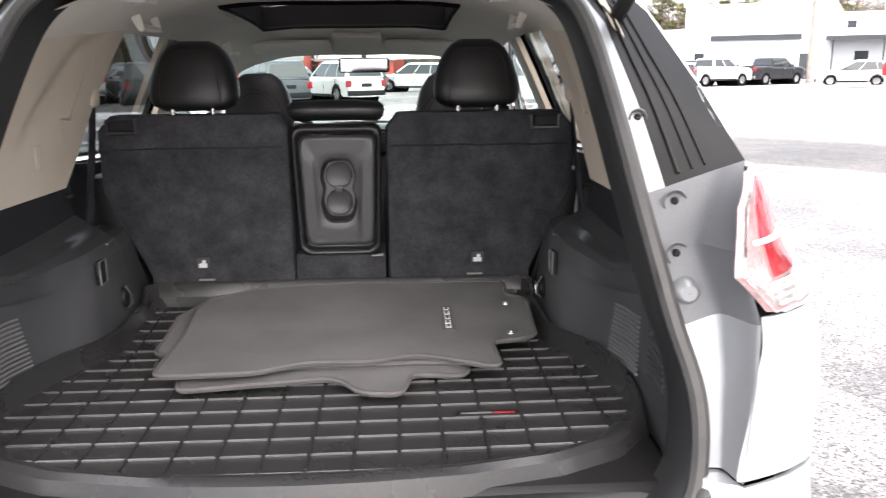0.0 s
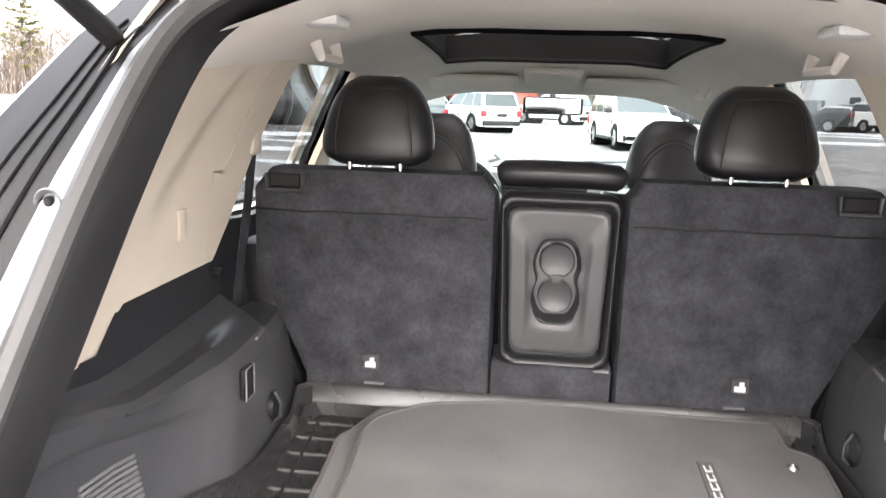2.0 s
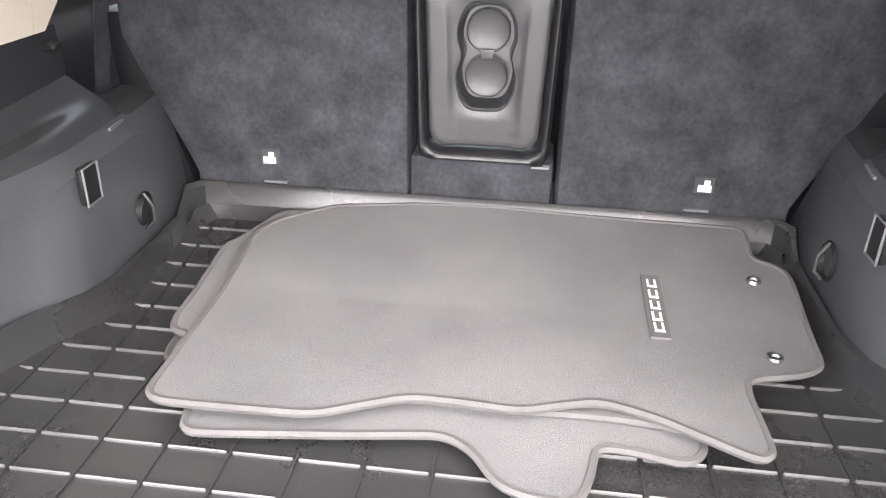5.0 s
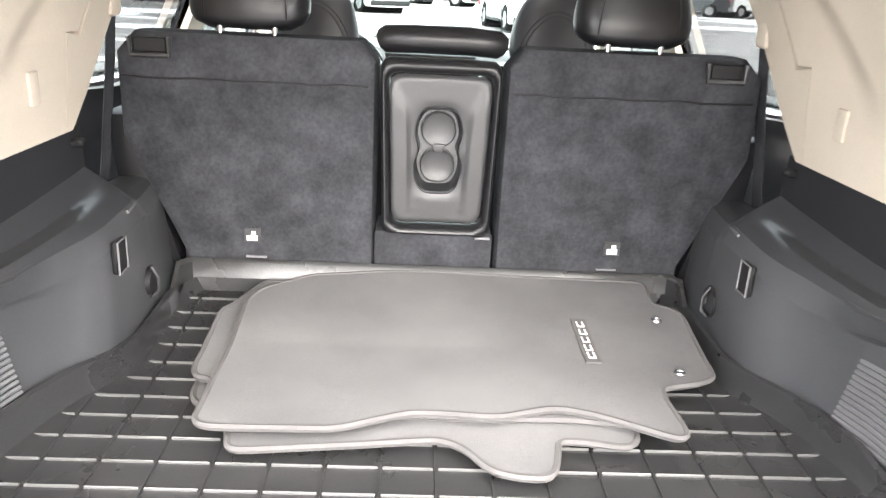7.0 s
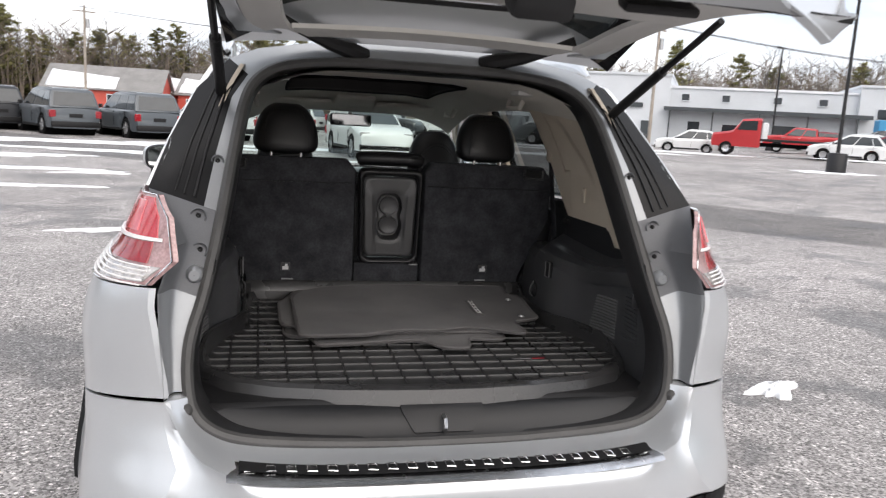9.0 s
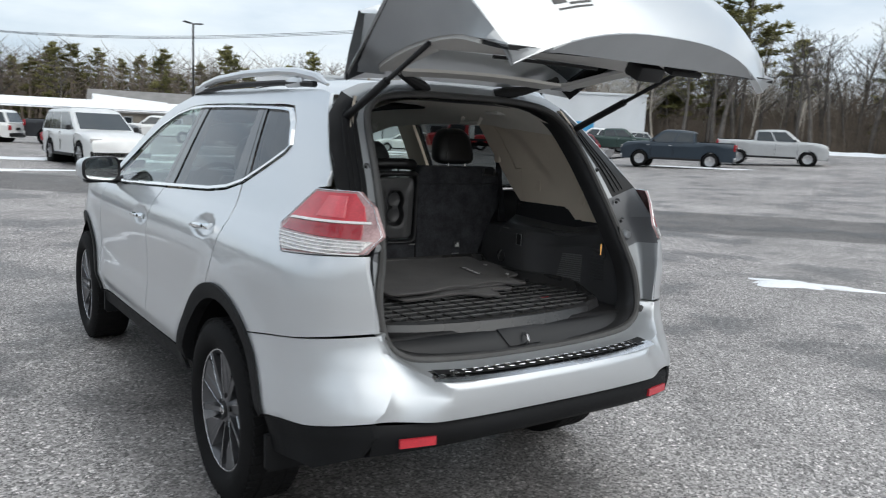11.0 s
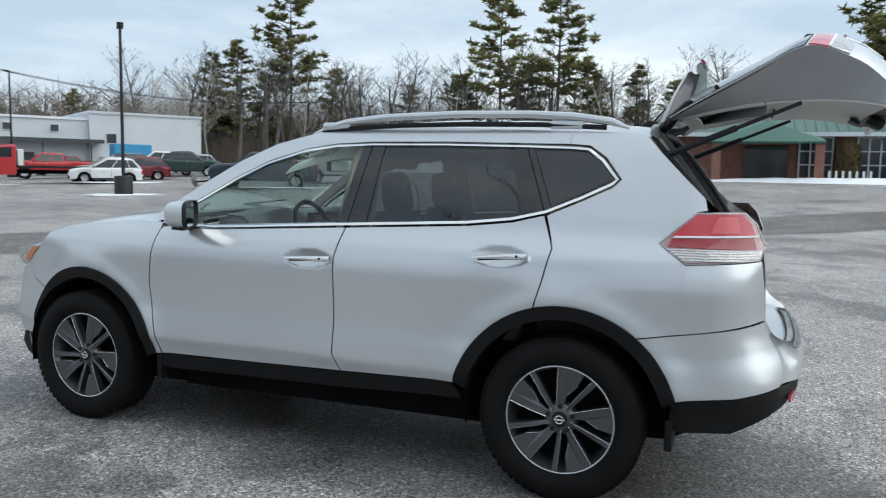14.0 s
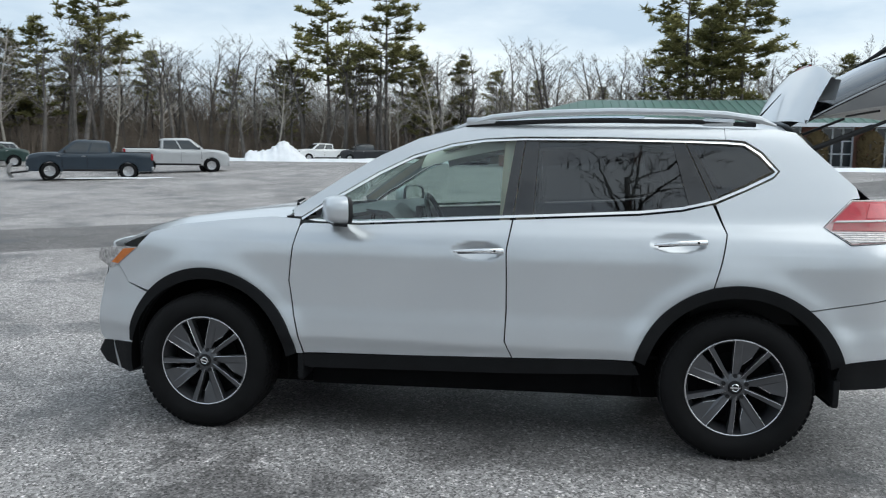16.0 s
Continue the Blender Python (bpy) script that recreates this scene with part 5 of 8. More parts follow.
part("cup_well", bm, TRIM, panel, "dark recessed double cup well")
for z in (1.155, 1.085):
    bm = bmesh.new()
    lathe(bm, [(0.222, 0.034), (0.206, 0.034), (0.204, 0.032), (0.206, 0.029), (0.206, 0.001)], "y", 28, (0, 0, z))
    part("cup_pad", bm, GREY_PLASTIC, panel)
bm = bmesh.new()
prism(bm, [(-0.008, 1.112), (0.008, 1.112), (0.012, 1.128), (-0.012, 1.128)], "y", 0.200, 0.222, 0.002)
part("cup_bridge", bm, GREY_PLASTIC, panel)
bm = bmesh.new()
tube(bm, [(-0.112, 0.225, 1.316), (-0.106, 0.222, 1.318), (-0.05, 0.221, 1.320), (0.05, 0.221, 1.320), (0.106, 0.222, 1.316), (0.112, 0.225, 1.314)], [0.021, 0.0255, 0.0265, 0.0265, 0.0255, 0.021], 14)
part("top_roll", bm, LEATHER, rest, "black leather roll", smooth=60)
bm = bmesh.new()
box(bm, (0.095, 0.186, 0.947), (0.03, 0.012, 0.005), None, 0.001)
part("hinge_pin", bm, STEEL, rest)


def cushion(w, h, d, zoff=0.0, taper=0.8, back=0.5):
    """A padded, rounded head cushion about its lower middle."""
    bm = bmesh.new()
    rows = []
    for i in range(15):
        u = i / 14
        z = zoff + h * u
        k = (1 - abs(2 * u - 1) ** 5) ** 0.45 if 0 < u < 1 else 0.25
        wide = w / 2 * (1.0 - (1 - taper) * u ** 2.6) * (0.55 + 0.45 * k)
        deep = d / 2 * (0.45 + 0.55 * k)
        row = []
        for a in np.linspace(0, 2 * math.pi, 29)[:-1]:
            c, s = math.cos(a), math.sin(a)
            row.append((wide * math.copysign(abs(c) ** 0.6, c), deep * math.copysign(abs(s) ** 0.75, s) + 0.03 * u, z))
        rows.append(row)
    vs = sheet(bm, rows, closed=True)
    bm.faces.new(vs[0][::-1])
    bm.faces.new(vs[-1])
    bmesh.ops.recalc_face_normals(bm, faces=bm.faces[:])
    return bm


for s in (-1, 1):
    rest_h = tagged(new("headrest"), "black leather rear headrest on two steel posts")
    rest_h.parent = car
    rest_h.matrix_basis = pose(s * 0.362, 0.258, 1.322)
    part("pad", cushion(0.228, 0.172, 0.11, 0, 0.56), LEATHER, rest_h, smooth=70)
    bm = bmesh.new()
    for k in (-1, 1):
        tube(bm, [(k * 0.075, -0.051 + 0.006, 0.02), (k * 0.074, -0.054, 0.06), (k * 0.066, -0.050, 0.115), (k * 0.05, -0.040, 0.145)], 0.0016, 4)
    tube(bm, [(-0.05, -0.040, 0.145), (-0.02, -0.042, 0.149), (0.02, -0.042, 0.149), (0.05, -0.040, 0.145)], 0.0016, 4)
    part("stitching", bm, PLASTIC, rest_h)
    for k in (-1, 1):
        bm = bmesh.new()
        rod(bm, (k * 0.05, -0.03, -0.06), (k * 0.05, -0.03, 0.02), 0.006, 0.006, 10)
        part("post", bm, CHROME, rest_h)
        bm = bmesh.new()
        rod(bm, (k * 0.05, -0.03, -0.03), (k * 0.05, -0.03, -0.018), 0.014, 0.012, 10)
        part("collar", bm, PLASTIC, rest_h)

for s in (-1, 1):
    seat = tagged(new("front_seat"), "black leather front bucket seat")
    seat.parent = car
    seat.matrix_basis = pose(s * 0.338, 1.12, 0.545)
    bm = bmesh.new()
    rows = []
    for i in range(13):
        u = i / 12
        z = 0.0 + 0.66 * u
        w = (0.25 - 0.06 * max(0.0, u - 0.55) ** 1.3 * 2.2) * (1 if u < 0.97 else 0.9)
        yb = -0.10 * u
        rows.append([(w * math.copysign(abs(math.cos(a)) ** 0.5, math.cos(a)), yb + 0.075 * math.copysign(abs(math.sin(a)) ** 0.7, math.sin(a)), z) for a in np.linspace(0, 2 * math.pi, 25)[:-1]])
    vs = sheet(bm, rows, closed=True)
    bm.faces.new(vs[-1])
    bm.faces.new(vs[0][::-1])
    bmesh.ops.recalc_face_normals(bm, faces=bm.faces[:])
    part("backrest", bm, LEATHER, seat, smooth=70)
    bm = cushion(0.25, 0.21, 0.12, 0, 0.55)
    bmesh.ops.translate(bm, vec=(0, -0.10, 0.655), verts=bm.verts[:])
    part("headrest", bm, LEATHER, seat, smooth=70)
    for r in (0.0, 0.012):
        bm = bmesh.new()
        tube(bm, [((0.115 - r) * math.cos(a), -0.163 - 0.010 * math.sin(a), 0.62 + (0.195 - r) * math.sin(a)) for a in np.linspace(0.0, math.pi, 15)], 0.0018, 5)
        part("stitching", bm, PLASTIC, seat)
    bm = bmesh.new()
    box(bm, (0, 0.28, -0.05), (0.50, 0.52, 0.16), None, 0.05, 3)
    part("seat_cushion", bm, LEATHER, seat)
bm = bmesh.new()
box(bm, (0, 0.47, 0.66), (1.16, 0.46, 0.16), None, 0.05, 3)
part("rear_bench", bm, LEATHER, car, "black leather rear bench")

# ---------------------------------------------------------------- cabin: dashboard, glass fittings, roof
bm = bmesh.new()
rows = []
for i in range(21):
    x = 0.70 * (i / 10 - 1)
    f = 1 - 0.10 * (abs(x) / 0.7) ** 2
    hump = 0.03 * math.exp(-((x + 0.36) / 0.16) ** 2)
    rows.append([(x, y, z) for y, z in ((2.22 * f + 0.02, 1.135), (2.05 * f, 1.165), (1.87, 1.175 + hump), (1.75, 1.165 + hump), (1.70, 1.12), (1.70, 0.95), (1.76, 0.75), (1.80, 0.5))])
sheet(bm, rows)
thicken(bm, 0.02)
dash = part("dashboard", bm, GREY_PLASTIC, car, "grey dashboard")
bm = bmesh.new()
prism(bm, [(-0.17, 1.165), (0.17, 1.165), (0.14, 1.06), (-0.14, 1.06)], "y", 1.66, 1.70, 0.008)
part("console", bm, PLASTIC, dash, "black centre stack with air vents")
for s in (-1, 1):
    bm = bmesh.new()
    for k in range(4):
        box(bm, (s * 0.09, 1.655, 1.105 + 0.014 * k), (0.13, 0.008, 0.005))
    part("air_vent", bm, GREY_PLASTIC, dash)
bm = bmesh.new()
wheel_m = Matrix.Rotation(radians(-22), 3, "X")
tube(bm, [Vector((-0.345, 1.53, 1.065)) + wheel_m @ Vector((0.185 * math.cos(a), 0, 0.185 * math.sin(a))) for a in np.linspace(0, 2 * math.pi, 33)[:-1]], 0.015, 8, closed=True)
box(bm, (-0.345, 1.545, 1.055), (0.16, 0.04, 0.12), wheel_m.to_4x4(), 0.02, 2)
for a in (0.1, 3.04, 4.71):
    rod(bm, (-0.345, 1.545, 1.055), Vector((-0.345, 1.53, 1.065)) + wheel_m @ Vector((0.18 * math.cos(a), 0, 0.18 * math.sin(a))), 0.016, 0.012, 6)
part("steering_wheel", bm, LEATHER, car, "black steering wheel")
bm = bmesh.new()
box(bm, (0.013, 1.60, 1.438), (0.215, 0.03, 0.062), None, 0.012, 3)
glass = part("inner_mirror", bm, PLASTIC, car, "black rear-view mirror")
bm = bmesh.new()
sheet(bm, [[(0.013 + x, 1.5815 - (z - 1.438) * 0.03, z) for x in (-0.098, 0.098)] for z in (1.412, 1.464)])
part("mirror_face", bm, MIRROR, glass, "reflecting glass")
bm = bmesh.new()
tube(bm, [(0.013, 1.62, 1.46), (0.01, 1.64, 1.50), (0, 1.66, 1.50)], [0.012, 0.010, 0.018], 8)
part("mirror_stem", bm, PLASTIC, glass)


def lining_z(x, y):
    hang = min(max((y + 0.25) / 0.55, 0.0), 1.0) * max(0.0, 1 - (x / 0.5) ** 2)
    front = max(0.0, y - 1.15) / 0.45
    return roof_z(x * 0.98, y) - 0.050 - 0.034 * hang - 0.02 * (abs(x) / 0.5) ** 4 - 0.060 * front ** 1.3


bm = bmesh.new()
xs = [-0.54, -0.50, -0.44, -0.335, -0.28, -0.15, 0, 0.15, 0.28, 0.335, 0.44, 0.50, 0.54]
ysl = [-0.315, -0.2, 0.0, 0.2, 0.35, 0.5, 0.6, 0.8, 1.0, 1.15, 1.2, 1.34, 1.4, 1.46, 1.53, 1.60]
grid = [[bm.verts.new((x, y, lining_z(x, y))) for x in xs] for y in ysl]
for i in range(len(ysl) - 1):
    for j in range(len(xs) - 1):
        if abs(xs[j] + xs[j + 1]) / 2 < 0.335 and 0.50 < (ysl[i] + ysl[i + 1]) / 2 < 1.20:
            continue
        bm.faces.new((grid[i][j], grid[i][j + 1], grid[i + 1][j + 1], grid[i + 1][j]))
part("headliner", bm, HEADLINER, car, "cream cloth headliner")
bm = bmesh.new()
loop = [(-0.335, 0.50), (0.335, 0.50), (0.335, 1.20), (-0.335, 1.20)]
loop = refine(loop, 0.1)
rows = [[(x, y, lining_z(x, y) + d) for x, y in loop] for d in (-0.002, 0.03, 0.075)]
sheet(bm, rows, closed=True)
bmesh.ops.recalc_face_normals(bm, faces=bm.faces[:])
bmesh.ops.reverse_faces(bm, faces=bm.faces[:])
tube(bm, [(x, y, lining_z(x, y) - 0.003) for x, y in loop], 0.008, 5, closed=True)
part("sunroof_frame", bm, SHADOW, car, "black sunroof frame")
bm = bmesh.new()
sheet(bm, [[(x, y, lining_z(x, y) + 0.028) for x in (-0.335, 0, 0.335)] for y in (0.50, 0.56, 0.62)])
thicken(bm, 0.006)
part("sunroof_blind", bm, PILLAR_BLACK, car, "dark part-drawn sunroof blind")
for s in (-1, 1):
    bm = bmesh.new()
    box(bm, (s * 0.295, 1.425, lining_z(0.295, 1.425) - 0.016), (0.37, 0.15, 0.018), Matrix.Rotation(radians(-15), 4, "X"), 0.008, 2)
    part("sun_visor", bm, HEADLINER, car, "cream sun visor")
    for y in (0.27, 1.28):
        bm = bmesh.new()
        zz = lining_z(0.47, y)
        tube(bm, [(s * 0.475, y - 0.075, zz + 0.004), (s * 0.462, y - 0.07, zz - 0.032), (s * 0.462, y + 0.07, zz - 0.032), (s * 0.475, y + 0.075, zz + 0.004)], [0.013, 0.009, 0.009, 0.013], 8)
        part("grab_handle", bm, HEADLINER, car, "cream grab handle")
    bm = bmesh.new()
    box(bm, (s * 0.40, -0.02, lining_z(0.4, 0) - 0.004), (0.07, 0.09, 0.016), None, 0.006, 2)
    part("map_lamp", bm, WHITE_PLASTIC, car)
bm = bmesh.new()
box(bm, (0, 1.36, lining_z(0, 1.36) - 0.010), (0.19, 0.16, 0.024), Matrix.Rotation(radians(-11), 4, "X"), 0.010, 2)
part("roof_console", bm, HEADLINER, car, "cream overhead console")

# inner pillars and trims
INNER = hermite((1.05, 1.15, 1.30, 1.40, 1.50, 1.62), (0.618, 0.614, 0.602, 0.578, 0.538, 0.475))


def inner_width(y, z):
    w = INNER(z) - 0.28 * max(0.0, -0.36 - y) ** 1.3
    # the reveal of the quarter window: a hollow that deepens towards the rear and ends in a sharp edge
    ahead = (y + 0.150) * 0.69 - (z - 1.345) * 0.72
    if ahead > 0 and z > 1.24:
        fade = min(1.0, (z - 1.24) / 0.07) * min(1.0, max(0.0, (1.52 - z) / 0.05))
        k = min(1.0, ahead / 0.07)
        w += 0.026 * fade * math.exp(-((ahead / 0.11) ** 1.8)) * k * k * (3 - 2 * k)
    return w


TRIM_SHAPE = [(0.003, 1.160), (-0.28, 1.162), (-0.31, 1.140), (-0.34, 1.108), (-0.50, 1.115), (-0.56, 1.12), (-0.53, 1.28), (-0.46, 1.40), (-0.37, 1.53), (-0.335, 1.585), (0.0, 1.60), (0.30, 1.61), (0.30, 1.555), (0.169, 1.521), (0.126, 1.422), (0.066, 1.318), (0.022, 1.319)]
trim_a = skins("rear_pillar_trim", refine(TRIM_SHAPE, 0.06), CREAM, car, fn=inner_width, depth=-0.11, step=0.015, label="cream rear pillar trim")
trim_b = skins("window_pillar_trim", refine([(0.004, 1.160), (0.03, 1.160), (0.10, 1.222), (0.17, 1.30), (0.25, 1.42), (0.30, 1.553), (0.172, 1.519), (0.13, 1.42), (0.07, 1.31), (0.024, 1.317)], 0.06), CREAM, car, fn=inner_width, depth=-0.11, step=0.05, label="cream pillar trim beside the quarter window")
for ob in (*trim_a.values(), *trim_b.values()):
    for v in ob.data.vertices:
        most = min(half_width(v.co.y, v.co.z), half_width(max(v.co.y, -0.30), v.co.z)) - 0.055
        if v.co.y < -0.30:
            most = min(most, abs(v.co.x) if abs(v.co.x) < inner_width(v.co.y, v.co.z) + 0.012 else inner_width(v.co.y, v.co.z) + 0.012)
        if abs(v.co.x) > most:
            v.co.x = math.copysign(most, v.co.x)
skins("centre_pillar_trim", refine([(0.98, 1.15), (0.985, 1.60), (1.15, 1.60), (1.16, 1.15), (1.14, 0.5), (1.0, 0.5)], 0.08), CREAM, car, off=-0.05, depth=-0.02, step=0.1, label="cream centre pillar trim")
skins("front_pillar_trim", refine([(2.17, 1.15), (1.80, 1.40), (1.42, 1.565), (1.15, 1.60), (1.15, 1.625), (1.42, 1.60), (1.82, 1.44), (2.22, 1.16)], 0.08), CREAM, car, off=-0.045, depth=-0.01, step=0.1, label="cream front pillar trim")
skins("roof_edge_trim", refine([(1.15, 1.575), (0.25, 1.57), (0.25, 1.62), (1.15, 1.625)], 0.08), HEADLINER, car, off=-0.045, depth=-0.01, step=0.1)
skins("door_card", refine([(2.16, 0.44), (1.15, 0.46), (1.15, 1.135), (1.85, 1.10), (2.12, 1.10)], 0.08), TRIM, doors_f, off=-0.06, depth=-0.03, step=0.1, label="charcoal door lining")
skins("door_card", refine([(1.05, 0.46), (0.52, 0.47), (0.35, 0.72), (0.20, 0.80), (0.14, 1.20), (0.5, 1.165), (1.05, 1.14)], 0.08), TRIM, doors_r, off=-0.06, depth=-0.03, step=0.1, label="charcoal door lining")
bm = bmesh.new()
prism(bm, [(-0.70, -0.72), (0.70, -0.72), (0.72, 2.1), (-0.72, 2.1)], "z", 0.44, 0.46)
part("cabin_floor", bm, SHADOW, car)
bm = bmesh.new()
box(bm, (0, -0.26, 0.70), (1.20, 0.90, 0.16), None, 0.01, 1)
part("cargo_floor", bm, PLASTIC, car, "black cargo floor board")

# side trims of the load bay
# stations along the bay: wall top, wall foot, shelf hollow, shelf ridge, under the ridge, face, panel top, panel middle, foot
SECTIONS = [
    (0.22, ((0.612, 1.040), (0.612, 1.038), (0.590, 1.038), (0.565, 1.036), (0.552, 1.028), (0.540, 1.000), (0.530, 0.95), (0.522, 0.87), (0.520, 0.76))),
    (0.09, ((0.612, 1.044), (0.612, 1.042), (0.590, 1.042), (0.555, 1.040), (0.535, 1.030), (0.518, 1.000), (0.512, 0.95), (0.508, 0.87), (0.508, 0.76))),
    (0.064, ((0.612, 1.044), (0.612, 1.042), (0.590, 1.042), (0.555, 1.040), (0.533, 1.032), (0.516, 1.002), (0.510, 0.95), (0.507, 0.87), (0.507, 0.76))),
    (0.054, ((0.614, 1.166), (0.612, 1.092), (0.587, 1.076), (0.557, 1.056), (0.534, 1.038), (0.515, 1.010), (0.509, 0.95), (0.506, 0.87), (0.506, 0.76))),
    (0.0, ((0.614, 1.166), (0.612, 1.088), (0.584, 1.062), (0.552, 1.055), (0.528, 1.038), (0.510, 1.010), (0.505, 0.95), (0.503, 0.87), (0.503, 0.76))),
    (-0.10, ((0.614, 1.166), (0.612, 1.083), (0.582, 1.055), (0.549, 1.054), (0.525, 1.036), (0.506, 1.012), (0.502, 0.95), (0.502, 0.87), (0.504, 0.76))),
    (-0.16, ((0.614, 1.167), (0.612, 1.080), (0.583, 1.053), (0.550, 1.054), (0.529, 1.036), (0.512, 1.004), (0.510, 0.95), (0.514, 0.87), (0.516, 0.76))),
    (-0.22, ((0.614, 1.167), (0.612, 1.078), (0.585, 1.052), (0.553, 1.053), (0.540, 1.036), (0.542, 0.990), (0.553, 0.962), (0.565, 0.87), (0.566, 0.76))),
    (-0.29, ((0.614, 1.164), (0.612, 1.077), (0.590, 1.052), (0.558, 1.052), (0.549, 1.037), (0.572, 0.990), (0.585, 0.978), (0.592, 0.87), (0.592, 0.76))),
    (-0.355, ((0.612, 1.112), (0.613, 1.078), (0.595, 1.055), (0.566, 1.051), (0.559, 1.037), (0.590, 0.998), (0.600, 0.990), (0.604, 0.87), (0.603, 0.76))),
    (-0.43, ((0.612, 1.117), (0.614, 1.090), (0.606, 1.073), (0.592, 1.064), (0.587, 1.050), (0.603, 1.012), (0.608, 1.006), (0.611, 0.87), (0.609, 0.76))),
    (-0.50, ((0.600, 1.121), (0.606, 1.104), (0.608, 1.090), (0.604, 1.078), (0.603, 1.062), (0.607, 1.022), (0.609, 1.012), (0.612, 0.87), (0.611, 0.76))),
    (-0.56, ((0.570, 1.125), (0.576, 1.110), (0.580, 1.095), (0.585, 1.080), (0.588, 1.065), (0.597, 1.020), (0.602, 1.000), (0.614, 0.87), (0.610, 0.76))),
    (-0.68, ((0.545, 1.120), (0.549, 1.100), (0.556, 1.070), (0.565, 1.045), (0.570, 1.030), (0.582, 0.985), (0.588, 0.96), (0.600, 0.87), (0.580, 0.76))),
]


def bay_strip(lo, hi, cuts=1):
    """One band of the side lining, between two of the lines that run along it."""
    bm = bmesh.new()
    sheet(bm, [[(-x, y, z) for x, z in pts[lo:hi + 1]] for y, pts in SECTIONS])
    bmesh.ops.subdivide_edges(bm, edges=bm.edges[:], cuts=cuts, use_grid_fill=True, smooth=0.0)
    bmesh.ops.recalc_face_normals(bm, faces=bm.faces[:])
    return bm


VENT_X = hermite((-0.45, -0.355, -0.29, -0.22), (0.607, 0.599, 0.586, 0.557))
trims = both("load_bay_trim", bay_strip(5, 8), BAY_PANEL, car, "charcoal plastic load bay side trim", smooth=32)
both("upper_panel", bay_strip(0, 1), BAY_MATT, trims, "flat matt black upper panel", smooth=32)
both("shelf", bay_strip(1, 4, 2), TRIM, trims, "glossy hollowed side shelf", smooth=38)
both("shelf_skirt", bay_strip(4, 5), BAY_PANEL, trims, smooth=32)
for s in (-1, 1):
    side = trims[s]
    for k in range(13):
        bm = bmesh.new()
        z = 0.838 + 0.0095 * k
        tube(bm, [(s * VENT_X(-0.285 - 0.0022 * k), -0.285 - 0.0022 * k, z), (s * VENT_X(-0.35), -0.35, z + 0.003), (s * VENT_X(-0.42), -0.42, z + 0.006)], 0.0034, 5)
        part("vent_slat", bm, VENT_GREY, side)
    bm = bmesh.new()
    box(bm, (s * 0.501, -0.112, 0.993), (0.010, 0.036, 0.054), Matrix.Rotation(radians(s * 3), 4, "Z"), 0.003)
    part("cover_bracket", bm, PLASTIC, side)
    bm = bmesh.new()
    tube(bm, [(s * 0.495, -0.095, 1.019), (s * 0.495, -0.095, 0.968), (s * 0.495, -0.130, 0.967), (s * 0.495, -0.130, 1.019)], 0.0018, 5, closed=True)
    part("bracket_edge", bm, VENT_GREY, side)
    bm = bmesh.new()
    tube(bm, [(s * 0.500, 0.02, 0.925), (s * 0.488, 0.02, 0.905), (s * 0.488, 0.02, 0.880), (s * 0.500, 0.02, 0.868)], 0.0026, 6)
    part("tie_down_hook", bm, GREY_PLASTIC, side, "dark tie-down loop")
    bm = bmesh.new()
    lathe(bm, [(0.0, 0.030), (-0.004, 0.026), (0.006, 0.020), (0.010, 0.001)], "x", 20, (s * 0.503, 0.02, 0.897))
    part("hook_recess", bm, PLASTIC, side)
    bm = bmesh.new()
    box(bm, (s * 0.606, 0.025, 1.140), (0.022, 0.020, 0.014), None, 0.004)
    part("cover_clip", bm, PLASTIC, side)
    for y0, y1, z in ((0.045, -0.005, 1.032), (0.022, -0.035, 1.020)):
        bm = bmesh.new()
        tube(bm, [(s * 0.528, y0, z), (s * 0.522, y1, z)], 0.0028, 6)
        part("cover_rest", bm, VENT_GREY, side)
    bm = bmesh.new()
    tube(bm, [(s * 0.550, -0.262, 1.039), (s * 0.556, -0.33, 1.036), (s * 0.563, -0.372, 1.040)], [0.002, 0.0045, 0.002], 6)
    part("shelf_lip", bm, TRIM, side)
    # belts
    bm = bmesh.new()
    sheet(bm, [[(s * x, y + d, z) for d in (-0.022, 0.022)] for x, y, z in ((0.598, 0.20, 1.365), (0.610, 0.20, 1.25), (0.622, 0.185, 1.12), (0.63, 0.17, 1.02))])
    thicken(bm, 0.002)
    part("seat_belt", bm, CARPET, car, "black seat belt webbing")
    bm = bmesh.new()
    box(bm, (s * 0.600, 0.20, 1.372), (0.03, 0.05, 0.075), None, 0.012, 2)
    part("belt_guide", bm, CREAM, car, "cream belt guide")
for s in (-1, 1):
    bm = bmesh.new()
    box(bm, (s * (inner_width(-0.10, 1.245) - 0.001), -0.10, 1.245), (0.006, 0.030, 0.050), None, 0.003, 2)
    part("hook_cover", bm, CREAM, trim_a[s])
    bm = bmesh.new()
    box(bm, (s * (inner_width(-0.40, 1.205) - 0.002), -0.40, 1.205), (0.008, 0.034, 0.044), Matrix.Rotation(radians(20), 4, "X"), 0.004, 2)
    part("trim_cover", bm, CREAM, trim_a[s])
# lamp behind a ribbed end panel; an added plate blocks its glow towards the opening
END_FOOT = hermite((-0.56, -0.50, -0.43), (0.614, 0.612, 0.611))
END_TOP = hermite((-0.56, -0.50, -0.43), (0.602, 0.609, 0.608))
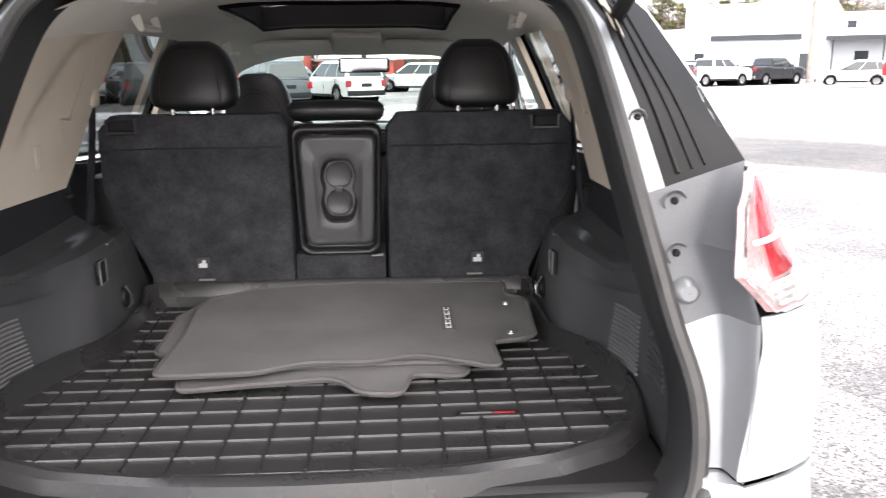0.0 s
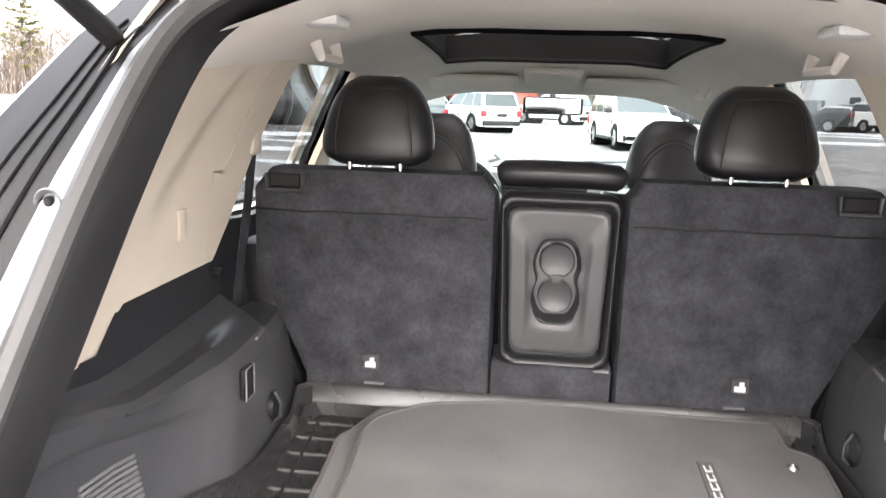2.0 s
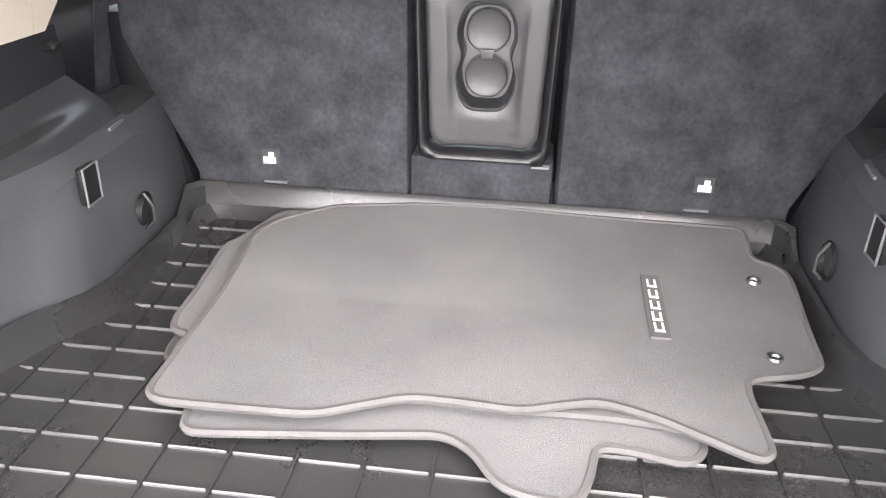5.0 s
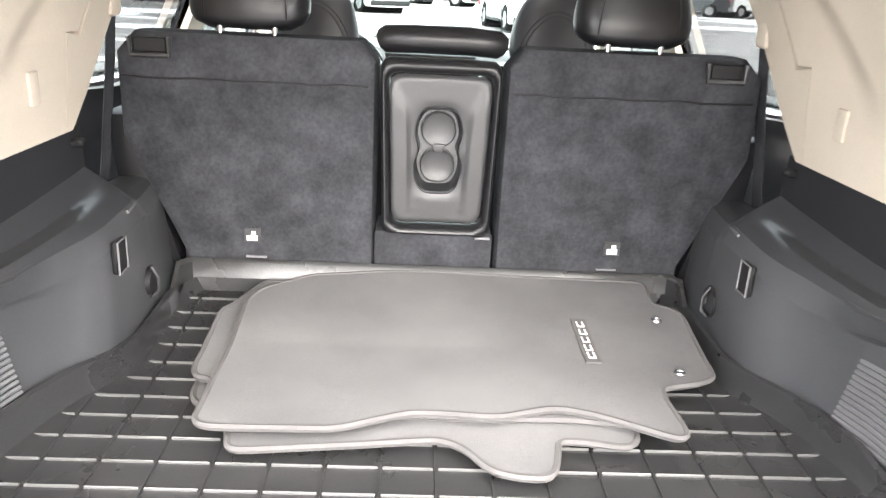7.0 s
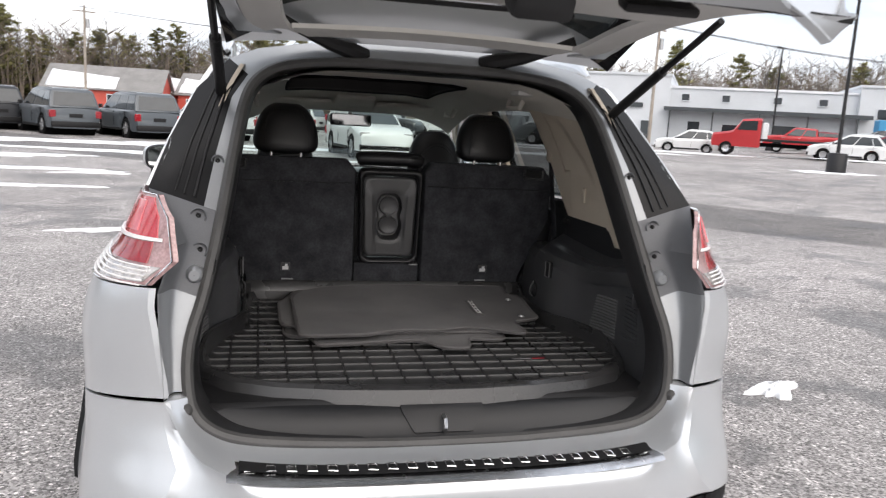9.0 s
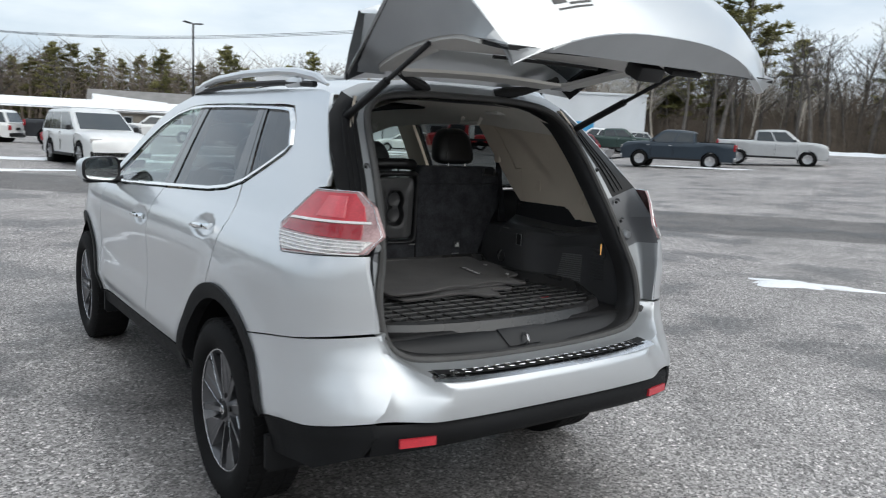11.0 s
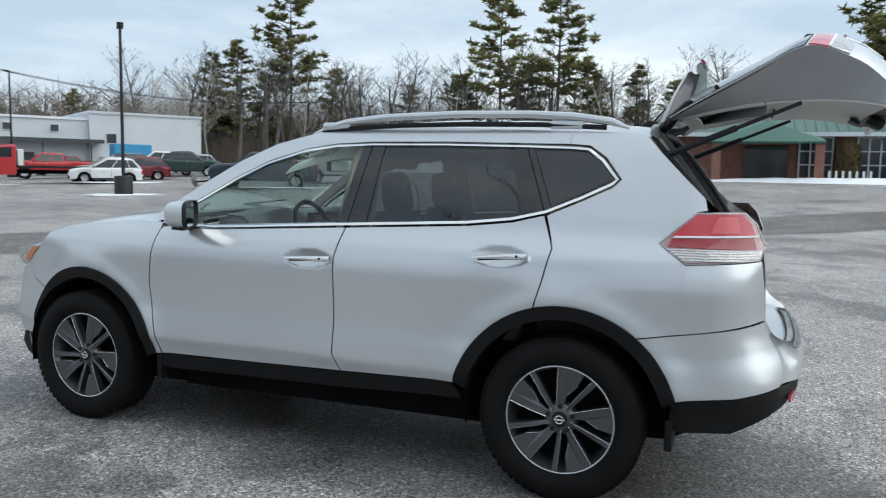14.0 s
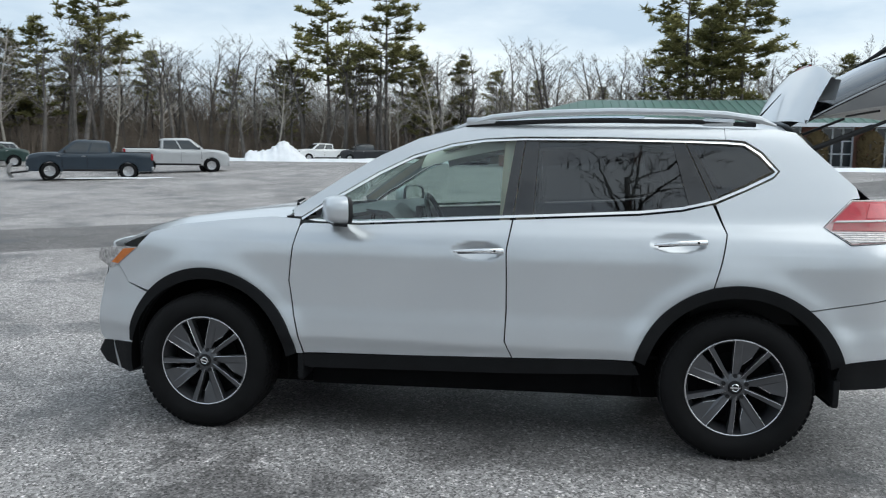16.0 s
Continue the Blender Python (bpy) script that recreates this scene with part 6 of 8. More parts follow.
for k in range(12):
    bm = bmesh.new()
    z = 0.862 + 0.0122 * k
    u = (z - 0.87) / 0.135
    stop = -0.548 if z < 0.972 else -0.522
    line = [(END_FOOT(y) * (1 - u) + END_TOP(y) * u - 0.001, y, z) for y in (-0.470, -0.495, stop)]
    tube(bm, line, 0.0036, 5)
    part("end_rib", bm, BAY_PANEL, trims[1])
bm = bmesh.new()
box(bm, (0.6035, -0.541, 1.004), (0.008, 0.026, 0.050), Matrix.Rotation(radians(-7), 4, "Z"), 0.003)
part("cargo_lamp", bm, LAMP_GLOW, trims[1], "small glowing amber cargo lamp")
# plate added only to hide the lens from straight behind
bm = bmesh.new()
box(bm, (0.595, -0.5565, 1.002), (0.026, 0.004, 0.064), None, 0.0015)
part("lamp_hood", bm, BAY_PANEL, trims[1])

# sill behind the liner
bm = bmesh.new()
rows = []
for j in range(33):
    x = 0.55 * (j / 16 - 1)
    k = (abs(x) / 0.55) ** 4
    rows.append([(x, y + 0.03 * k, z + 0.008 * k) for y, z in ((-0.66, 0.772), (-0.715, 0.770), (-0.735, 0.762), (-0.752, 0.735), (-0.765, 0.712), (-0.778, 0.703))])
sheet(bm, rows)
bmesh.ops.recalc_face_normals(bm, faces=bm.faces[:])
sill = part("load_sill_trim", bm, SILL_TRIM, car, "charcoal load sill trim")
bm = bmesh.new()
sheet(bm, [[(x * k, y, z) for x in (-0.105, -0.05, 0, 0.05, 0.105)] for k, y, z in ((1.0, -0.728, 0.772), (0.98, -0.742, 0.762), (0.78, -0.762, 0.727), (0.70, -0.770, 0.716))])
thicken(bm, 0.006)
part("striker_plate", bm, SILL_TRIM, sill, "pale grey striker plate")
bm = bmesh.new()
tube(bm, [(0.0, -0.752, 0.752), (0.0, -0.775, 0.750), (0.0, -0.784, 0.732), (0.0, -0.772, 0.718)], 0.005, 6)
part("striker", bm, STEEL, sill)

# ---------------------------------------------------------------- cargo liner and loose mats
LINER_EDGE = [(0.0, 0.165), (0.30, 0.165), (0.470, 0.165), (0.487, 0.14), (0.485, 0.02), (0.484, -0.10), (0.500, -0.155), (0.538, -0.22), (0.563, -0.29), (0.577, -0.36), (0.588, -0.43), (0.578, -0.52), (0.51, -0.60), (0.40, -0.648), (0.25, -0.676), (0.10, -0.686), (0.0, -0.688)]
liner = thing("cargo_liner", "black ribbed rubber liner with raised edges on the load floor", "liner")
loop = [(-x, y) for x, y in LINER_EDGE] + [(x, y) for x, y in LINER_EDGE[::-1][1:-1]]
loop = refine(loop, 0.04)


def floor_rise(y):
    """The load floor climbs a little towards the seats."""
    return 0.10 * max(0.0, y + 0.10)


def lip_h(x, y):
    """The height of the liner's raised edge."""
    if y > 0.12:
        return 0.086
    if abs(x) > 0.4:
        u = min(max((y + 0.49) / 0.13, 0.0), 1.0)
        return 0.010 + 0.038 * u * u * (3 - 2 * u)
    return 0.008


bm = bmesh.new()
mid = Vector((0, -0.24))
rows = []
for k, hk, dz in ((0.955, 0.0, 0.0), (0.985, 0.10, 0.0), (1.0, 0.55, 0.0), (1.006, 1.0, 0.0), (1.022, 1.0, 0.002), (1.035, 0.85, -0.004)):
    row = []
    for x, y in loop:
        d = Vector((x, y)) - mid
        h = lip_h(x, y)
        roll = 0.0
        if y < -0.45 and h < 0.0105:
            extra = {0.955: 0.0, 0.985: 0.003, 1.0: 0.010, 1.006: 0.012, 1.022: 0.004, 1.035: -0.034}[k]
            out = {0.955: 0.0, 0.985: 0.0, 1.0: 0.012, 1.006: 0.026, 1.022: 0.040, 1.035: 0.052}[k]
            n = d.normalized()
            row.append((x + n.x * (out - 0.03) + 0, y + n.y * (out - 0.012), 0.800 + extra))
            continue
        p = mid + d * k
        if y > 0.12:
            dy, rise = {0.955: (-0.006, 0.0), 0.985: (-0.003, 0.30), 1.0: (-0.001, 0.44), 1.006: (0.010, 0.92), 1.022: (0.016, 1.0), 1.035: (0.022, 0.96)}[k]
            row.append((p.x, min(y + dy, 0.187), 0.800 + h * rise))
            continue
        row.append((p.x, min(p.y, 0.187), 0.800 + h * hk + dz))
    rows.append(row)
vs = sheet(bm, rows, closed=True)
bm.faces.new(vs[0])
for y in (-0.10, 0.02, 0.12):
    bmesh.ops.bisect_plane(bm, geom=bm.verts[:] + bm.edges[:] + bm.faces[:], plane_co=(0, y, 0), plane_no=(0, 1, 0), dist=1e-5)
for v in bm.verts:
    v.co.z += floor_rise(v.co.y) * (1.0 if v.co.z < 0.83 else 0.0)
bmesh.ops.recalc_face_normals(bm, faces=bm.faces[:])
part("tray", bm, LINER, liner, smooth=40)


def liner_half(y):
    pts = LINER_EDGE[::-1]
    return float(np.interp(y, [p[1] for p in pts[:-3]], [p[0] for p in pts[:-3]])) * 0.980


row_y = -0.655
while row_y < 0.155:
    half = liner_half(row_y)
    x = -math.ceil(half / 0.0745) * 0.0745
    bm = bmesh.new()
    while x < half:
        a, b = max(x + 0.003, -half), min(x + 0.0715, half)
        if b - a > 0.012:
            bowed = -0.018 * (1 - (abs(a + b) / 2 / 0.6) ** 2) if row_y < -0.35 else 0.0
            box(bm, ((a + b) / 2, row_y + bowed * (-(row_y + 0.35) / 0.3), 0.8018 + floor_rise(row_y)), (b - a, 0.0030, 0.0052), None, 0.0012, 1)
        x += 0.0745
    # the ribs' bright highlights are in this paler colour
    part("rib", bm, RIB_GLINT, liner, smooth=0)
    row_y += 0.0555
x = -0.0745 * 8
while x < 0.62:
    lo = next((v for v in np.arange(-0.66, 0.0, 0.01) if liner_half(v) > abs(x)), -0.1)
    hi = next((v for v in np.arange(0.13, -0.4, -0.01) if liner_half(v) > abs(x)), -0.2)
    if hi - lo > 0.1:
        bm = bmesh.new()
        ends = [y for y in (lo, -0.10, hi) if lo <= y <= hi]
        for y0, y1 in zip(ends, ends[1:]):
            box(bm, (x, (y0 + y1) / 2, 0.8012 + floor_rise((y0 + y1) / 2)), (0.0028, y1 - y0, 0.0040), Matrix.Rotation(math.atan(0.10) if y0 > -0.11 else 0.0, 4, "X"))
        part("cross_rib", bm, LINER, liner, smooth=0)
    x += 0.0745
bm = bmesh.new()
box(bm, (0.3115, -0.485, 0.8035), (0.115, 0.020, 0.004), None, 0.001)
strip = part("maker_strip", bm, SILL_TRIM, liner, "black strip with small pale and red bars")
for x0, x1, mt in ((0.262, 0.318, VENT_GREY), (0.322, 0.360, TAG_RED)):
    bm = bmesh.new()
    box(bm, ((x0 + x1) / 2, -0.485, 0.8060), (x1 - x0, 0.0055, 0.0012))
    part("strip_bar", bm, mt, strip)


def floor_mat(name_label, outline, z, thick=0.010, wave=0.006):
    """A carpet mat with a sewn binding, lying slightly wavy."""
    t = thing("floor_mat", name_label, "mat", "stacked floor mats")

    def top(x, y):
        return z + floor_rise(y) + 0.03 * max(0.0, y - 0.10) + wave * math.sin(5.1 * x + 1.3) * math.cos(4.2 * y) + 0.6 * wave * math.sin(17 * x + 9 * y)
    outline = refine(round_off(outline, 0.022), 0.03)
    bm = bmesh.new()
    rim = [bm.verts.new((x, y, 0)) for x, y in outline]
    for tri in tessellate_polygon([[Vector((x, y, 0)) for x, y in outline]]):
        bm.faces.new([rim[i] for i in tri])
    for n, lo, hi in (((1, 0, 0), -0.6, 0.6), ((0, 1, 0), -0.6, 0.4)):
        v = lo
        while v < hi:
            bmesh.ops.bisect_plane(bm, geom=bm.verts[:] + bm.edges[:] + bm.faces[:], plane_co=(n[0] * v, n[1] * v, 0), plane_no=n, dist=1e-5)
            v += 0.07
    for v in bm.verts:
        v.co.z = top(v.co.x, v.co.y)
    bmesh.ops.recalc_face_normals(bm, faces=bm.faces[:])
    if bm.faces[0].normal.z < 0:
        bmesh.ops.reverse_faces(bm, faces=bm.faces[:])
    ext = bmesh.ops.extrude_face_region(bm, geom=bm.faces[:])
    bmesh.ops.translate(bm, vec=(0, 0, -thick), verts=[g for g in ext["geom"] if isinstance(g, bmesh.types.BMVert)])
    bmesh.ops.recalc_face_normals(bm, faces=bm.faces[:])
    part("carpet", bm, MAT, t, smooth=30)
    bm = bmesh.new()
    tube(bm, [(x, y, top(x, y) - 0.003) for x, y in outline], 0.0055, 6, closed=True)
    part("binding", bm, MAT_EDGE, t, "darker sewn edge binding")
    return t, top


floor_mat("grey carpet rear floor mat under the others", [(-0.362, -0.235), (-0.372, -0.20), (-0.36, 0.03), (-0.27, 0.11), (0.0, 0.14), (0.30, 0.14), (0.36, 0.05), (0.30, -0.20), (0.0, -0.25), (-0.33, -0.255)], 0.812, wave=0.001)
floor_mat("grey carpet floor mat with a cut-out, in the stack", [(-0.287, -0.335), (-0.280, -0.372), (-0.208, -0.364), (-0.10, -0.352), (0.007, -0.334), (0.042, -0.356), (0.070, -0.402), (0.105, -0.415), (0.152, -0.418), (0.166, -0.372), (0.172, -0.328), (0.22, -0.332), (0.270, -0.345), (0.292, -0.318), (0.28, 0.0), (0.20, 0.10), (-0.2, 0.10), (-0.31, 0.02), (-0.33, -0.2)], 0.822, wave=0.0015)
floor_mat("grey carpet floor mat in the middle of the stack", [(-0.343, -0.198), (-0.368, -0.194), (-0.380, -0.165), (-0.383, 0.03), (-0.366, 0.048), (-0.325, 0.140), (-0.18, 0.150), (0.30, 0.13), (0.34, -0.1), (0.28, -0.30), (0.2, -0.29), (-0.1, -0.29), (-0.32, -0.28)], 0.832, wave=0.0015)
top_mat, top_z = floor_mat("grey carpet front floor mat with two eyelets, lying on top", [(-0.333, -0.300), (-0.333, -0.336), (-0.316, -0.350), (-0.137, -0.349), (-0.088, -0.326), (-0.037, -0.302), (0.03, -0.302), (0.088, -0.307), (0.135, -0.290), (0.178, -0.278), (0.237, -0.297), (0.336, -0.352), (0.354, -0.340), (0.350, -0.235), (0.356, -0.205), (0.425, -0.186), (0.454, -0.166), (0.465, 0.040), (0.450, 0.066), (0.418, 0.078), (0.424, 0.165), (0.27, 0.168), (0.03, 0.176), (-0.10, 0.172), (-0.235, 0.150), (-0.318, 0.092), (-0.340, 0.045), (-0.338, 0.0), (-0.334, -0.15)], 0.844, wave=0.0015)
for x, y in ((0.410, 0.020), (0.399, -0.158)):
    bm = bmesh.new()
    lathe(bm, [(0.0, 0.004), (0.003, 0.005), (0.003, 0.009), (-0.002, 0.011)], "z", 16, (x, y, top_z(x, y)))
    part("eyelet", bm, STEEL, top_mat, "metal eyelet")
bm = bmesh.new()
sheet(bm, [[(x, -0.140 + 0.150 * k / 10, top_z(x, -0.140 + 0.150 * k / 10) + 0.0036) for x in (0.249, 0.275)] for k in range(11)])
thicken(bm, 0.003)
badge = part("name_patch", bm, MAT_EDGE, top_mat, "dark woven patch with pale bars")
for k in range(5):
    bm = bmesh.new()
    y = -0.065 + 0.026 * (k - 2)
    for dx in (-0.005, 0.005):
        box(bm, (0.262 + dx, y, top_z(0.262, y) + 0.0050), (0.003, 0.020, 0.002))
    box(bm, (0.262, y - 0.009, top_z(0.262, y) + 0.0050), (0.013, 0.003, 0.002))
    part("patch_bar", bm, TAG_WHITE, badge)

# ---------------------------------------------------------------- ground
def ground_z(x, y):
    """The lot lies level round the car and climbs gently to the east."""
    u = min(max((x - 0.3 * max(y, 0.0) - 12.0) / 40.0, 0.0), 1.0)
    return 1.25 * u * u * (3 - 2 * u)


def asphalt():
    """Worn asphalt: pale aggregate, damp dark stains, cracks, and a darker resurfaced lane that crosses the lot."""
    m = bpy.data.materials.new("worn_asphalt")
    m.use_nodes = True
    n, l = m.node_tree.nodes, m.node_tree.links
    b = n["Principled BSDF"]
    tc = n.new("ShaderNodeTexCoord")

    def noise_at(scale, detail=5, rough=0.55):
        t = n.new("ShaderNodeTexNoise")
        t.inputs["Scale"].default_value, t.inputs["Detail"].default_value, t.inputs["Roughness"].default_value = scale, detail, rough
        l.new(tc.outputs["Object"], t.inputs["Vector"])
        return t.outputs[0]

    def span(sock, a, bb, lo, hi):
        r = n.new("ShaderNodeMapRange")
        for k, v in (("From Min", a), ("From Max", bb), ("To Min", lo), ("To Max", hi)):
            r.inputs[k].default_value = v
        l.new(sock, r.inputs["Value"])
        return r.outputs[0]

    def times(a, bb):
        r = n.new("ShaderNodeMath")
        r.operation = "MULTIPLY"
        l.new(a, r.inputs[0])
        l.new(bb, r.inputs[1])
        return r.outputs[0]

    stones = n.new("ShaderNodeTexVoronoi")
    stones.inputs["Scale"].default_value = 95
    l.new(tc.outputs["Object"], stones.inputs["Vector"])
    bright = n.new("ShaderNodeSeparateColor")
    l.new(stones.outputs["Color"], bright.inputs[0])
    speck = span(bright.outputs[0], 0.0, 1.0, 0.36, 1.86)
    broad = span(noise_at(0.16, 4), 0.3, 0.7, 0.82, 1.2)
    mid = span(noise_at(1.1, 6, 0.6), 0.35, 0.7, 0.86, 1.12)
    damp = span(noise_at(0.62, 9, 0.70), 0.430, 0.485, 0.54, 1.0)
    chips = n.new("ShaderNodeTexVoronoi")
    chips.inputs["Scale"].default_value = 70
    l.new(tc.outputs["Object"], chips.inputs["Vector"])
    chip_tone = n.new("ShaderNodeSeparateColor")
    l.new(chips.outputs["Color"], chip_tone.inputs[0])
    value = times(times(times(times(speck, span(chip_tone.outputs[1], 0.86, 0.93, 1.0, 1.9)), broad), mid), damp)
    # the resurfaced lane
    sep = n.new("ShaderNodeSeparateXYZ")
    l.new(tc.outputs["Object"], sep.inputs[0])
    add = n.new("ShaderNodeMath")
    add.operation = "ADD"
    l.new(sep.outputs[0], add.inputs[0])
    l.new(sep.outputs[1], add.inputs[1])
    wob = n.new("ShaderNodeMath")
    wob.operation = "MULTIPLY_ADD"
    l.new(noise_at(0.5, 3), wob.inputs[0])
    wob.inputs[1].default_value = 1.2
    l.new(add.outputs[0], wob.inputs[2])
    lane = times(span(wob.outputs[0], 15.4, 15.7, 0.0, 1.0), span(wob.outputs[0], 21.2, 21.6, 1.0, 0.0))
    value = times(value, span(lane, 0, 1, 1.0, 0.52))
    # cracks
    cr = n.new("ShaderNodeTexVoronoi")
    cr.feature = "DISTANCE_TO_EDGE"
    cr.inputs["Scale"].default_value = 0.33
    warp = n.new("ShaderNodeTexNoise")
    warp.inputs["Scale"].default_value, warp.inputs["Detail"].default_value = 1.6, 5
    l.new(tc.outputs["Object"], warp.inputs["Vector"])
    mixv = n.new("ShaderNodeVectorMath")
    mixv.operation = "MULTIPLY_ADD"
    l.new(warp.outputs["Color"], mixv.inputs[0])
    mixv.inputs[1].default_value = (0.9, 0.9, 0.0)
    l.new(tc.outputs["Object"], mixv.inputs[2])
    l.new(mixv.outputs[0], cr.inputs["Vector"])
    crack = span(cr.outputs["Distance"], 0.0, 0.0035, 0.72, 1.0)
    value = times(value, crack)
    # a broad damp patch with the parked car's ground shade painted in, its edge ragged
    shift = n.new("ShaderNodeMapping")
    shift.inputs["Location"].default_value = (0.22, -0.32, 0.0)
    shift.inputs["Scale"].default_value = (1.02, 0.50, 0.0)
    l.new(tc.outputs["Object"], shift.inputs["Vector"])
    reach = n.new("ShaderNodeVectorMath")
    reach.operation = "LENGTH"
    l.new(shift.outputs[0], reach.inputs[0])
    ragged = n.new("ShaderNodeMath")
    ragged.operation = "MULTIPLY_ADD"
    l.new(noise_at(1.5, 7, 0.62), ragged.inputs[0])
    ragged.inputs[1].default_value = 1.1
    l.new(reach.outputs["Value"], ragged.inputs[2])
    damp_shade = span(ragged.outputs[0], 1.45, 1.62, 0.56, 1.0)
    value = times(value, damp_shade)
    col = n.new("ShaderNodeVectorMath")
    col.operation = "SCALE"
    col.inputs[0].default_value = (0.262, 0.249, 0.244)
    l.new(value, col.inputs["Scale"])
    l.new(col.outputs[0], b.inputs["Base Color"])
    l.new(span(times(damp, damp_shade), 0.40, 1.0, 0.42, 0.85), b.inputs["Roughness"])
    b.inputs["Specular IOR Level"].default_value = 0.35
    bu = n.new("ShaderNodeBump")
    bu.inputs["Strength"].default_value, bu.inputs["Distance"].default_value = 0.55, 0.004
    l.new(bright.outputs[0], bu.inputs["Height"])
    l.new(bu.outputs[0], b.inputs["Normal"])
    return m


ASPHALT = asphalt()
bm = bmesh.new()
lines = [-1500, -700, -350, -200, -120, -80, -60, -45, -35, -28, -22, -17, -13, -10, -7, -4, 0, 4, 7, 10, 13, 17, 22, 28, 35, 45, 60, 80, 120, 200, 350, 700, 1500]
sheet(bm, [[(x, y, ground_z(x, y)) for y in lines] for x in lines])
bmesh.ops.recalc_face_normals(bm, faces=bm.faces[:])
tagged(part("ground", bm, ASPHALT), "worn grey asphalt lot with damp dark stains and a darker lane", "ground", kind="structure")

# ---------------------------------------------------------------- the lot: materials
def paintwork(name, c):
    return material(name, c, 0.30, 0.15, 0.04, 3, 0.03, 300, coat=0.25, rough_vary=0.04)


CAR_WHITE, CAR_BLACK, CAR_GREY = paintwork("white_car_paint", (0.72, 0.73, 0.73)), paintwork("black_car_paint", (0.020, 0.022, 0.026)), paintwork("slate_car_paint", (0.085, 0.098, 0.11))
CAR_BLUE, CAR_SILVER, CAR_RED, CAR_GREEN = paintwork("navy_car_paint", (0.016, 0.028, 0.042)), paintwork("silver_car_paint", (0.42, 0.43, 0.44)), paintwork("red_car_paint", (0.42, 0.025, 0.030)), paintwork("green_car_paint", (0.02, 0.045, 0.04))
CAR_MAROON = paintwork("maroon_car_paint", (0.16, 0.02, 0.03))
CAR_GLASS = material("dark_car_glass", (0.030, 0.036, 0.040), 0.06, 0, 0.1, 4, coat=0.5, rough_vary=0.02)
SNOW = material("old_snow", (0.80, 0.82, 0.85), 0.75, 0, 0.07, 1.2, 0.05, 30, 0.6, 25)
WALL_WHITE = material("white_siding", (0.60, 0.63, 0.66), 0.6, 0, 0.05, 0.4, 0.04, 12, 0.3, 8)
WALL_GREY = material("grey_fascia", (0.050, 0.060, 0.066), 0.5, 0, 0.1, 1)
ROOF_GREY = material("grey_shingles", (0.22, 0.215, 0.21), 0.85, 0, 0.15, 0.8, 0.15, 20)
ROOF_GREEN = material("green_standing_seam", (0.035, 0.115, 0.085), 0.45, 0, 0.12, 0.5, 0.06, 20)
BRICK_RED = material("red_brick", (0.24, 0.115, 0.085), 0.85, 0, 0.2, 1.5, 0.2, 14, 0.4, 14)
HOUSE_RED = material("red_clapboard", (0.50, 0.085, 0.06), 0.7, 0, 0.08, 1)
HOUSE_TAN = material("tan_clapboard", (0.32, 0.29, 0.25), 0.7, 0, 0.08, 1)
WINDOW_DARK = material("far_window_glass", (0.035, 0.042, 0.05), 0.08, 0, 0.2, 0.6, coat=0.4)
POST_BLACK = material("black_lamp_post", (0.016, 0.016, 0.018), 0.45, 0.2, 0.2, 3)
WOOD_POLE = material("weathered_pole", (0.33, 0.29, 0.25), 0.9, 0, 0.2, 2)
BARK = material("grey_bark", (0.112, 0.101, 0.092), 0.95, 0, 0.3, 1.2, 0.2, 20, each=0.3)
BIRCH = material("pale_bark", (0.36, 0.33, 0.29), 0.9, 0, 0.3, 1.5, 0.2, 20, each=0.25)
NEEDLES = material("pine_needles", (0.175, 0.185, 0.080), 0.85, 0, 0.35, 0.5, 0.3, 6, second=(0.260, 0.245, 0.110), each=0.25, spec=0.15)
_nt = NEEDLES.node_tree
_tr, _mx = _nt.nodes.new("ShaderNodeBsdfTranslucent"), _nt.nodes.new("ShaderNodeMixShader")
_nt.links.new(_nt.nodes["Principled BSDF"].inputs["Base Color"].links[0].from_socket, _tr.inputs["Color"])
_mx.inputs[0].default_value = 0.45
_nt.links.new(_nt.nodes["Principled BSDF"].outputs[0], _mx.inputs[1])
_nt.links.new(_tr.outputs[0], _mx.inputs[2])
_nt.links.new(_mx.outputs[0], _nt.nodes["Material Output"].inputs[0])
BRUSH = material("bare_brush", (0.150, 0.122, 0.098), 0.95, 0, 0.3, 0.3, 0.2, 5)
HEDGE = material("brown_arborvitae", (0.105, 0.075, 0.032), 0.95, 0, 0.3, 2, 0.3, 20)
BLUE_SIGN = material("blue_panel", (0.05, 0.30, 0.55), 0.5, 0, 0.05, 2)

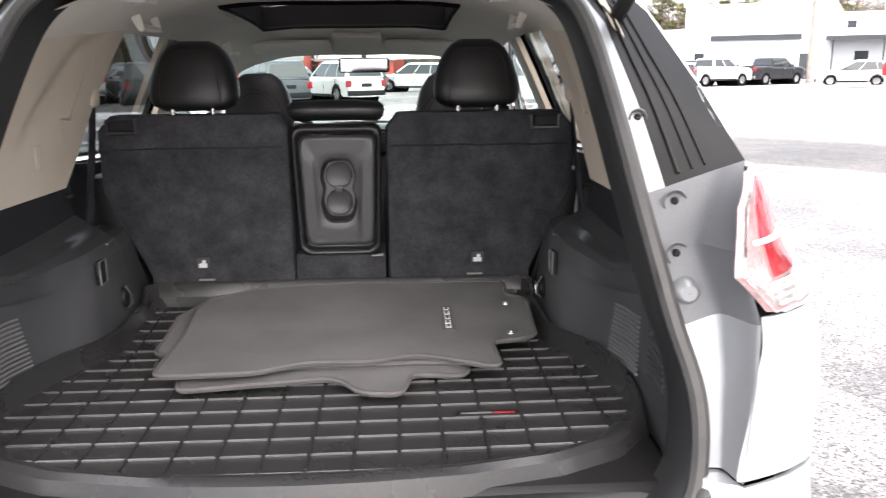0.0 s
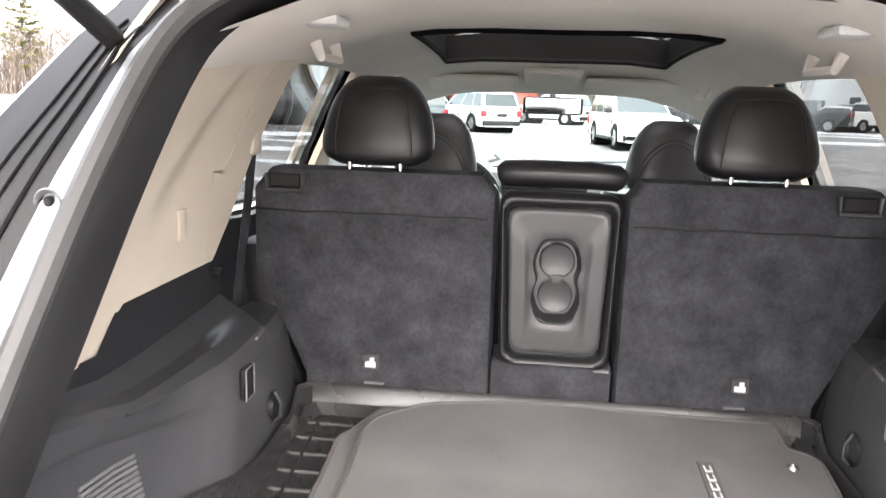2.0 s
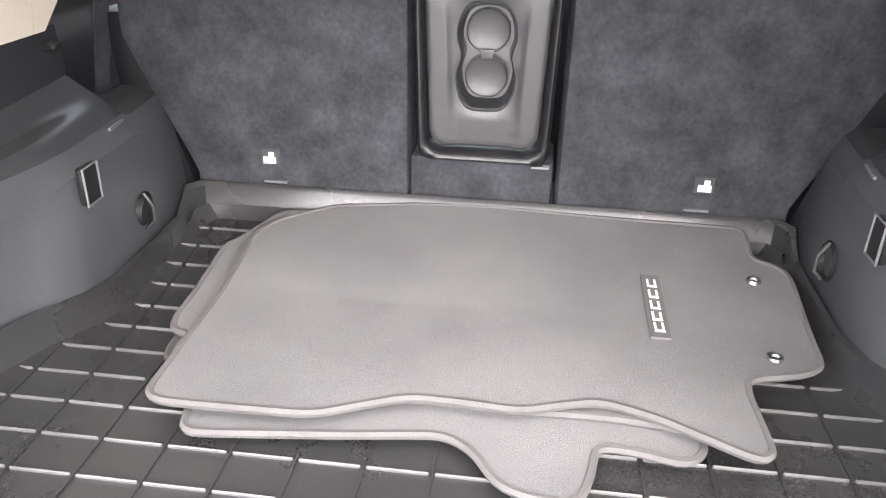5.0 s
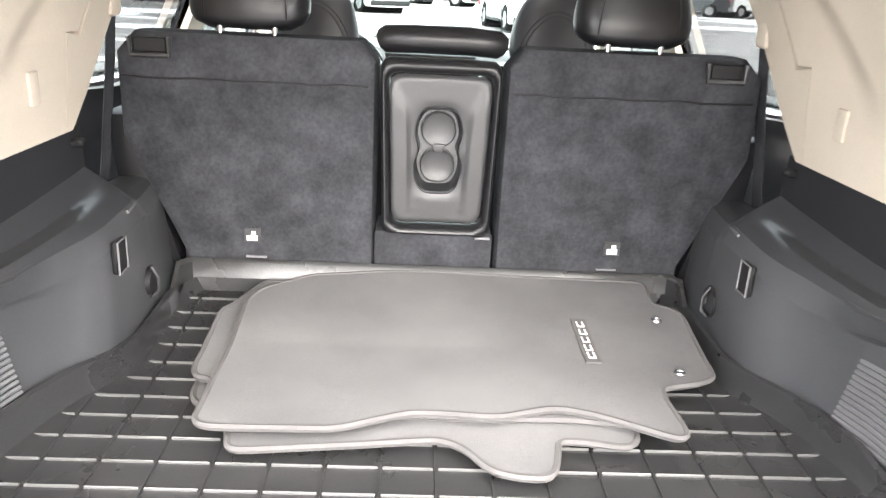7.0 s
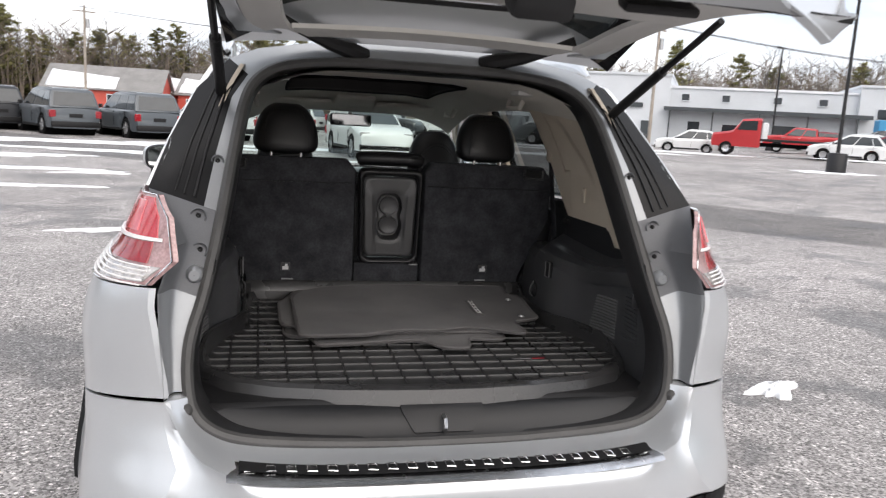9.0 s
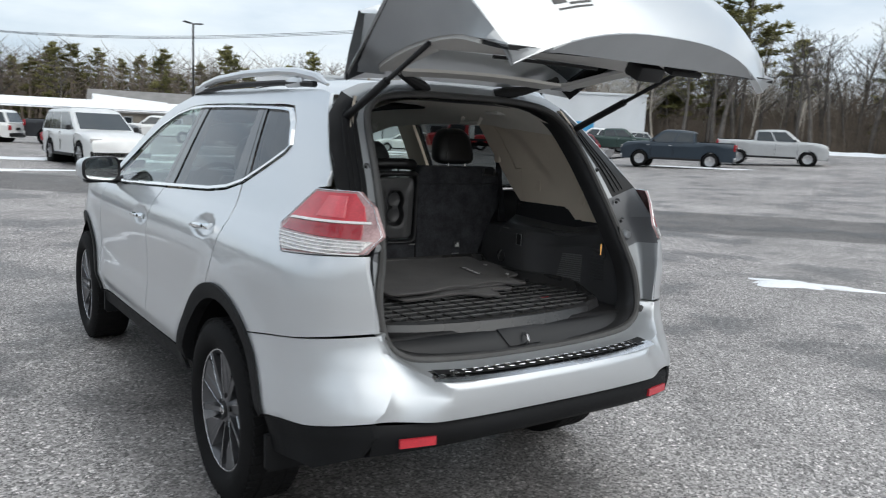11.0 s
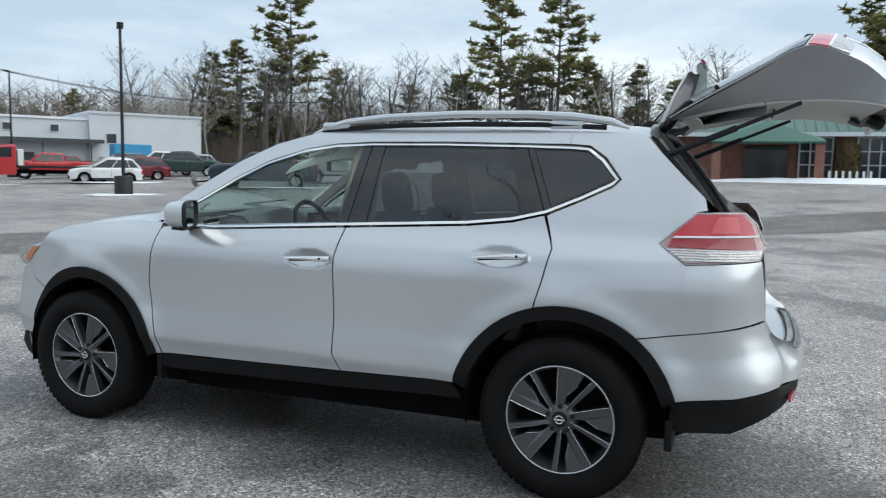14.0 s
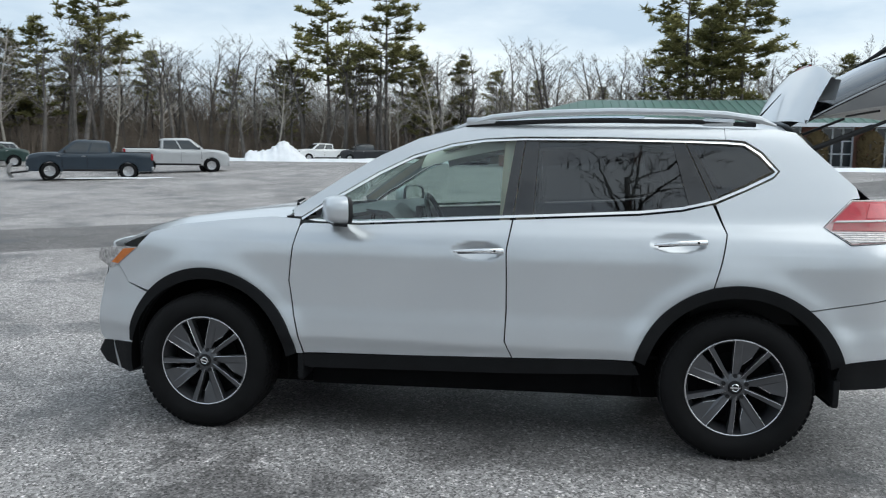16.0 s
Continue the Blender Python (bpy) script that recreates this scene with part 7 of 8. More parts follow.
# ---------------------------------------------------------------- other vehicles
KINDS = {
    # length, half width, wheel radius, wheel stations, ground clearance, lower body line (y, z), cabin outline (y, z): base rear, top rear, top front, base front; side panes along the cabin
    "suv": (5.0, 0.99, 0.39, (1.02, 3.98), 0.27, ((0.0, 0.78), (0.04, 1.02), (0.3, 1.14), (3.3, 1.13), (3.75, 1.12), (4.5, 1.06), (4.85, 0.98), (5.0, 0.80)), ((0.06, 1.08), (0.36, 1.74), (2.75, 1.76), (3.75, 1.10)), ((0.025, 0.26), (0.275, 0.585), (0.605, 0.965))),
    "crossover": (4.55, 0.92, 0.35, (0.88, 3.58), 0.24, ((0.0, 0.72), (0.05, 0.96), (0.4, 1.05), (3.0, 1.02), (3.5, 1.0), (4.2, 0.92), (4.45, 0.82), (4.55, 0.66)), ((0.10, 1.02), (0.62, 1.60), (2.25, 1.63), (3.40, 0.99)), ((0.04, 0.215), (0.23, 0.57), (0.59, 0.96))),
    "sedan": (4.80, 0.91, 0.33, (0.95, 3.75), 0.18, ((0.0, 0.70), (0.05, 0.92), (0.7, 1.0), (3.1, 0.95), (3.8, 0.92), (4.5, 0.82), (4.7, 0.74), (4.8, 0.60)), ((0.50, 0.98), (1.35, 1.40), (2.45, 1.43), (3.60, 0.94)), ((0.12, 0.30), (0.32, 0.60), (0.63, 0.93))),
    "pickup": (5.90, 1.02, 0.42, (1.22, 4.85), 0.40, ((0.0, 1.10), (0.03, 1.36), (1.85, 1.38), (2.0, 1.36), (4.2, 1.33), (4.6, 1.34), (5.5, 1.28), (5.80, 1.16), (5.90, 0.95)), ((1.97, 1.33), (2.06, 1.90), (3.72, 1.94), (4.50, 1.31)), ((0.05, 0.46), (0.50, 0.95))),
}


def vehicle(kind, mat, label, group="parked vehicles"):
    """A parked vehicle that faces +y, standing on its own origin."""
    length, hw, wr, stations, clear, line, cab, lights = KINDS[kind]
    root = thing("parked_pickup" if kind == "pickup" else "parked_car", label, "pickup" if kind == "pickup" else "car", group)
    off = length / 2
    top = hermite([p[0] for p in line], [p[1] for p in line])
    bm = bmesh.new()
    rows = []
    cuts = sorted({length * i / 24 for i in range(25)} | {q + (wr + 0.07) * math.cos(math.pi * j / 12) for q in stations for j in range(13)} | {0.04, 0.1, length - 0.1, length - 0.04})
    for y in cuts:
        e = min(y, length - y)
        w = hw * (1 - 0.10 * max(0.0, 1 - e / 0.55) ** 2)
        z1 = top(y)
        z0 = clear
        for s in stations:
            d = abs(y - s)
            if d < wr + 0.07:
                z0 = max(z0, wr * 0.92 + math.sqrt(max(0.0, (wr + 0.07) ** 2 - d * d)))
        z0 = min(z0, z1 - 0.12)
        rows.append([(-w * 0.80, y - off, z0), (-w * 0.965, y - off, z0 + 0.02), (-w * 0.985, y - off, z0 + (z1 - z0) * 0.30), (-w * 0.972, y - off, z0 + (z1 - z0) * 0.52), (-w, y - off, z0 + (z1 - z0) * 0.74), (-w * 0.975, y - off, z1 - 0.07), (-w * 0.91, y - off, z1 - 0.01), (-w * 0.5, y - off, z1 + 0.025), (0, y - off, z1 + 0.035),
                     (w * 0.5, y - off, z1 + 0.025), (w * 0.91, y - off, z1 - 0.01), (w * 0.975, y - off, z1 - 0.07), (w, y - off, z0 + (z1 - z0) * 0.74), (w * 0.972, y - off, z0 + (z1 - z0) * 0.52), (w * 0.985, y - off, z0 + (z1 - z0) * 0.30), (w * 0.965, y - off, z0 + 0.02), (w * 0.80, y - off, z0)])
    vs = sheet(bm, rows, closed=True)
    bm.faces.new(vs[0])
    bm.faces.new(vs[-1][::-1])
    bmesh.ops.recalc_face_normals(bm, faces=bm.faces[:])
    body = part("body", bm, mat, root)
    (b0, zb0), (t0, zt0), (t1, zt1), (b1, zb1) = cab
    bm = bmesh.new()
    def ends(u):
        return b0 + (t0 - b0) * u - off, b1 + (t1 - b1) * u - off, zb0 + (zt0 - zb0) * u, zb1 + (zt1 - zb1) * u, hw * (0.93 - 0.15 * u ** 1.3)

    def side_at(v, u, out=0.006):
        r0, r1, za, zf, k = ends(u)
        return (k + out, r0 + 0.05 + (r1 - r0 - 0.17) * v, za + (zf - za) * v)

    rows = []
    for u in (0.0, 0.3, 0.6, 0.85, 0.95, 1.0):
        r0, r1, za, zf, k = ends(u)
        if u == 1.0:
            k *= 0.93
            za, zf, r0, r1 = za + 0.03, zf + 0.03, r0 + 0.06, r1 - 0.10
        rows.append([(-k, r0 + 0.05, za), (-k, (r0 + r1) / 2, (za + zf) / 2 + 0.01 * u), (-k, r1 - 0.12, zf), (-k * 0.86, r1 + 0.02, zf), (0, r1 + 0.05, zf), (k * 0.86, r1 + 0.02, zf), (k, r1 - 0.12, zf), (k, (r0 + r1) / 2, (za + zf) / 2 + 0.01 * u), (k, r0 + 0.05, za), (k * 0.86, r0 - 0.01, za), (0, r0 - 0.02, za), (-k * 0.86, r0 - 0.01, za)])
    crown = rows[-1]
    cy = sum(q[1] for q in crown) / len(crown)
    for k, up in ((0.82, 0.028), (0.5, 0.045)):
        rows.append([(q[0] * k, cy + (q[1] - cy) * (0.5 + 0.5 * k), q[2] + up) for q in crown])
    vs = sheet(bm, rows, closed=True)
    bm.faces.new(vs[-1])
    bmesh.ops.recalc_face_normals(bm, faces=bm.faces[:])
    part("cabin", bm, mat, root, smooth=50)
    for s in (-1, 1):
        for v0, v1 in lights:
            bm = bmesh.new()
            sheet(bm, [[(s * q[0], q[1], q[2]) for q in (side_at(v0 + (v1 - v0) * j / 3, u) for j in range(4))] for u in (0.06, 0.30, 0.60, 0.90)])
            part("side_window", bm, CAR_GLASS, root)
    for at, out in ((0, -0.016), (1, 0.016)):
        bm = bmesh.new()
        rows = []
        for u in (0.10, 0.35, 0.62, 0.88):
            e = ends(u)
            y, z, k = e[at], e[2 + at], e[4]
            bow = (0.05, 0.02) if at else (-0.02, -0.01)
            rows.append([(-k * 0.88, y + bow[1] + out, z), (-k * 0.4, y + (bow[0] + bow[1]) / 2 + out, z), (0, y + bow[0] + out, z), (k * 0.4, y + (bow[0] + bow[1]) / 2 + out, z), (k * 0.88, y + bow[1] + out, z)])
        sheet(bm, rows)
        part("windscreen" if at else "rear_window", bm, CAR_GLASS, root)
    if kind == "suv":
        for s in (-1, 1):
            bm = bmesh.new()
            rod(bm, (s * hw * 0.68, t0 + 0.2 - off, zt0 + 0.06), (s * hw * 0.68, t1 - 0.3 - off, zt1 + 0.06), 0.02, 0.02, 6)
            part("roof_rail", bm, STEEL, root)
    for st in stations:
        bm = bmesh.new()
        lathe(bm, [(-hw * 0.96, wr + 0.065), (hw * 0.96, wr + 0.065)], "x", 24, (0, st - off, wr * 0.92))
        part("wheel_well", bm, SHADOW, root)
    for s in (-1, 1):
        for u in (lights[0][1] + 0.01, lights[1][1] + 0.01, 0.99)[:len(lights)]:
            yy = b0 + 0.05 + (b1 - b0 - 0.17) * u
            bm = bmesh.new()
            box(bm, (s * hw * 0.985, yy - off, (clear + top(yy)) / 2 + 0.06), (0.02, 0.014, (top(yy) - clear) * 0.66))
            part("door_gap", bm, SHADOW, root)
            bm = bmesh.new()
            box(bm, (s * (hw + 0.005), yy + 0.16 - off, top(yy) - 0.17), (0.03, 0.17, 0.03), None, 0.01)
            part("door_handle", bm, STEEL if kind == "pickup" else mat, root)
        bm = bmesh.new()
        box(bm, (s * (hw + 0.07), b1 - 0.35 - off, zb1 + 0.10), (0.16, 0.08, 0.15), None, 0.03)
        part("door_mirror", bm, PLASTIC, root)
        bm = bmesh.new()
        box(bm, (s * (hw - 0.015), 0, clear + 0.07), (0.05, stations[1] - stations[0] - 2 * wr - 0.2, 0.10), None, 0.02)
        part("sill_trim", bm, PLASTIC, root)
        bm = bmesh.new()
        box(bm, (s * hw * 0.86, -off + 0.05, top(0.05) - 0.20), (hw * 0.24, 0.12, 0.28 if kind != "pickup" else 0.34), None, 0.02)
        part("tail_lamp", bm, LAMP_DARK, root)
        bm = bmesh.new()
        box(bm, (s * hw * 0.74, off - 0.08, top(length - 0.1) - 0.12), (hw * 0.36, 0.08, 0.15), None, 0.02)
        part("headlamp", bm, LAMP_CLEAR, root)
    for y, h in ((-off + 0.02, clear + 0.16), (off - 0.06, clear + 0.14)):
        bm = bmesh.new()
        box(bm, (0, y, h), (hw * 1.86, 0.12, 0.22), None, 0.04, 2)
        part("bumper", bm, PLASTIC if kind != "pickup" else STEEL, root)
    bm = bmesh.new()
    box(bm, (0, -off - 0.012, top(0.05) - 0.26), (0.50, 0.03, 0.14), None, 0.006)
    part("plate_recess", bm, PLASTIC, root)
    bm = bmesh.new()
    box(bm, (0, off - 0.06, top(length - 0.1) - 0.28), (hw * 1.1, 0.06, 0.22), None, 0.02)
    part("grille", bm, PLASTIC, root)
    bm = bmesh.new()
    box(bm, (0, 0, clear + 0.10), (hw * 1.7, length * 0.94, 0.14))
    part("underbody", bm, SHADOW, root)
    if kind == "pickup":
        bm = bmesh.new()
        box(bm, (0, -off + 0.98, 1.395), (hw * 1.62, 1.74, 0.03))
        part("load_bed", bm, SHADOW, root)
    bm = bmesh.new()
    lathe(bm, [(-0.11, wr * 0.62), (-0.12, wr * 0.80), (-0.10, wr * 0.97), (-0.07, wr), (0.10, wr), (0.12, wr * 0.6)], "x", 24)
    tyre = bpy.data.meshes.new("tyre")
    bm.to_mesh(tyre)
    bm.free()
    tyre.materials.append(TYRE)
    tyre.shade_smooth()
    bm = bmesh.new()
    lathe(bm, [(-0.095, wr * 0.64), (-0.085, wr * 0.50), (-0.07, wr * 0.18), (-0.085, wr * 0.12), (-0.085, 0.005)], "x", 20)
    for q in range(5):
        rod(bm, (-0.092, 0.08 * math.cos(q * 1.2566), 0.08 * math.sin(q * 1.2566)), (-0.098, wr * 0.62 * math.cos(q * 1.2566), wr * 0.62 * math.sin(q * 1.2566)), 0.03, 0.035, 5)
    rim = bpy.data.meshes.new("rim")
    bm.to_mesh(rim)
    bm.free()
    rim.materials.append(STEEL)
    for s in (-1, 1):
        for st in stations:
            w = part("wheel", None, None, root, data=tyre)
            w.matrix_basis = pose(s * (hw - 0.14), st - off, wr, 0, 0, 0 if s < 0 else 180)
            part("rim", None, None, w, data=rim)
    return root


def stand(x, y, turn):
    return pose(x, y, ground_z(x, y), 0, 0, turn)


PLACES = {
    ("suv", "slate", "slate grey SUV parked in a row on the lot"): [(-8.6, 32.6, 30), (-5.5, 32.4, 30)],
    ("suv", "white", "white full-size SUV parked on the lot"): [(-2.6, 34.5, 32), (3.3, 25.2, 188), (1.2, 48.5, 60)],
    ("suv", "black", "black SUV parked in a row on the lot"): [(-3.2, 47.0, 62), (-12.0, 35.0, 32), (22.0, 57.5, 60), (49.0, 51.5, 60)],
    ("pickup", "white", "white pickup parked on the lot"): [(-15.2, 36.0, 32), (22.6, 54.0, -65), (46.8, 44.5, 40), (76.5, 26.0, 40), (14.5, 60.0, 70)],
    ("pickup", "black", "black pickup parked on the lot"): [(17.6, 52.4, 62), (28.2, 57.0, -62), (6.6, 46.0, -120), (79.0, 22.0, 30)],
    ("pickup", "navy", "navy pickup with a plough mount parked on the lot"): [(32.6, 24.8, 33)],
    ("pickup", "silver", "silver pickup parked on the lot"): [(39.0, 23.4, -147), (-18.5, 38.0, 32)],
    ("pickup", "red", "red pickup parked before the white building"): [(41.0, 50.5, 54)],
    ("crossover", "white", "white crossover parked on the lot"): [(30.2, 49.3, 59), (35.6, 39.4, 46), (20.3, 56.0, 62), (-7.5, 49.0, 70)],
    ("crossover", "maroon", "maroon crossover parked behind the other cars"): [(39.8, 40.8, 46), (46.5, 56.0, 54)],
    ("crossover", "silver", "silver crossover parked behind the flatbed"): [(40.4, 44.4, 54), (52.0, 46.0, 40)],
    ("sedan", "silver", "silver sedan parked across the lot"): [(57.0, 7.6, 80)],
    ("pickup", "green", "dark green work pickup parked on the lot"): [(45.3, 41.3, -140)],
}
HUES = {"slate": CAR_GREY, "white": CAR_WHITE, "black": CAR_BLACK, "navy": CAR_BLUE, "silver": CAR_SILVER, "red": CAR_RED, "maroon": CAR_MAROON, "green": CAR_GREEN}
for (kind, hue, label), spots in PLACES.items():
    base = vehicle(kind, HUES[hue], label)
    base.matrix_basis = stand(*spots[0])
    for spot in spots[1:]:
        copy_thing(base, stand(*spot))

# red rollback truck
truck = thing("rollback_truck", "red rollback truck with a long black flatbed", "truck")
truck.matrix_basis = stand(33.6, 43.4, 54)
bm = bmesh.new()
rows = []
for y, hw, z0, z1 in ((4.3, 0.85, 0.7, 1.25), (4.2, 0.95, 0.6, 1.45), (3.2, 1.0, 0.6, 1.62), (2.95, 1.05, 0.6, 1.70), (2.4, 1.05, 0.6, 2.45), (1.3, 1.05, 0.6, 2.55), (1.2, 1.0, 0.65, 2.5)):
    rows.append([(-hw, y, z0), (-hw, y, z1 - 0.15), (-hw * 0.8, y, z1), (hw * 0.8, y, z1), (hw, y, z1 - 0.15), (hw, y, z0)])
vs = sheet(bm, rows, closed=True)
bm.faces.new(vs[0])
bm.faces.new(vs[-1])
bmesh.ops.recalc_face_normals(bm, faces=bm.faces[:])
part("cab", bm, CAR_RED, truck)
for s in (-1, 1):
    bm = bmesh.new()
    prism(bm, [(2.72, 1.72), (2.42, 2.30), (1.45, 2.36), (1.45, 1.72)], "x", s * 1.04, s * 1.06)
    part("cab_window", bm, CAR_GLASS, truck)
bm = bmesh.new()
box(bm, (0, -1.6, 1.12), (2.3, 5.6, 0.16), None, 0.02)
part("flatbed", bm, PLASTIC, truck, "long black flatbed")
bm = bmesh.new()
box(bm, (0, 0.95, 1.65), (2.1, 0.35, 1.2), None, 0.05)
part("headboard", bm, CAR_WHITE, truck)
bm = bmesh.new()
box(bm, (0, 0.0, 0.80), (0.9, 7.6, 0.25))
part("chassis", bm, SHADOW, truck)
for s in (-1, 1):
    for y in (3.3, -2.6, -3.7):
        bm = bmesh.new()
        lathe(bm, [(-0.13, 0.2), (-0.14, 0.36), (-0.11, 0.46), (0.11, 0.46), (0.14, 0.3)], "x", 20, (s * 0.92, y, 0.46))
        part("tyre", bm, TYRE, truck)
        bm = bmesh.new()
        lathe(bm, [(-0.145, 0.26), (-0.12, 0.22), (-0.13, 0.01)] if s < 0 else [(0.145, 0.26), (0.12, 0.22), (0.13, 0.01)], "x", 16, (s * 0.92, y, 0.46))
        part("rim", bm, ALLOY_CUT, truck)

# plough on the navy pickup's nose
plough = thing("snow_plough", "yellow-grey snow plough blade before the navy pickup", "plough")
plough.matrix_basis = stand(32.6, 24.8, 33) @ pose(0, 3.55, 0.05)
bm = bmesh.new()
sheet(bm, [[(x, 0.10 + 0.16 * math.sin(3.1 * u), 0.75 * u) for x in (-1.1, 0, 1.1)] for u in (0, 0.25, 0.5, 0.75, 1.0)])
thicken(bm, 0.03)
part("blade", bm, STEEL, plough)
for s in (-1, 1):
    bm = bmesh.new()
    rod(bm, (s * 0.4, -0.65, 0.35), (s * 0.4, 0.12, 0.25), 0.05, 0.05, 6)
    part("push_arm", bm, PLASTIC, plough)

# ---------------------------------------------------------------- lamp posts, poles and cables
def lamp_post(x, y, h, label, turn=0.0):
    t = thing("lamp_post", label, "lamp post", "lot lamps")
    t.matrix_basis = pose(x, y, ground_z(x, y), 0, 0, turn)
    bm = bmesh.new()
    lathe(bm, [(-0.1, 0.42), (0.86, 0.42), (0.90, 0.40), (0.92, 0.10)], "z", 24)
    base = part("footing", bm, POST_BLACK, t, "black round concrete footing")
    bm = bmesh.new()
    box(bm, (0.20, -0.40, 0.55), (0.30, 0.08, 0.26), None, 0.02)
    part("notice", bm, TAG_WHITE, base)
    bm = bmesh.new()
    rod(bm, (0, 0, 0.9), (0, 0, h), 0.085, 0.065, 10)
    part("pole", bm, POST_BLACK, t)
    for s in (-1, 1):
        bm = bmesh.new()
        box(bm, (s * 0.48, 0, h + 0.02), (0.62, 0.30, 0.09), Matrix.Rotation(radians(-6 * s), 4, "Y"), 0.03, 2)
        rod(bm, (0, 0, h - 0.04), (s * 0.25, 0, h), 0.04, 0.04, 6)
        part("lamp_head", bm, POST_BLACK, t)
    return t


lamp_post(24.8, 27.4, 7.9, "tall black double-headed lamp post on a round footing", 45)
lamp_post(15.4, 54.5, 8.6, "tall black double-headed lamp post among the parked cars", 20)
lamp_post(42.5, 56.5, 8.6, "tall black double-headed lamp post before the white building", 35)


def utility_pole(x, y, h):
    t = thing("utility_pole", "weathered wooden utility pole with a crossarm", "utility pole", "utility poles")
    t.matrix_basis = pose(x, y, ground_z(x, y) - 0.2, 0, 0, 25)
    bm = bmesh.new()
    rod(bm, (0, 0, 0), (0, 0, h), 0.16, 0.11, 10)
    part("pole", bm, WOOD_POLE, t)
    bm = bmesh.new()
    box(bm, (0, 0.12, h - 0.6), (2.2, 0.10, 0.12))
    part("crossarm", bm, WOOD_POLE, t)
    bm = bmesh.new()
    rod(bm, (0.30, -0.1, h - 2.2), (0.30, -0.1, h - 1.3), 0.20, 0.20, 12)
    part("transformer", bm, STEEL, t)
    return t


POLES = [(32.0, 58.5, 10.6), (-18.0, 86.0, 11.0), (78.0, 45.0, 10.0), (104.0, 30.0, 10.5)]
for p in POLES:
    utility_pole(*p)
cables = thing("power_lines", "thin dark overhead power lines between the poles", "cable")
for a, b in ((POLES[0], POLES[1]), (POLES[0], POLES[2]), (POLES[2], POLES[3])):
    for d in (-0.9, 0.0, 0.9):
        bm = bmesh.new()
        pts = []
        for i in range(13):
            u = i / 12
            pts.append((a[0] + (b[0] - a[0]) * u + d * 0.6, a[1] + (b[1] - a[1]) * u + d * 0.6, a[2] + (b[2] - a[2]) * u - 0.4 - 2.0 * math.sin(math.pi * u) + ground_z(a[0], a[1])))
        tube(bm, pts, 0.022, 4)
        part("cable", bm, POST_BLACK, cables)

# ---------------------------------------------------------------- buildings
shop = thing("dealership_building", "long low white showroom and workshop with dark canopy and small windows", "building")
shop.matrix_basis = pose(23.0, 78.5, 0.2, 0, 0, -31.5)


def wall_box(bm, x0, x1, y0, y1, z0, z1):
    box(bm, ((x0 + x1) / 2, (y0 + y1) / 2, (z0 + z1) / 2), (x1 - x0, y1 - y0, z1 - z0))


for x0, x1, y1, h in ((0, 6, 14, 4.5), (6, 19, 20, 6.7), (19, 36, 18, 5.6), (36, 47, 22, 6.3)):
    bm = bmesh.new()
    wall_box(bm, x0, x1, 0.0 if x0 != 19 else 0.6, y1, -1.5, h)
    w = part("wall", bm, WALL_WHITE, shop)
    bm = bmesh.new()
    wall_box(bm, x0 - 0.12, x1 + 0.12, (0.0 if x0 != 19 else 0.6) - 0.15, y1 + 0.1, h, h + 0.22)
    part("roof", bm, WALL_WHITE if x0 != 19 else SNOW, shop)
bm = bmesh.new()
prism(bm, [(-1.6, 3.35), (0.6, 3.45), (0.6, 3.78), (-1.6, 3.70)], "x", 18.6, 37.0)
part("canopy", bm, WALL_GREY, shop, "dark sloping canopy")
for x in (19.2, 23.2, 27.4, 31.6, 35.8):
    bm = bmesh.new()
    wall_box(bm, x - 0.06, x + 0.06, -1.55, -1.43, -1.5, 3.4)
    part("canopy_post", bm, WALL_GREY, shop)
for x, z, w, h, mt in ((20.5, 4.75, 0.7, 0.6, WINDOW_DARK), (24.3, 4.75, 0.7, 0.6, WINDOW_DARK), (29.0, 4.75, 0.7, 0.6, WINDOW_DARK), (33.0, 4.75, 0.7, 0.6, WINDOW_DARK), (21.5, 1.3, 1.1, 2.2, WINDOW_DARK), (25.5, 1.5, 2.6, 1.5, WINDOW_DARK), (30.0, 1.2, 2.4, 2.4, WALL_GREY),
                     (1.2, 1.3, 0.9, 1.8, WINDOW_DARK), (3.6, 1.2, 2.8, 1.7, WINDOW_DARK), (7.5, 1.3, 0.9, 2.2, WINDOW_DARK), (13.5, 1.0, 1.2, 1.2, WALL_GREY), (17.0, 1.1, 1.1, 2.3, WALL_GREY), (38.0, 3.9, 0.9, 0.9, WINDOW_DARK), (37.4, 1.0, 1.0, 2.1, WALL_GREY)):
    front = 0.6 if 19 < x < 36 else 0.0
    bm = bmesh.new()
    wall_box(bm, x - w / 2 - 0.08, x + w / 2 + 0.08, front - 0.10, front + 0.02, z - h / 2 - 0.08, z + h / 2 + 0.08)
    f = part("window", bm, WALL_WHITE, shop)
    bm = bmesh.new()
    wall_box(bm, x - w / 2, x + w / 2, front - 0.12, front - 0.08, z - h / 2, z + h / 2)
    part("pane", bm, mt, f)
bm = bmesh.new()
wall_box(bm, 8.5, 16.5, -0.22, 0.0, 3.55, 4.0)
sign = part("sign_band", bm, WALL_GREY, shop, "dark band with plain sign bars")
for k in range(3):
    bm = bmesh.new()
    wall_box(bm, 9.6 + 2.2 * k, 11.0 + 2.2 * k, -0.30, -0.2, 4.0, 4.35)
    part("sign_bar", bm, WALL_WHITE, sign)
bm = bmesh.new()
wall_box(bm, 40.0, 44.0, -0.10, 0.0, -0.5, 3.3)
door = part("garage_door", bm, WALL_WHITE, shop, "white sectional workshop door")
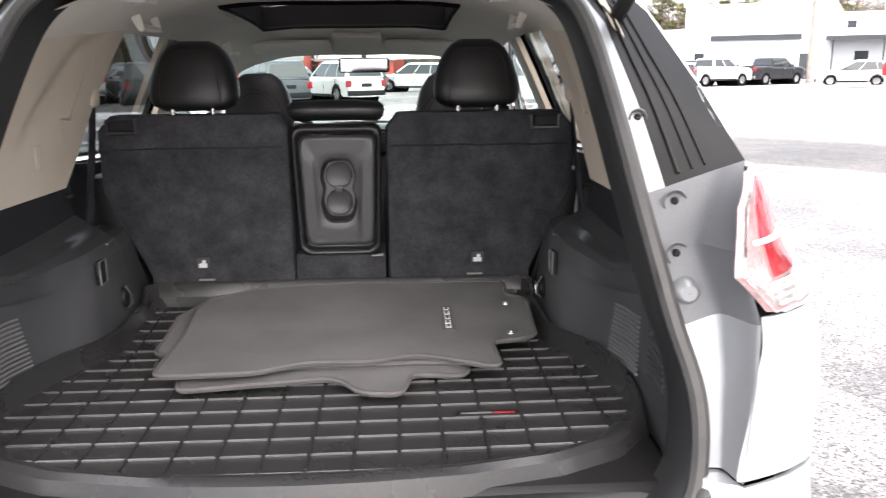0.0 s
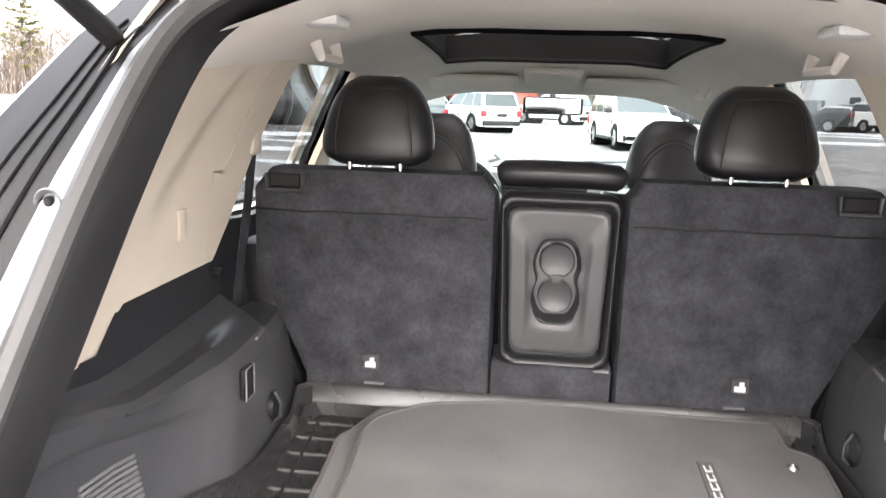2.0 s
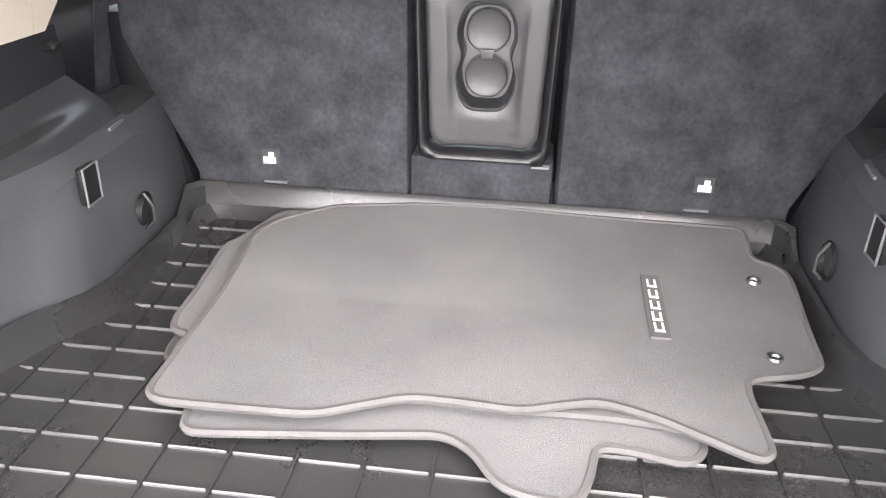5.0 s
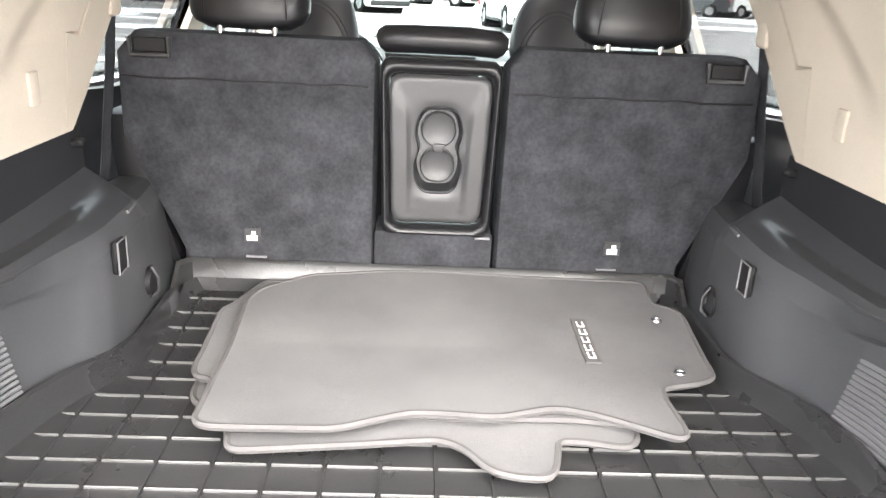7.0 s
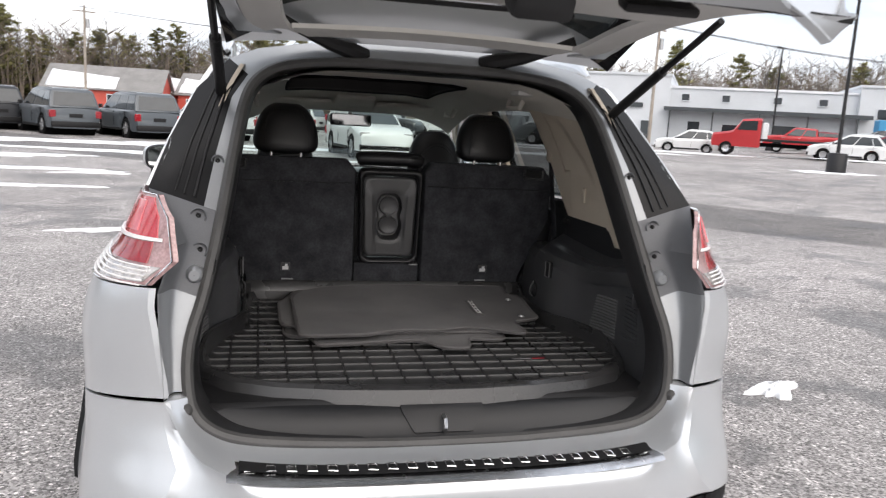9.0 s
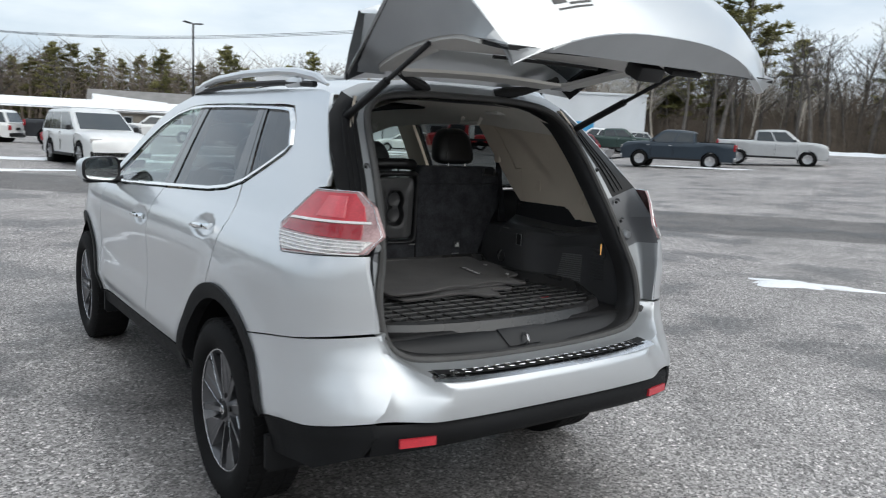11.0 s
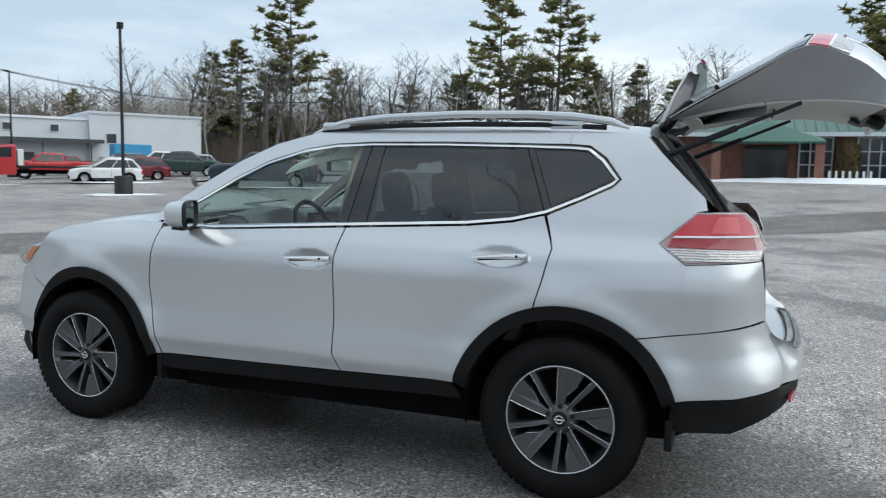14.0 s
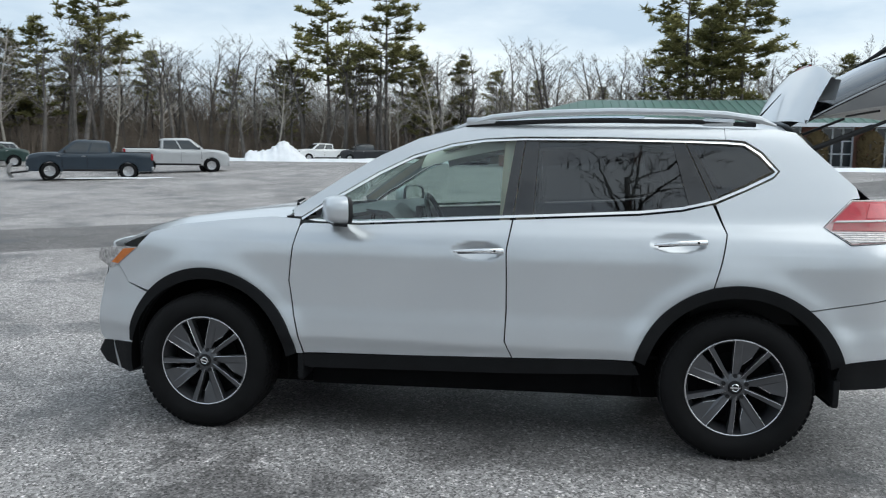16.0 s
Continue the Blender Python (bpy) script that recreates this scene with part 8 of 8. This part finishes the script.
for k in range(5):
    bm = bmesh.new()
    wall_box(bm, 40.05, 43.95, -0.14, -0.09, -0.45 + 0.75 * k, 0.22 + 0.75 * k)
    part("door_section", bm, WALL_WHITE, door)
container = thing("blue_trailer", "small bright blue trailer box beside the workshop", "trailer")
container.matrix_basis = pose(51.0, 52.0, ground_z(51, 52), 0, 0, -31)
bm = bmesh.new()
box(bm, (0, 0, 1.6), (3.2, 2.0, 2.0), None, 0.05)
part("box_body", bm, BLUE_SIGN, container)
for s in (-1, 1):
    bm = bmesh.new()
    lathe(bm, [(-0.1, 0.15), (-0.1, 0.33), (0.1, 0.33), (0.1, 0.15)], "y", 14, (s * 0.6, -0.95, 0.33))
    part("tyre", bm, TYRE, container)

office = thing("brick_office", "single-storey brick office with a green metal roof and tall windows", "building")
office.matrix_basis = pose(50.0, 5.0, 1.15, 0, 0, -90)
# local x runs along the front, towards the south; local y runs back
bm = bmesh.new()
wall_box(bm, 0, 52, 0.4, 13, -1.0, 3.1)
part("wall", bm, BRICK_RED, office, "red brick wall")
bm = bmesh.new()
eave, ridge = 3.05, 5.1
pts = [(-0.8, -0.8, eave), (52.8, -0.8, eave), (52.8, 13.8, eave), (-0.8, 13.8, eave), (6.0, 6.5, ridge), (46.0, 6.5, ridge)]
v = [bm.verts.new(p) for p in pts]
for f in ((0, 1, 5, 4), (1, 2, 5), (2, 3, 4, 5), (3, 0, 4)):
    bm.faces.new([v[i] for i in f])
thicken(bm, 0.12)
roof2 = part("roof", bm, ROOF_GREEN, office, "green standing-seam roof")
for k in range(0, 88):
    x = -0.6 + 0.61 * k
    top_x = min(max(x, 6.0), 46.0)
    u = 1.0 if x == top_x else max(0.0, 1 - abs(x - top_x) / 6.8)
    bm = bmesh.new()
    rod(bm, (x, -0.82, eave + 0.05), (x, -0.8 + 7.3 * u, eave + (ridge - eave) * u + 0.04), 0.028, 0.028, 4)
    part("seam", bm, ROOF_GREEN, roof2)
bm = bmesh.new()
wall_box(bm, -0.85, 52.85, -0.92, -0.8, eave - 0.22, eave + 0.04)
part("fascia", bm, WALL_WHITE, office)
for k in range(13):
    x = 9.2 + 3.3 * k
    w = tagged(new("window"), "tall white-mullioned window")
    w.parent = office
    w.matrix_basis = pose(x, 0.38, 0.2)
    bm = bmesh.new()
    wall_box(bm, -0.95, 0.95, -0.06, 0.0, 0.0, 2.65)
    part("pane", bm, WINDOW_DARK, w)
    for xx in (-0.95, -0.32, 0.32, 0.95):
        bm = bmesh.new()
        wall_box(bm, xx - 0.05, xx + 0.05, -0.12, -0.04, 0.0, 2.65)
        part("mullion", bm, WALL_WHITE, w)
    for zz in (0.05, 0.9, 1.75, 2.6):
        bm = bmesh.new()
        wall_box(bm, -1.0, 1.0, -0.11, -0.045, zz - 0.04, zz + 0.04)
        part("glazing_bar", bm, WALL_WHITE, w)
# entrance
bm = bmesh.new()
pts = [(3.2, -5.0, 2.35), (9.4, -5.0, 2.35), (9.4, 0.4, 2.9), (3.2, 0.4, 2.9), (6.3, -2.6, 3.7), (6.3, 0.4, 3.7)]
v = [bm.verts.new(p) for p in pts]
for f in ((0, 1, 4), (1, 2, 5, 4), (3, 0, 4, 5)):
    bm.faces.new([v[i] for i in f])
thicken(bm, 0.12)
part("porch_roof", bm, ROOF_GREEN, office, "green porch roof")
for x in (3.5, 9.1):
    bm = bmesh.new()
    wall_box(bm, x - 0.25, x + 0.25, -4.8, -4.3, -1.0, 2.4)
    part("porch_pier", bm, BRICK_RED, office)
bm = bmesh.new()
wall_box(bm, 5.0, 7.6, 0.32, 0.40, 0.0, 2.3)
part("entrance_door", bm, WINDOW_DARK, office)
for k in range(7):
    bm = bmesh.new()
    wall_box(bm, 9.6 + 0.35 * k, 9.72 + 0.35 * k, -4.6, -4.5, -0.6, 0.7)
    part("railing_bar", bm, WALL_WHITE, office)


def house(x, y, turn, length, depth, wall, label):
    t = thing("house", label, "house", "far houses")
    t.matrix_basis = pose(x, y, ground_z(x, y) - 0.3, 0, 0, turn)
    bm = bmesh.new()
    prism(bm, [(0, 0), (depth, 0), (depth, 3.0), (depth / 2, 5.6), (0, 3.0)], "x", 0, length)
    part("wall", bm, wall, t)
    bm = bmesh.new()
    sheet(bm, [[(-0.4, y, z), (length + 0.4, y, z)] for y, z in ((-0.4, 2.85), (depth / 2, 5.75), (depth + 0.4, 2.85))])
    thicken(bm, 0.12)
    part("roof", bm, ROOF_GREY, t)
    bm = bmesh.new()
    sheet(bm, [[(0.3 + 0.25 * math.sin(k * 1.7), -0.36 + (depth / 2 + 0.3) * u, 2.98 + 2.85 * u) for u in (0.05, 0.4, 0.72)] for k in range(1, 3)] + [[(length * 0.62, -0.36 + (depth / 2 + 0.3) * u, 2.98 + 2.85 * u) for u in (0.02, 0.3, 0.5)]])
    thicken(bm, 0.08)
    part("roof_snow", bm, SNOW, t)
    for k in range(int(length // 3)):
        bm = bmesh.new()
        wall_box(bm, 1.0 + 3.0 * k, 2.1 + 3.0 * k, -0.06, 0.02, 1.0, 2.4)
        w = part("window", bm, WALL_WHITE, t)
        bm = bmesh.new()
        wall_box(bm, 1.12 + 3.0 * k, 1.98 + 3.0 * k, -0.09, -0.05, 1.12, 2.28)
        part("pane", bm, WINDOW_DARK, w)


house(-25.0, 98.0, -4, 13, 8, HOUSE_RED, "red clapboard house with patches of snow on its roof")
house(-13.5, 101.0, 62, 9, 8, HOUSE_RED, "red clapboard house seen by its gable")
house(-10.5, 103.0, -10, 10, 8, HOUSE_RED, "low red clapboard house with a snowy roof")
house(17.0, 103.0, -14, 15, 9, HOUSE_TAN, "tan house with a snowy grey roof behind the lot")

# ---------------------------------------------------------------- trees
rng = random.Random(11)


def branch_out(bm, a, d, length, r, level, rng):
    """A limb that bends upwards and bears smaller ones."""
    n = (6, 4, 3, 2)[level]
    pts, rad = [Vector(a)], [r]
    d = Vector(d).normalized()
    for i in range(n):
        d = (d + Vector((rng.uniform(-1, 1), rng.uniform(-1, 1), rng.uniform(-0.2, 0.75))) * (0.08, 0.20, 0.26, 0.3)[level]).normalized()
        pts.append(pts[-1] + d * length / n)
        rad.append(r * (1 - 0.82 * (i + 1) / n))
    if level == 3:
        w = Vector((rng.uniform(-1, 1), rng.uniform(-1, 1), 0)).normalized() * 0.011
        bm.faces.new((bm.verts.new(pts[0] - w), bm.verts.new(pts[0] + w), bm.verts.new(pts[1] + w * 0.7), bm.verts.new(pts[1] - w * 0.7)))
        bm.faces.new((bm.verts.new(pts[1] - w * 0.7), bm.verts.new(pts[1] + w * 0.7), bm.verts.new(pts[2])))
        return
    tube(bm, pts, rad, (6, 4, 3)[level])
    for k in range((18, 9, 8)[level]):
        u = rng.uniform((0.32, 0.2, 0.15)[level], 0.98)
        i = min(int(u * n), n - 1)
        p = pts[i].lerp(pts[i + 1], u * n - i)
        t = (pts[i + 1] - pts[i]).normalized()
        side = Vector((rng.uniform(-1, 1), rng.uniform(-1, 1), rng.uniform(-0.1, 0.4))).normalized()
        dd = (t * rng.uniform(0.5, 1.1) + side * rng.uniform(0.5, 0.9)).normalized()
        branch_out(bm, p, dd, length * rng.uniform(0.24, 0.42) * (1.2 - 0.6 * u), max(0.007, r * 0.30 * (1 - 0.6 * u)), level + 1, rng)


def bare_tree(h, r, mat, label, lean=0.05):
    t = thing("bare_tree", label, "tree", "woods at the lot's edge")
    bm = bmesh.new()
    branch_out(bm, (0, 0, -0.2), (lean, lean * 0.5, 1), h, r, 0, rng)
    part("trunk", bm, mat, t, smooth=60)
    return t


def pine(h, label, droop=0.0, bare=0.35, spread=0.24):
    t = thing("pine_tree", label, "tree", "woods at the lot's edge")
    bm = bmesh.new()
    tube(bm, [(0.05 * math.sin(i), 0.05 * math.cos(i * 1.3), h * i / 8 - 0.2) for i in range(9)], [0.22 * (1 - 0.11 * i) for i in range(9)], 7)
    leaf = bmesh.new()
    z = h * bare
    while z < h * 0.985:
        u = (z - h * bare) / (h * (1 - bare))
        reach = h * spread * (1 - u) ** 0.6 * (0.5 + 0.5 * min(1, u * 4 + 0.3)) + 0.3
        for k in range(rng.choice((3, 4, 5))):
            a = rng.uniform(0, 6.283)
            l = reach * rng.uniform(0.45, 1.15)
            rise = rng.uniform(0.0, 0.42) - droop
            end = Vector((l * math.cos(a), l * math.sin(a), z + l * rise))
            rod(bm, (0, 0, z), end, 0.04, 0.01, 3, False)
            tufts = max(3, int(l / 0.26))
            for q in range(tufts):
                c = Vector((0, 0, z)).lerp(end, 0.38 + 0.66 * (q + rng.random()) / tufts)
                wide = 0.12 * l
                c += Vector((rng.uniform(-wide, wide), rng.uniform(-wide, wide), rng.uniform(-0.08, 0.18)))
                size = rng.uniform(0.36, 0.72)
                for w in range(13):
                    d = Vector((rng.uniform(-1, 1), rng.uniform(-1, 1), rng.uniform(-0.25, 0.6))).normalized() * size
                    s = d.cross(Vector((rng.uniform(-1, 1), rng.uniform(-1, 1), 1))).normalized() * size * 0.17
                    leaf.faces.new((leaf.verts.new(c - s), leaf.verts.new(c + s), leaf.verts.new(c + d)))
        z += rng.uniform(0.45, 0.85) * (1.0 if u < 0.7 else 0.6)
    part("trunk", bm, BARK, t)
    part("crown", leaf, NEEDLES, t, "dark green needles", smooth=0)
    return t


bares = [bare_tree(13.5, 0.20, BARK, "tall bare grey deciduous tree"), bare_tree(12.0, 0.16, BARK, "slender bare deciduous tree", -0.04), bare_tree(14.5, 0.24, BARK, "tall bare deciduous tree with many fine twigs"),
         bare_tree(11.0, 0.10, BIRCH, "pale-barked slender bare tree", 0.12), bare_tree(12.5, 0.11, BIRCH, "pale-barked bare tree leaning a little", -0.10)]
pines = [pine(17.5, "tall white pine with a clear lower trunk", 0.0, 0.42, 0.20), pine(16.0, "dark green pine with layered branches", 0.05, 0.25, 0.22), pine(19.0, "very tall pine with an open ragged crown", -0.05, 0.40, 0.22), pine(12.0, "dense dark young pine tree", 0.1, 0.08, 0.24)]
used = set()


def plant(kind, az, d, scale, eye=(-4.0, 0.0)):
    x, y = eye[0] + d * math.sin(radians(az)), eye[1] + d * math.cos(radians(az))
    m = pose(x, y, ground_z(x, y) - 0.1, 0, 0, rng.uniform(0, 360)) @ Matrix.Diagonal((scale * (1.25 if kind in bares else 1), scale * (1.25 if kind in bares else 1), scale * rng.uniform(0.95, 1.08), 1))
    if kind not in used:
        used.add(kind)
        kind.matrix_basis = m
    else:
        copy_thing(kind, m)


# the east edge of the lot: pines that stand over the bare wood
for az, d, k, s in ((52.0, 96, 1, 0.80), (57.4, 93, 2, 1.06), (53.7, 95, 1, 1.02), (55.6, 99, 3, 0.9), (60.6, 98, 0, 0.70), (70.0, 92, 0, 0.85), (72.6, 90, 2, 0.90), (74.6, 92, 0, 0.98), (76.8, 90, 2, 0.93), (78.9, 93, 1, 0.90), (82.3, 95, 3, 0.98), (84.9, 98, 0, 0.82), (97.0, 87, 1, 1.0), (98.2, 86, 2, 0.98), (99.8, 84, 1, 1.08), (100.6, 88, 3, 1.35), (101.9, 86, 2, 0.95), (69.2, 97, 3, 0.9), (79.6, 97, 3, 1.0), (105.6, 98, 1, 0.82), (108.4, 98, 0, 0.86), (111.0, 100, 1, 0.9),
                    (66.0, 102, 3, 0.85), (88.0, 104, 1, 0.75), (92.5, 104, 0, 0.72)):
    plant(pines[k], az, d, s * 1.08)
az = 47.5
while az < 124:
    plant(bares[rng.choice((0, 1, 2, 2, 3, 4))], az + rng.uniform(-0.3, 0.3), rng.uniform(86, 100), rng.uniform(0.80, 1.02))
    az += rng.uniform(0.40, 0.68)
# behind the showroom and the houses
for az, d, k, s in ((20.5, 118, 3, 1.1), (26.5, 112, 1, 0.86), (31.5, 114, 3, 1.05), (35.8, 116, 3, 0.95), (38.0, 118, 1, 0.75), (16.0, 122, 1, 0.8), (43.0, 116, 3, 0.9), (9.0, 126, 1, 0.85), (2.0, 128, 2, 0.85), (-4.0, 122, 1, 0.9), (-9.0, 120, 0, 0.9), (-14.5, 118, 3, 1.1), (-20.0, 118, 1, 0.9), (-26.0, 120, 2, 0.9), (-33.0, 118, 1, 1.0)):
    plant(pines[k], az, d, s)
az = -38.0
while az < 47:
    plant(bares[rng.choice((0, 1, 2, 3))], az, rng.uniform(108, 128), rng.uniform(0.62, 0.88))
    az += rng.uniform(0.6, 1.1)
# the evergreen wood behind the houses
az = -21.0
while az < 26.5:
    plant(pines[rng.choice((1, 1, 3, 3, 0))], az, rng.uniform(113, 126), rng.uniform(0.72, 0.95))
    az += rng.uniform(0.9, 1.7)
# two old trees close to the lot's west edge, mirrored in the car's glass
for tx, ty, ts in ((-11.6, 4.4, 0.92), (-12.2, -1.6, 1.0), (-12.0, 9.0, 0.95), (-11.8, 1.6, 0.86), (-10.5, -6.2, 0.95), (-9.5, -10.5, 0.95)):
    copy_thing(bares[2], pose(tx, ty, -0.1, 0, 0, 40 * ty) @ Matrix.Diagonal((ts * 1.25, ts * 1.25, ts, 1)))
# the west and south sides, behind the camera
az = 124.0
while az < 322:
    near = 34 if 225 < az < 320 else 70
    plant(bares[rng.choice((0, 1, 2, 2))], az, rng.uniform(near, near + 16), rng.uniform(0.8, 1.0))
    if rng.random() < 0.3:
        plant(pines[rng.randrange(4)], az + 1.5, near + 18, rng.uniform(0.7, 0.95))
    az += rng.uniform(5.5, 9.0)


def thicket(name, label, a0, a1, d0, d1, n, h0, h1, w, mat, seed):
    """Countless thin stems, too many to tell apart."""
    r = random.Random(seed)
    verts, faces = [], []
    for _ in range(n):
        az, d = radians(r.uniform(a0, a1)), r.uniform(d0, d1)
        x, y = -4 + d * math.sin(az), d * math.cos(az)
        h, ww = r.uniform(h0, h1), w * r.uniform(0.5, 1.3)
        lx, ly = r.gauss(0, 0.09) * h, r.gauss(0, 0.09) * h
        z = ground_z(x, y) - 0.2
        i = len(verts)
        verts += [(x - ww, y + ww * 0.4, z), (x + ww, y - ww * 0.4, z), (x + lx, y + ly, z + h)]
        faces.append((i, i + 1, i + 2))
        for _ in range(3):
            u = r.uniform(0.35, 0.9)
            bx, by, bz = x + lx * u, y + ly * u, z + h * u
            l = h * r.uniform(0.12, 0.3)
            ex, ey = bx + r.uniform(-1, 1) * l, by + r.uniform(-1, 1) * l
            i = len(verts)
            verts += [(bx, by, bz), (bx, by, bz + ww * 1.6), (ex, ey, bz + l * r.uniform(0.4, 1.0))]
            faces.append((i, i + 1, i + 2))
    me = bpy.data.meshes.new(name)
    me.from_pydata(verts, [], faces)
    me.materials.append(mat)
    ob = new(name, me)
    tagged(ob, label, "brush", kind="stuff")


thicket("undergrowth", "brown leafless undergrowth along the edge of the wood", 47, 126, 88, 108, 16000, 1.2, 5.0, 0.030, BRUSH, 3)
thicket("deep_wood", "grey-brown stems of the wood behind its edge", 46, 128, 96, 140, 18000, 5.0, 11.5, 0.055, BRUSH, 4)
thicket("far_wood", "grey-brown stems of the wood behind the buildings", -75, 47, 112, 160, 15000, 6.0, 13.0, 0.09, BRUSH, 5)
thicket("back_wood", "grey-brown stems of the wood on the far side", 126, 290, 85, 130, 7000, 6.0, 11.0, 0.12, BRUSH, 6)


def leaf_bush(x, y, h, w):
    t = thing("arborvitae", "brown clipped arborvitae before the office windows", "bush", "bushes by the office")
    t.matrix_basis = pose(x, y, ground_z(x, y) - 0.1)
    bm = bmesh.new()
    r = random.Random(5)
    for _ in range(1500):
        a, u = r.uniform(0, 6.283), r.random()
        k = w / 2 * (1 - max(0.0, u - 0.7) ** 2 * 8) * (0.85 + 0.15 * min(1, u * 6)) * r.uniform(0.8, 1.05)
        c = Vector((k * math.cos(a), k * math.sin(a), h * u))
        d = Vector((math.cos(a) * 0.4 + r.uniform(-0.4, 0.4), math.sin(a) * 0.4 + r.uniform(-0.4, 0.4), 1)).normalized() * 0.22
        s = Vector((-math.sin(a), math.cos(a), r.uniform(-0.3, 0.3))) * 0.06
        bm.faces.new((bm.verts.new(c - s), bm.verts.new(c + s), bm.verts.new(c + d)))
    part("foliage", bm, HEDGE, t, smooth=0)
    bm = bmesh.new()
    rod(bm, (0, 0, -0.2), (0, 0, h * 0.8), 0.08, 0.04, 6)
    part("stem", bm, BARK, t)
    return t


bush = leaf_bush(49.3, -5.9, 2.5, 1.5)
for k in range(1, 11):
    copy_thing(bush, pose(49.3, -5.9 - 3.3 * k, ground_z(49.3, -5.9 - 3.3 * k) - 0.1, 0, 0, 37 * k))

# ---------------------------------------------------------------- snow
def snow_patch(cx, cy, a, b, turn, h, seed, label="thin patch of old snow on the asphalt"):
    r = random.Random(seed)
    t = thing("snow_patch", label, "snow", "patches of snow")
    t.matrix_basis = pose(cx, cy, ground_z(cx, cy), 0, 0, turn)
    bm = bmesh.new()
    n = 40
    wob = [1 + 0.35 * math.sin(3 * 6.283 * k / n + seed) + 0.25 * math.sin(7 * 6.283 * k / n + 2 * seed) + r.uniform(-0.15, 0.15) for k in range(n)]
    rows = []
    for u in (1.0, 0.96, 0.8, 0.5, 0.2):
        rows.append([(a * u * wob[k] * math.cos(6.283 * k / n), b * u * wob[k] * math.sin(6.283 * k / n), -0.004 if u == 1.0 else h * (1 - u * u) ** 0.5 * (1 + 0.3 * math.sin(5 * k * u + seed)) + 0.004) for k in range(n)])
    vs = sheet(bm, rows, closed=True)
    bm.faces.new(vs[-1])
    bmesh.ops.recalc_face_normals(bm, faces=bm.faces[:])
    part("crust", bm, SNOW, t, smooth=60)


for i, (x, y, a, b, turn, h) in enumerate(((-2.05, 6.9, 0.55, 0.10, 20, 0.02), (-4.4, 11.4, 1.0, 0.22, 8, 0.02), (-5.2, 14.8, 1.6, 0.30, 5, 0.02), (-3.6, 14.2, 0.6, 0.12, 10, 0.02), (-8.0, 18.5, 3.0, 0.5, 5, 0.03), (-3.0, 21.5, 4.5, 0.6, -4, 0.03), (2.52, 1.25, 0.16, 0.08, 20, 0.05), (6.2, 1.8, 0.55, 0.22, -50, 0.02), (-7.0, 25.8, 6.0, 0.8, 3, 0.05), (2.0, 27.8, 5.0, 0.7, -3, 0.05),
                                               (12.0, 34.0, 5.0, 0.9, 10, 0.06), (20.0, 46.5, 6.0, 0.7, -30, 0.08), (31.0, 44.5, 7.0, 0.5, -35, 0.08), (36.5, 37.2, 4.0, 0.5, -40, 0.06), (25.2, 27.0, 2.2, 1.2, -30, 0.03), (33.2, 22.2, 3.0, 0.4, -50, 0.05), (-15, 24, 7, 0.9, 0, 0.05), (17, 43, 4.0, 0.5, -20, 0.04))):
    snow_patch(x, y, a, b, turn, h, i + 1)
bank = thing("snow_bank", "ploughed bank of old snow along the lot's edge", "snow")
for seg, (x0, y0, x1, y1, h, w) in enumerate(((45.5, 3.0, 45.5, -32.0, 0.35, 1.4), (70.0, 42.0, 78.0, 8.0, 0.5, 2.0), (72.0, 33.0, 74.5, 27.0, 1.9, 3.2), (58.0, 52.0, 70.0, 42.0, 0.5, 1.5))):
    bm = bmesh.new()
    rows = []
    n = 36
    r = random.Random(seg + 40)
    tx, ty = (x1 - x0), (y1 - y0)
    ln = math.hypot(tx, ty)
    nx, ny = -ty / ln, tx / ln
    for i in range(n + 1):
        u = i / n
        env = math.sin(math.pi * u) ** 0.4 if 0 < u < 1 else 0.02
        hh = h * env * (0.9 + 0.25 * math.sin(9 * u + seg) + r.uniform(-0.08, 0.08))
        row = []
        for k in range(9):
            v = k / 4 - 1
            px, py = x0 + tx * u + nx * v * w * r.uniform(0.97, 1.03), y0 + ty * u + ny * v * w * r.uniform(0.97, 1.03)
            row.append((px, py, ground_z(px, py) - 0.05 + hh * max(0.0, 1 - v * v) ** 0.8 * r.uniform(0.92, 1.08)))
        rows.append(row)
    sheet(bm, rows)
    bmesh.ops.recalc_face_normals(bm, faces=bm.faces[:])
    part("mound", bm, SNOW, bank, smooth=60)

# window glass lets the daylight in
for ob in bpy.data.objects:
    if ob.type == "MESH" and ob.data.materials and ob.data.materials[0] in (GLASS, PRIVACY, ROOF_GLASS) and ob.parent not in quarters.values():
        ob.visible_shadow = False
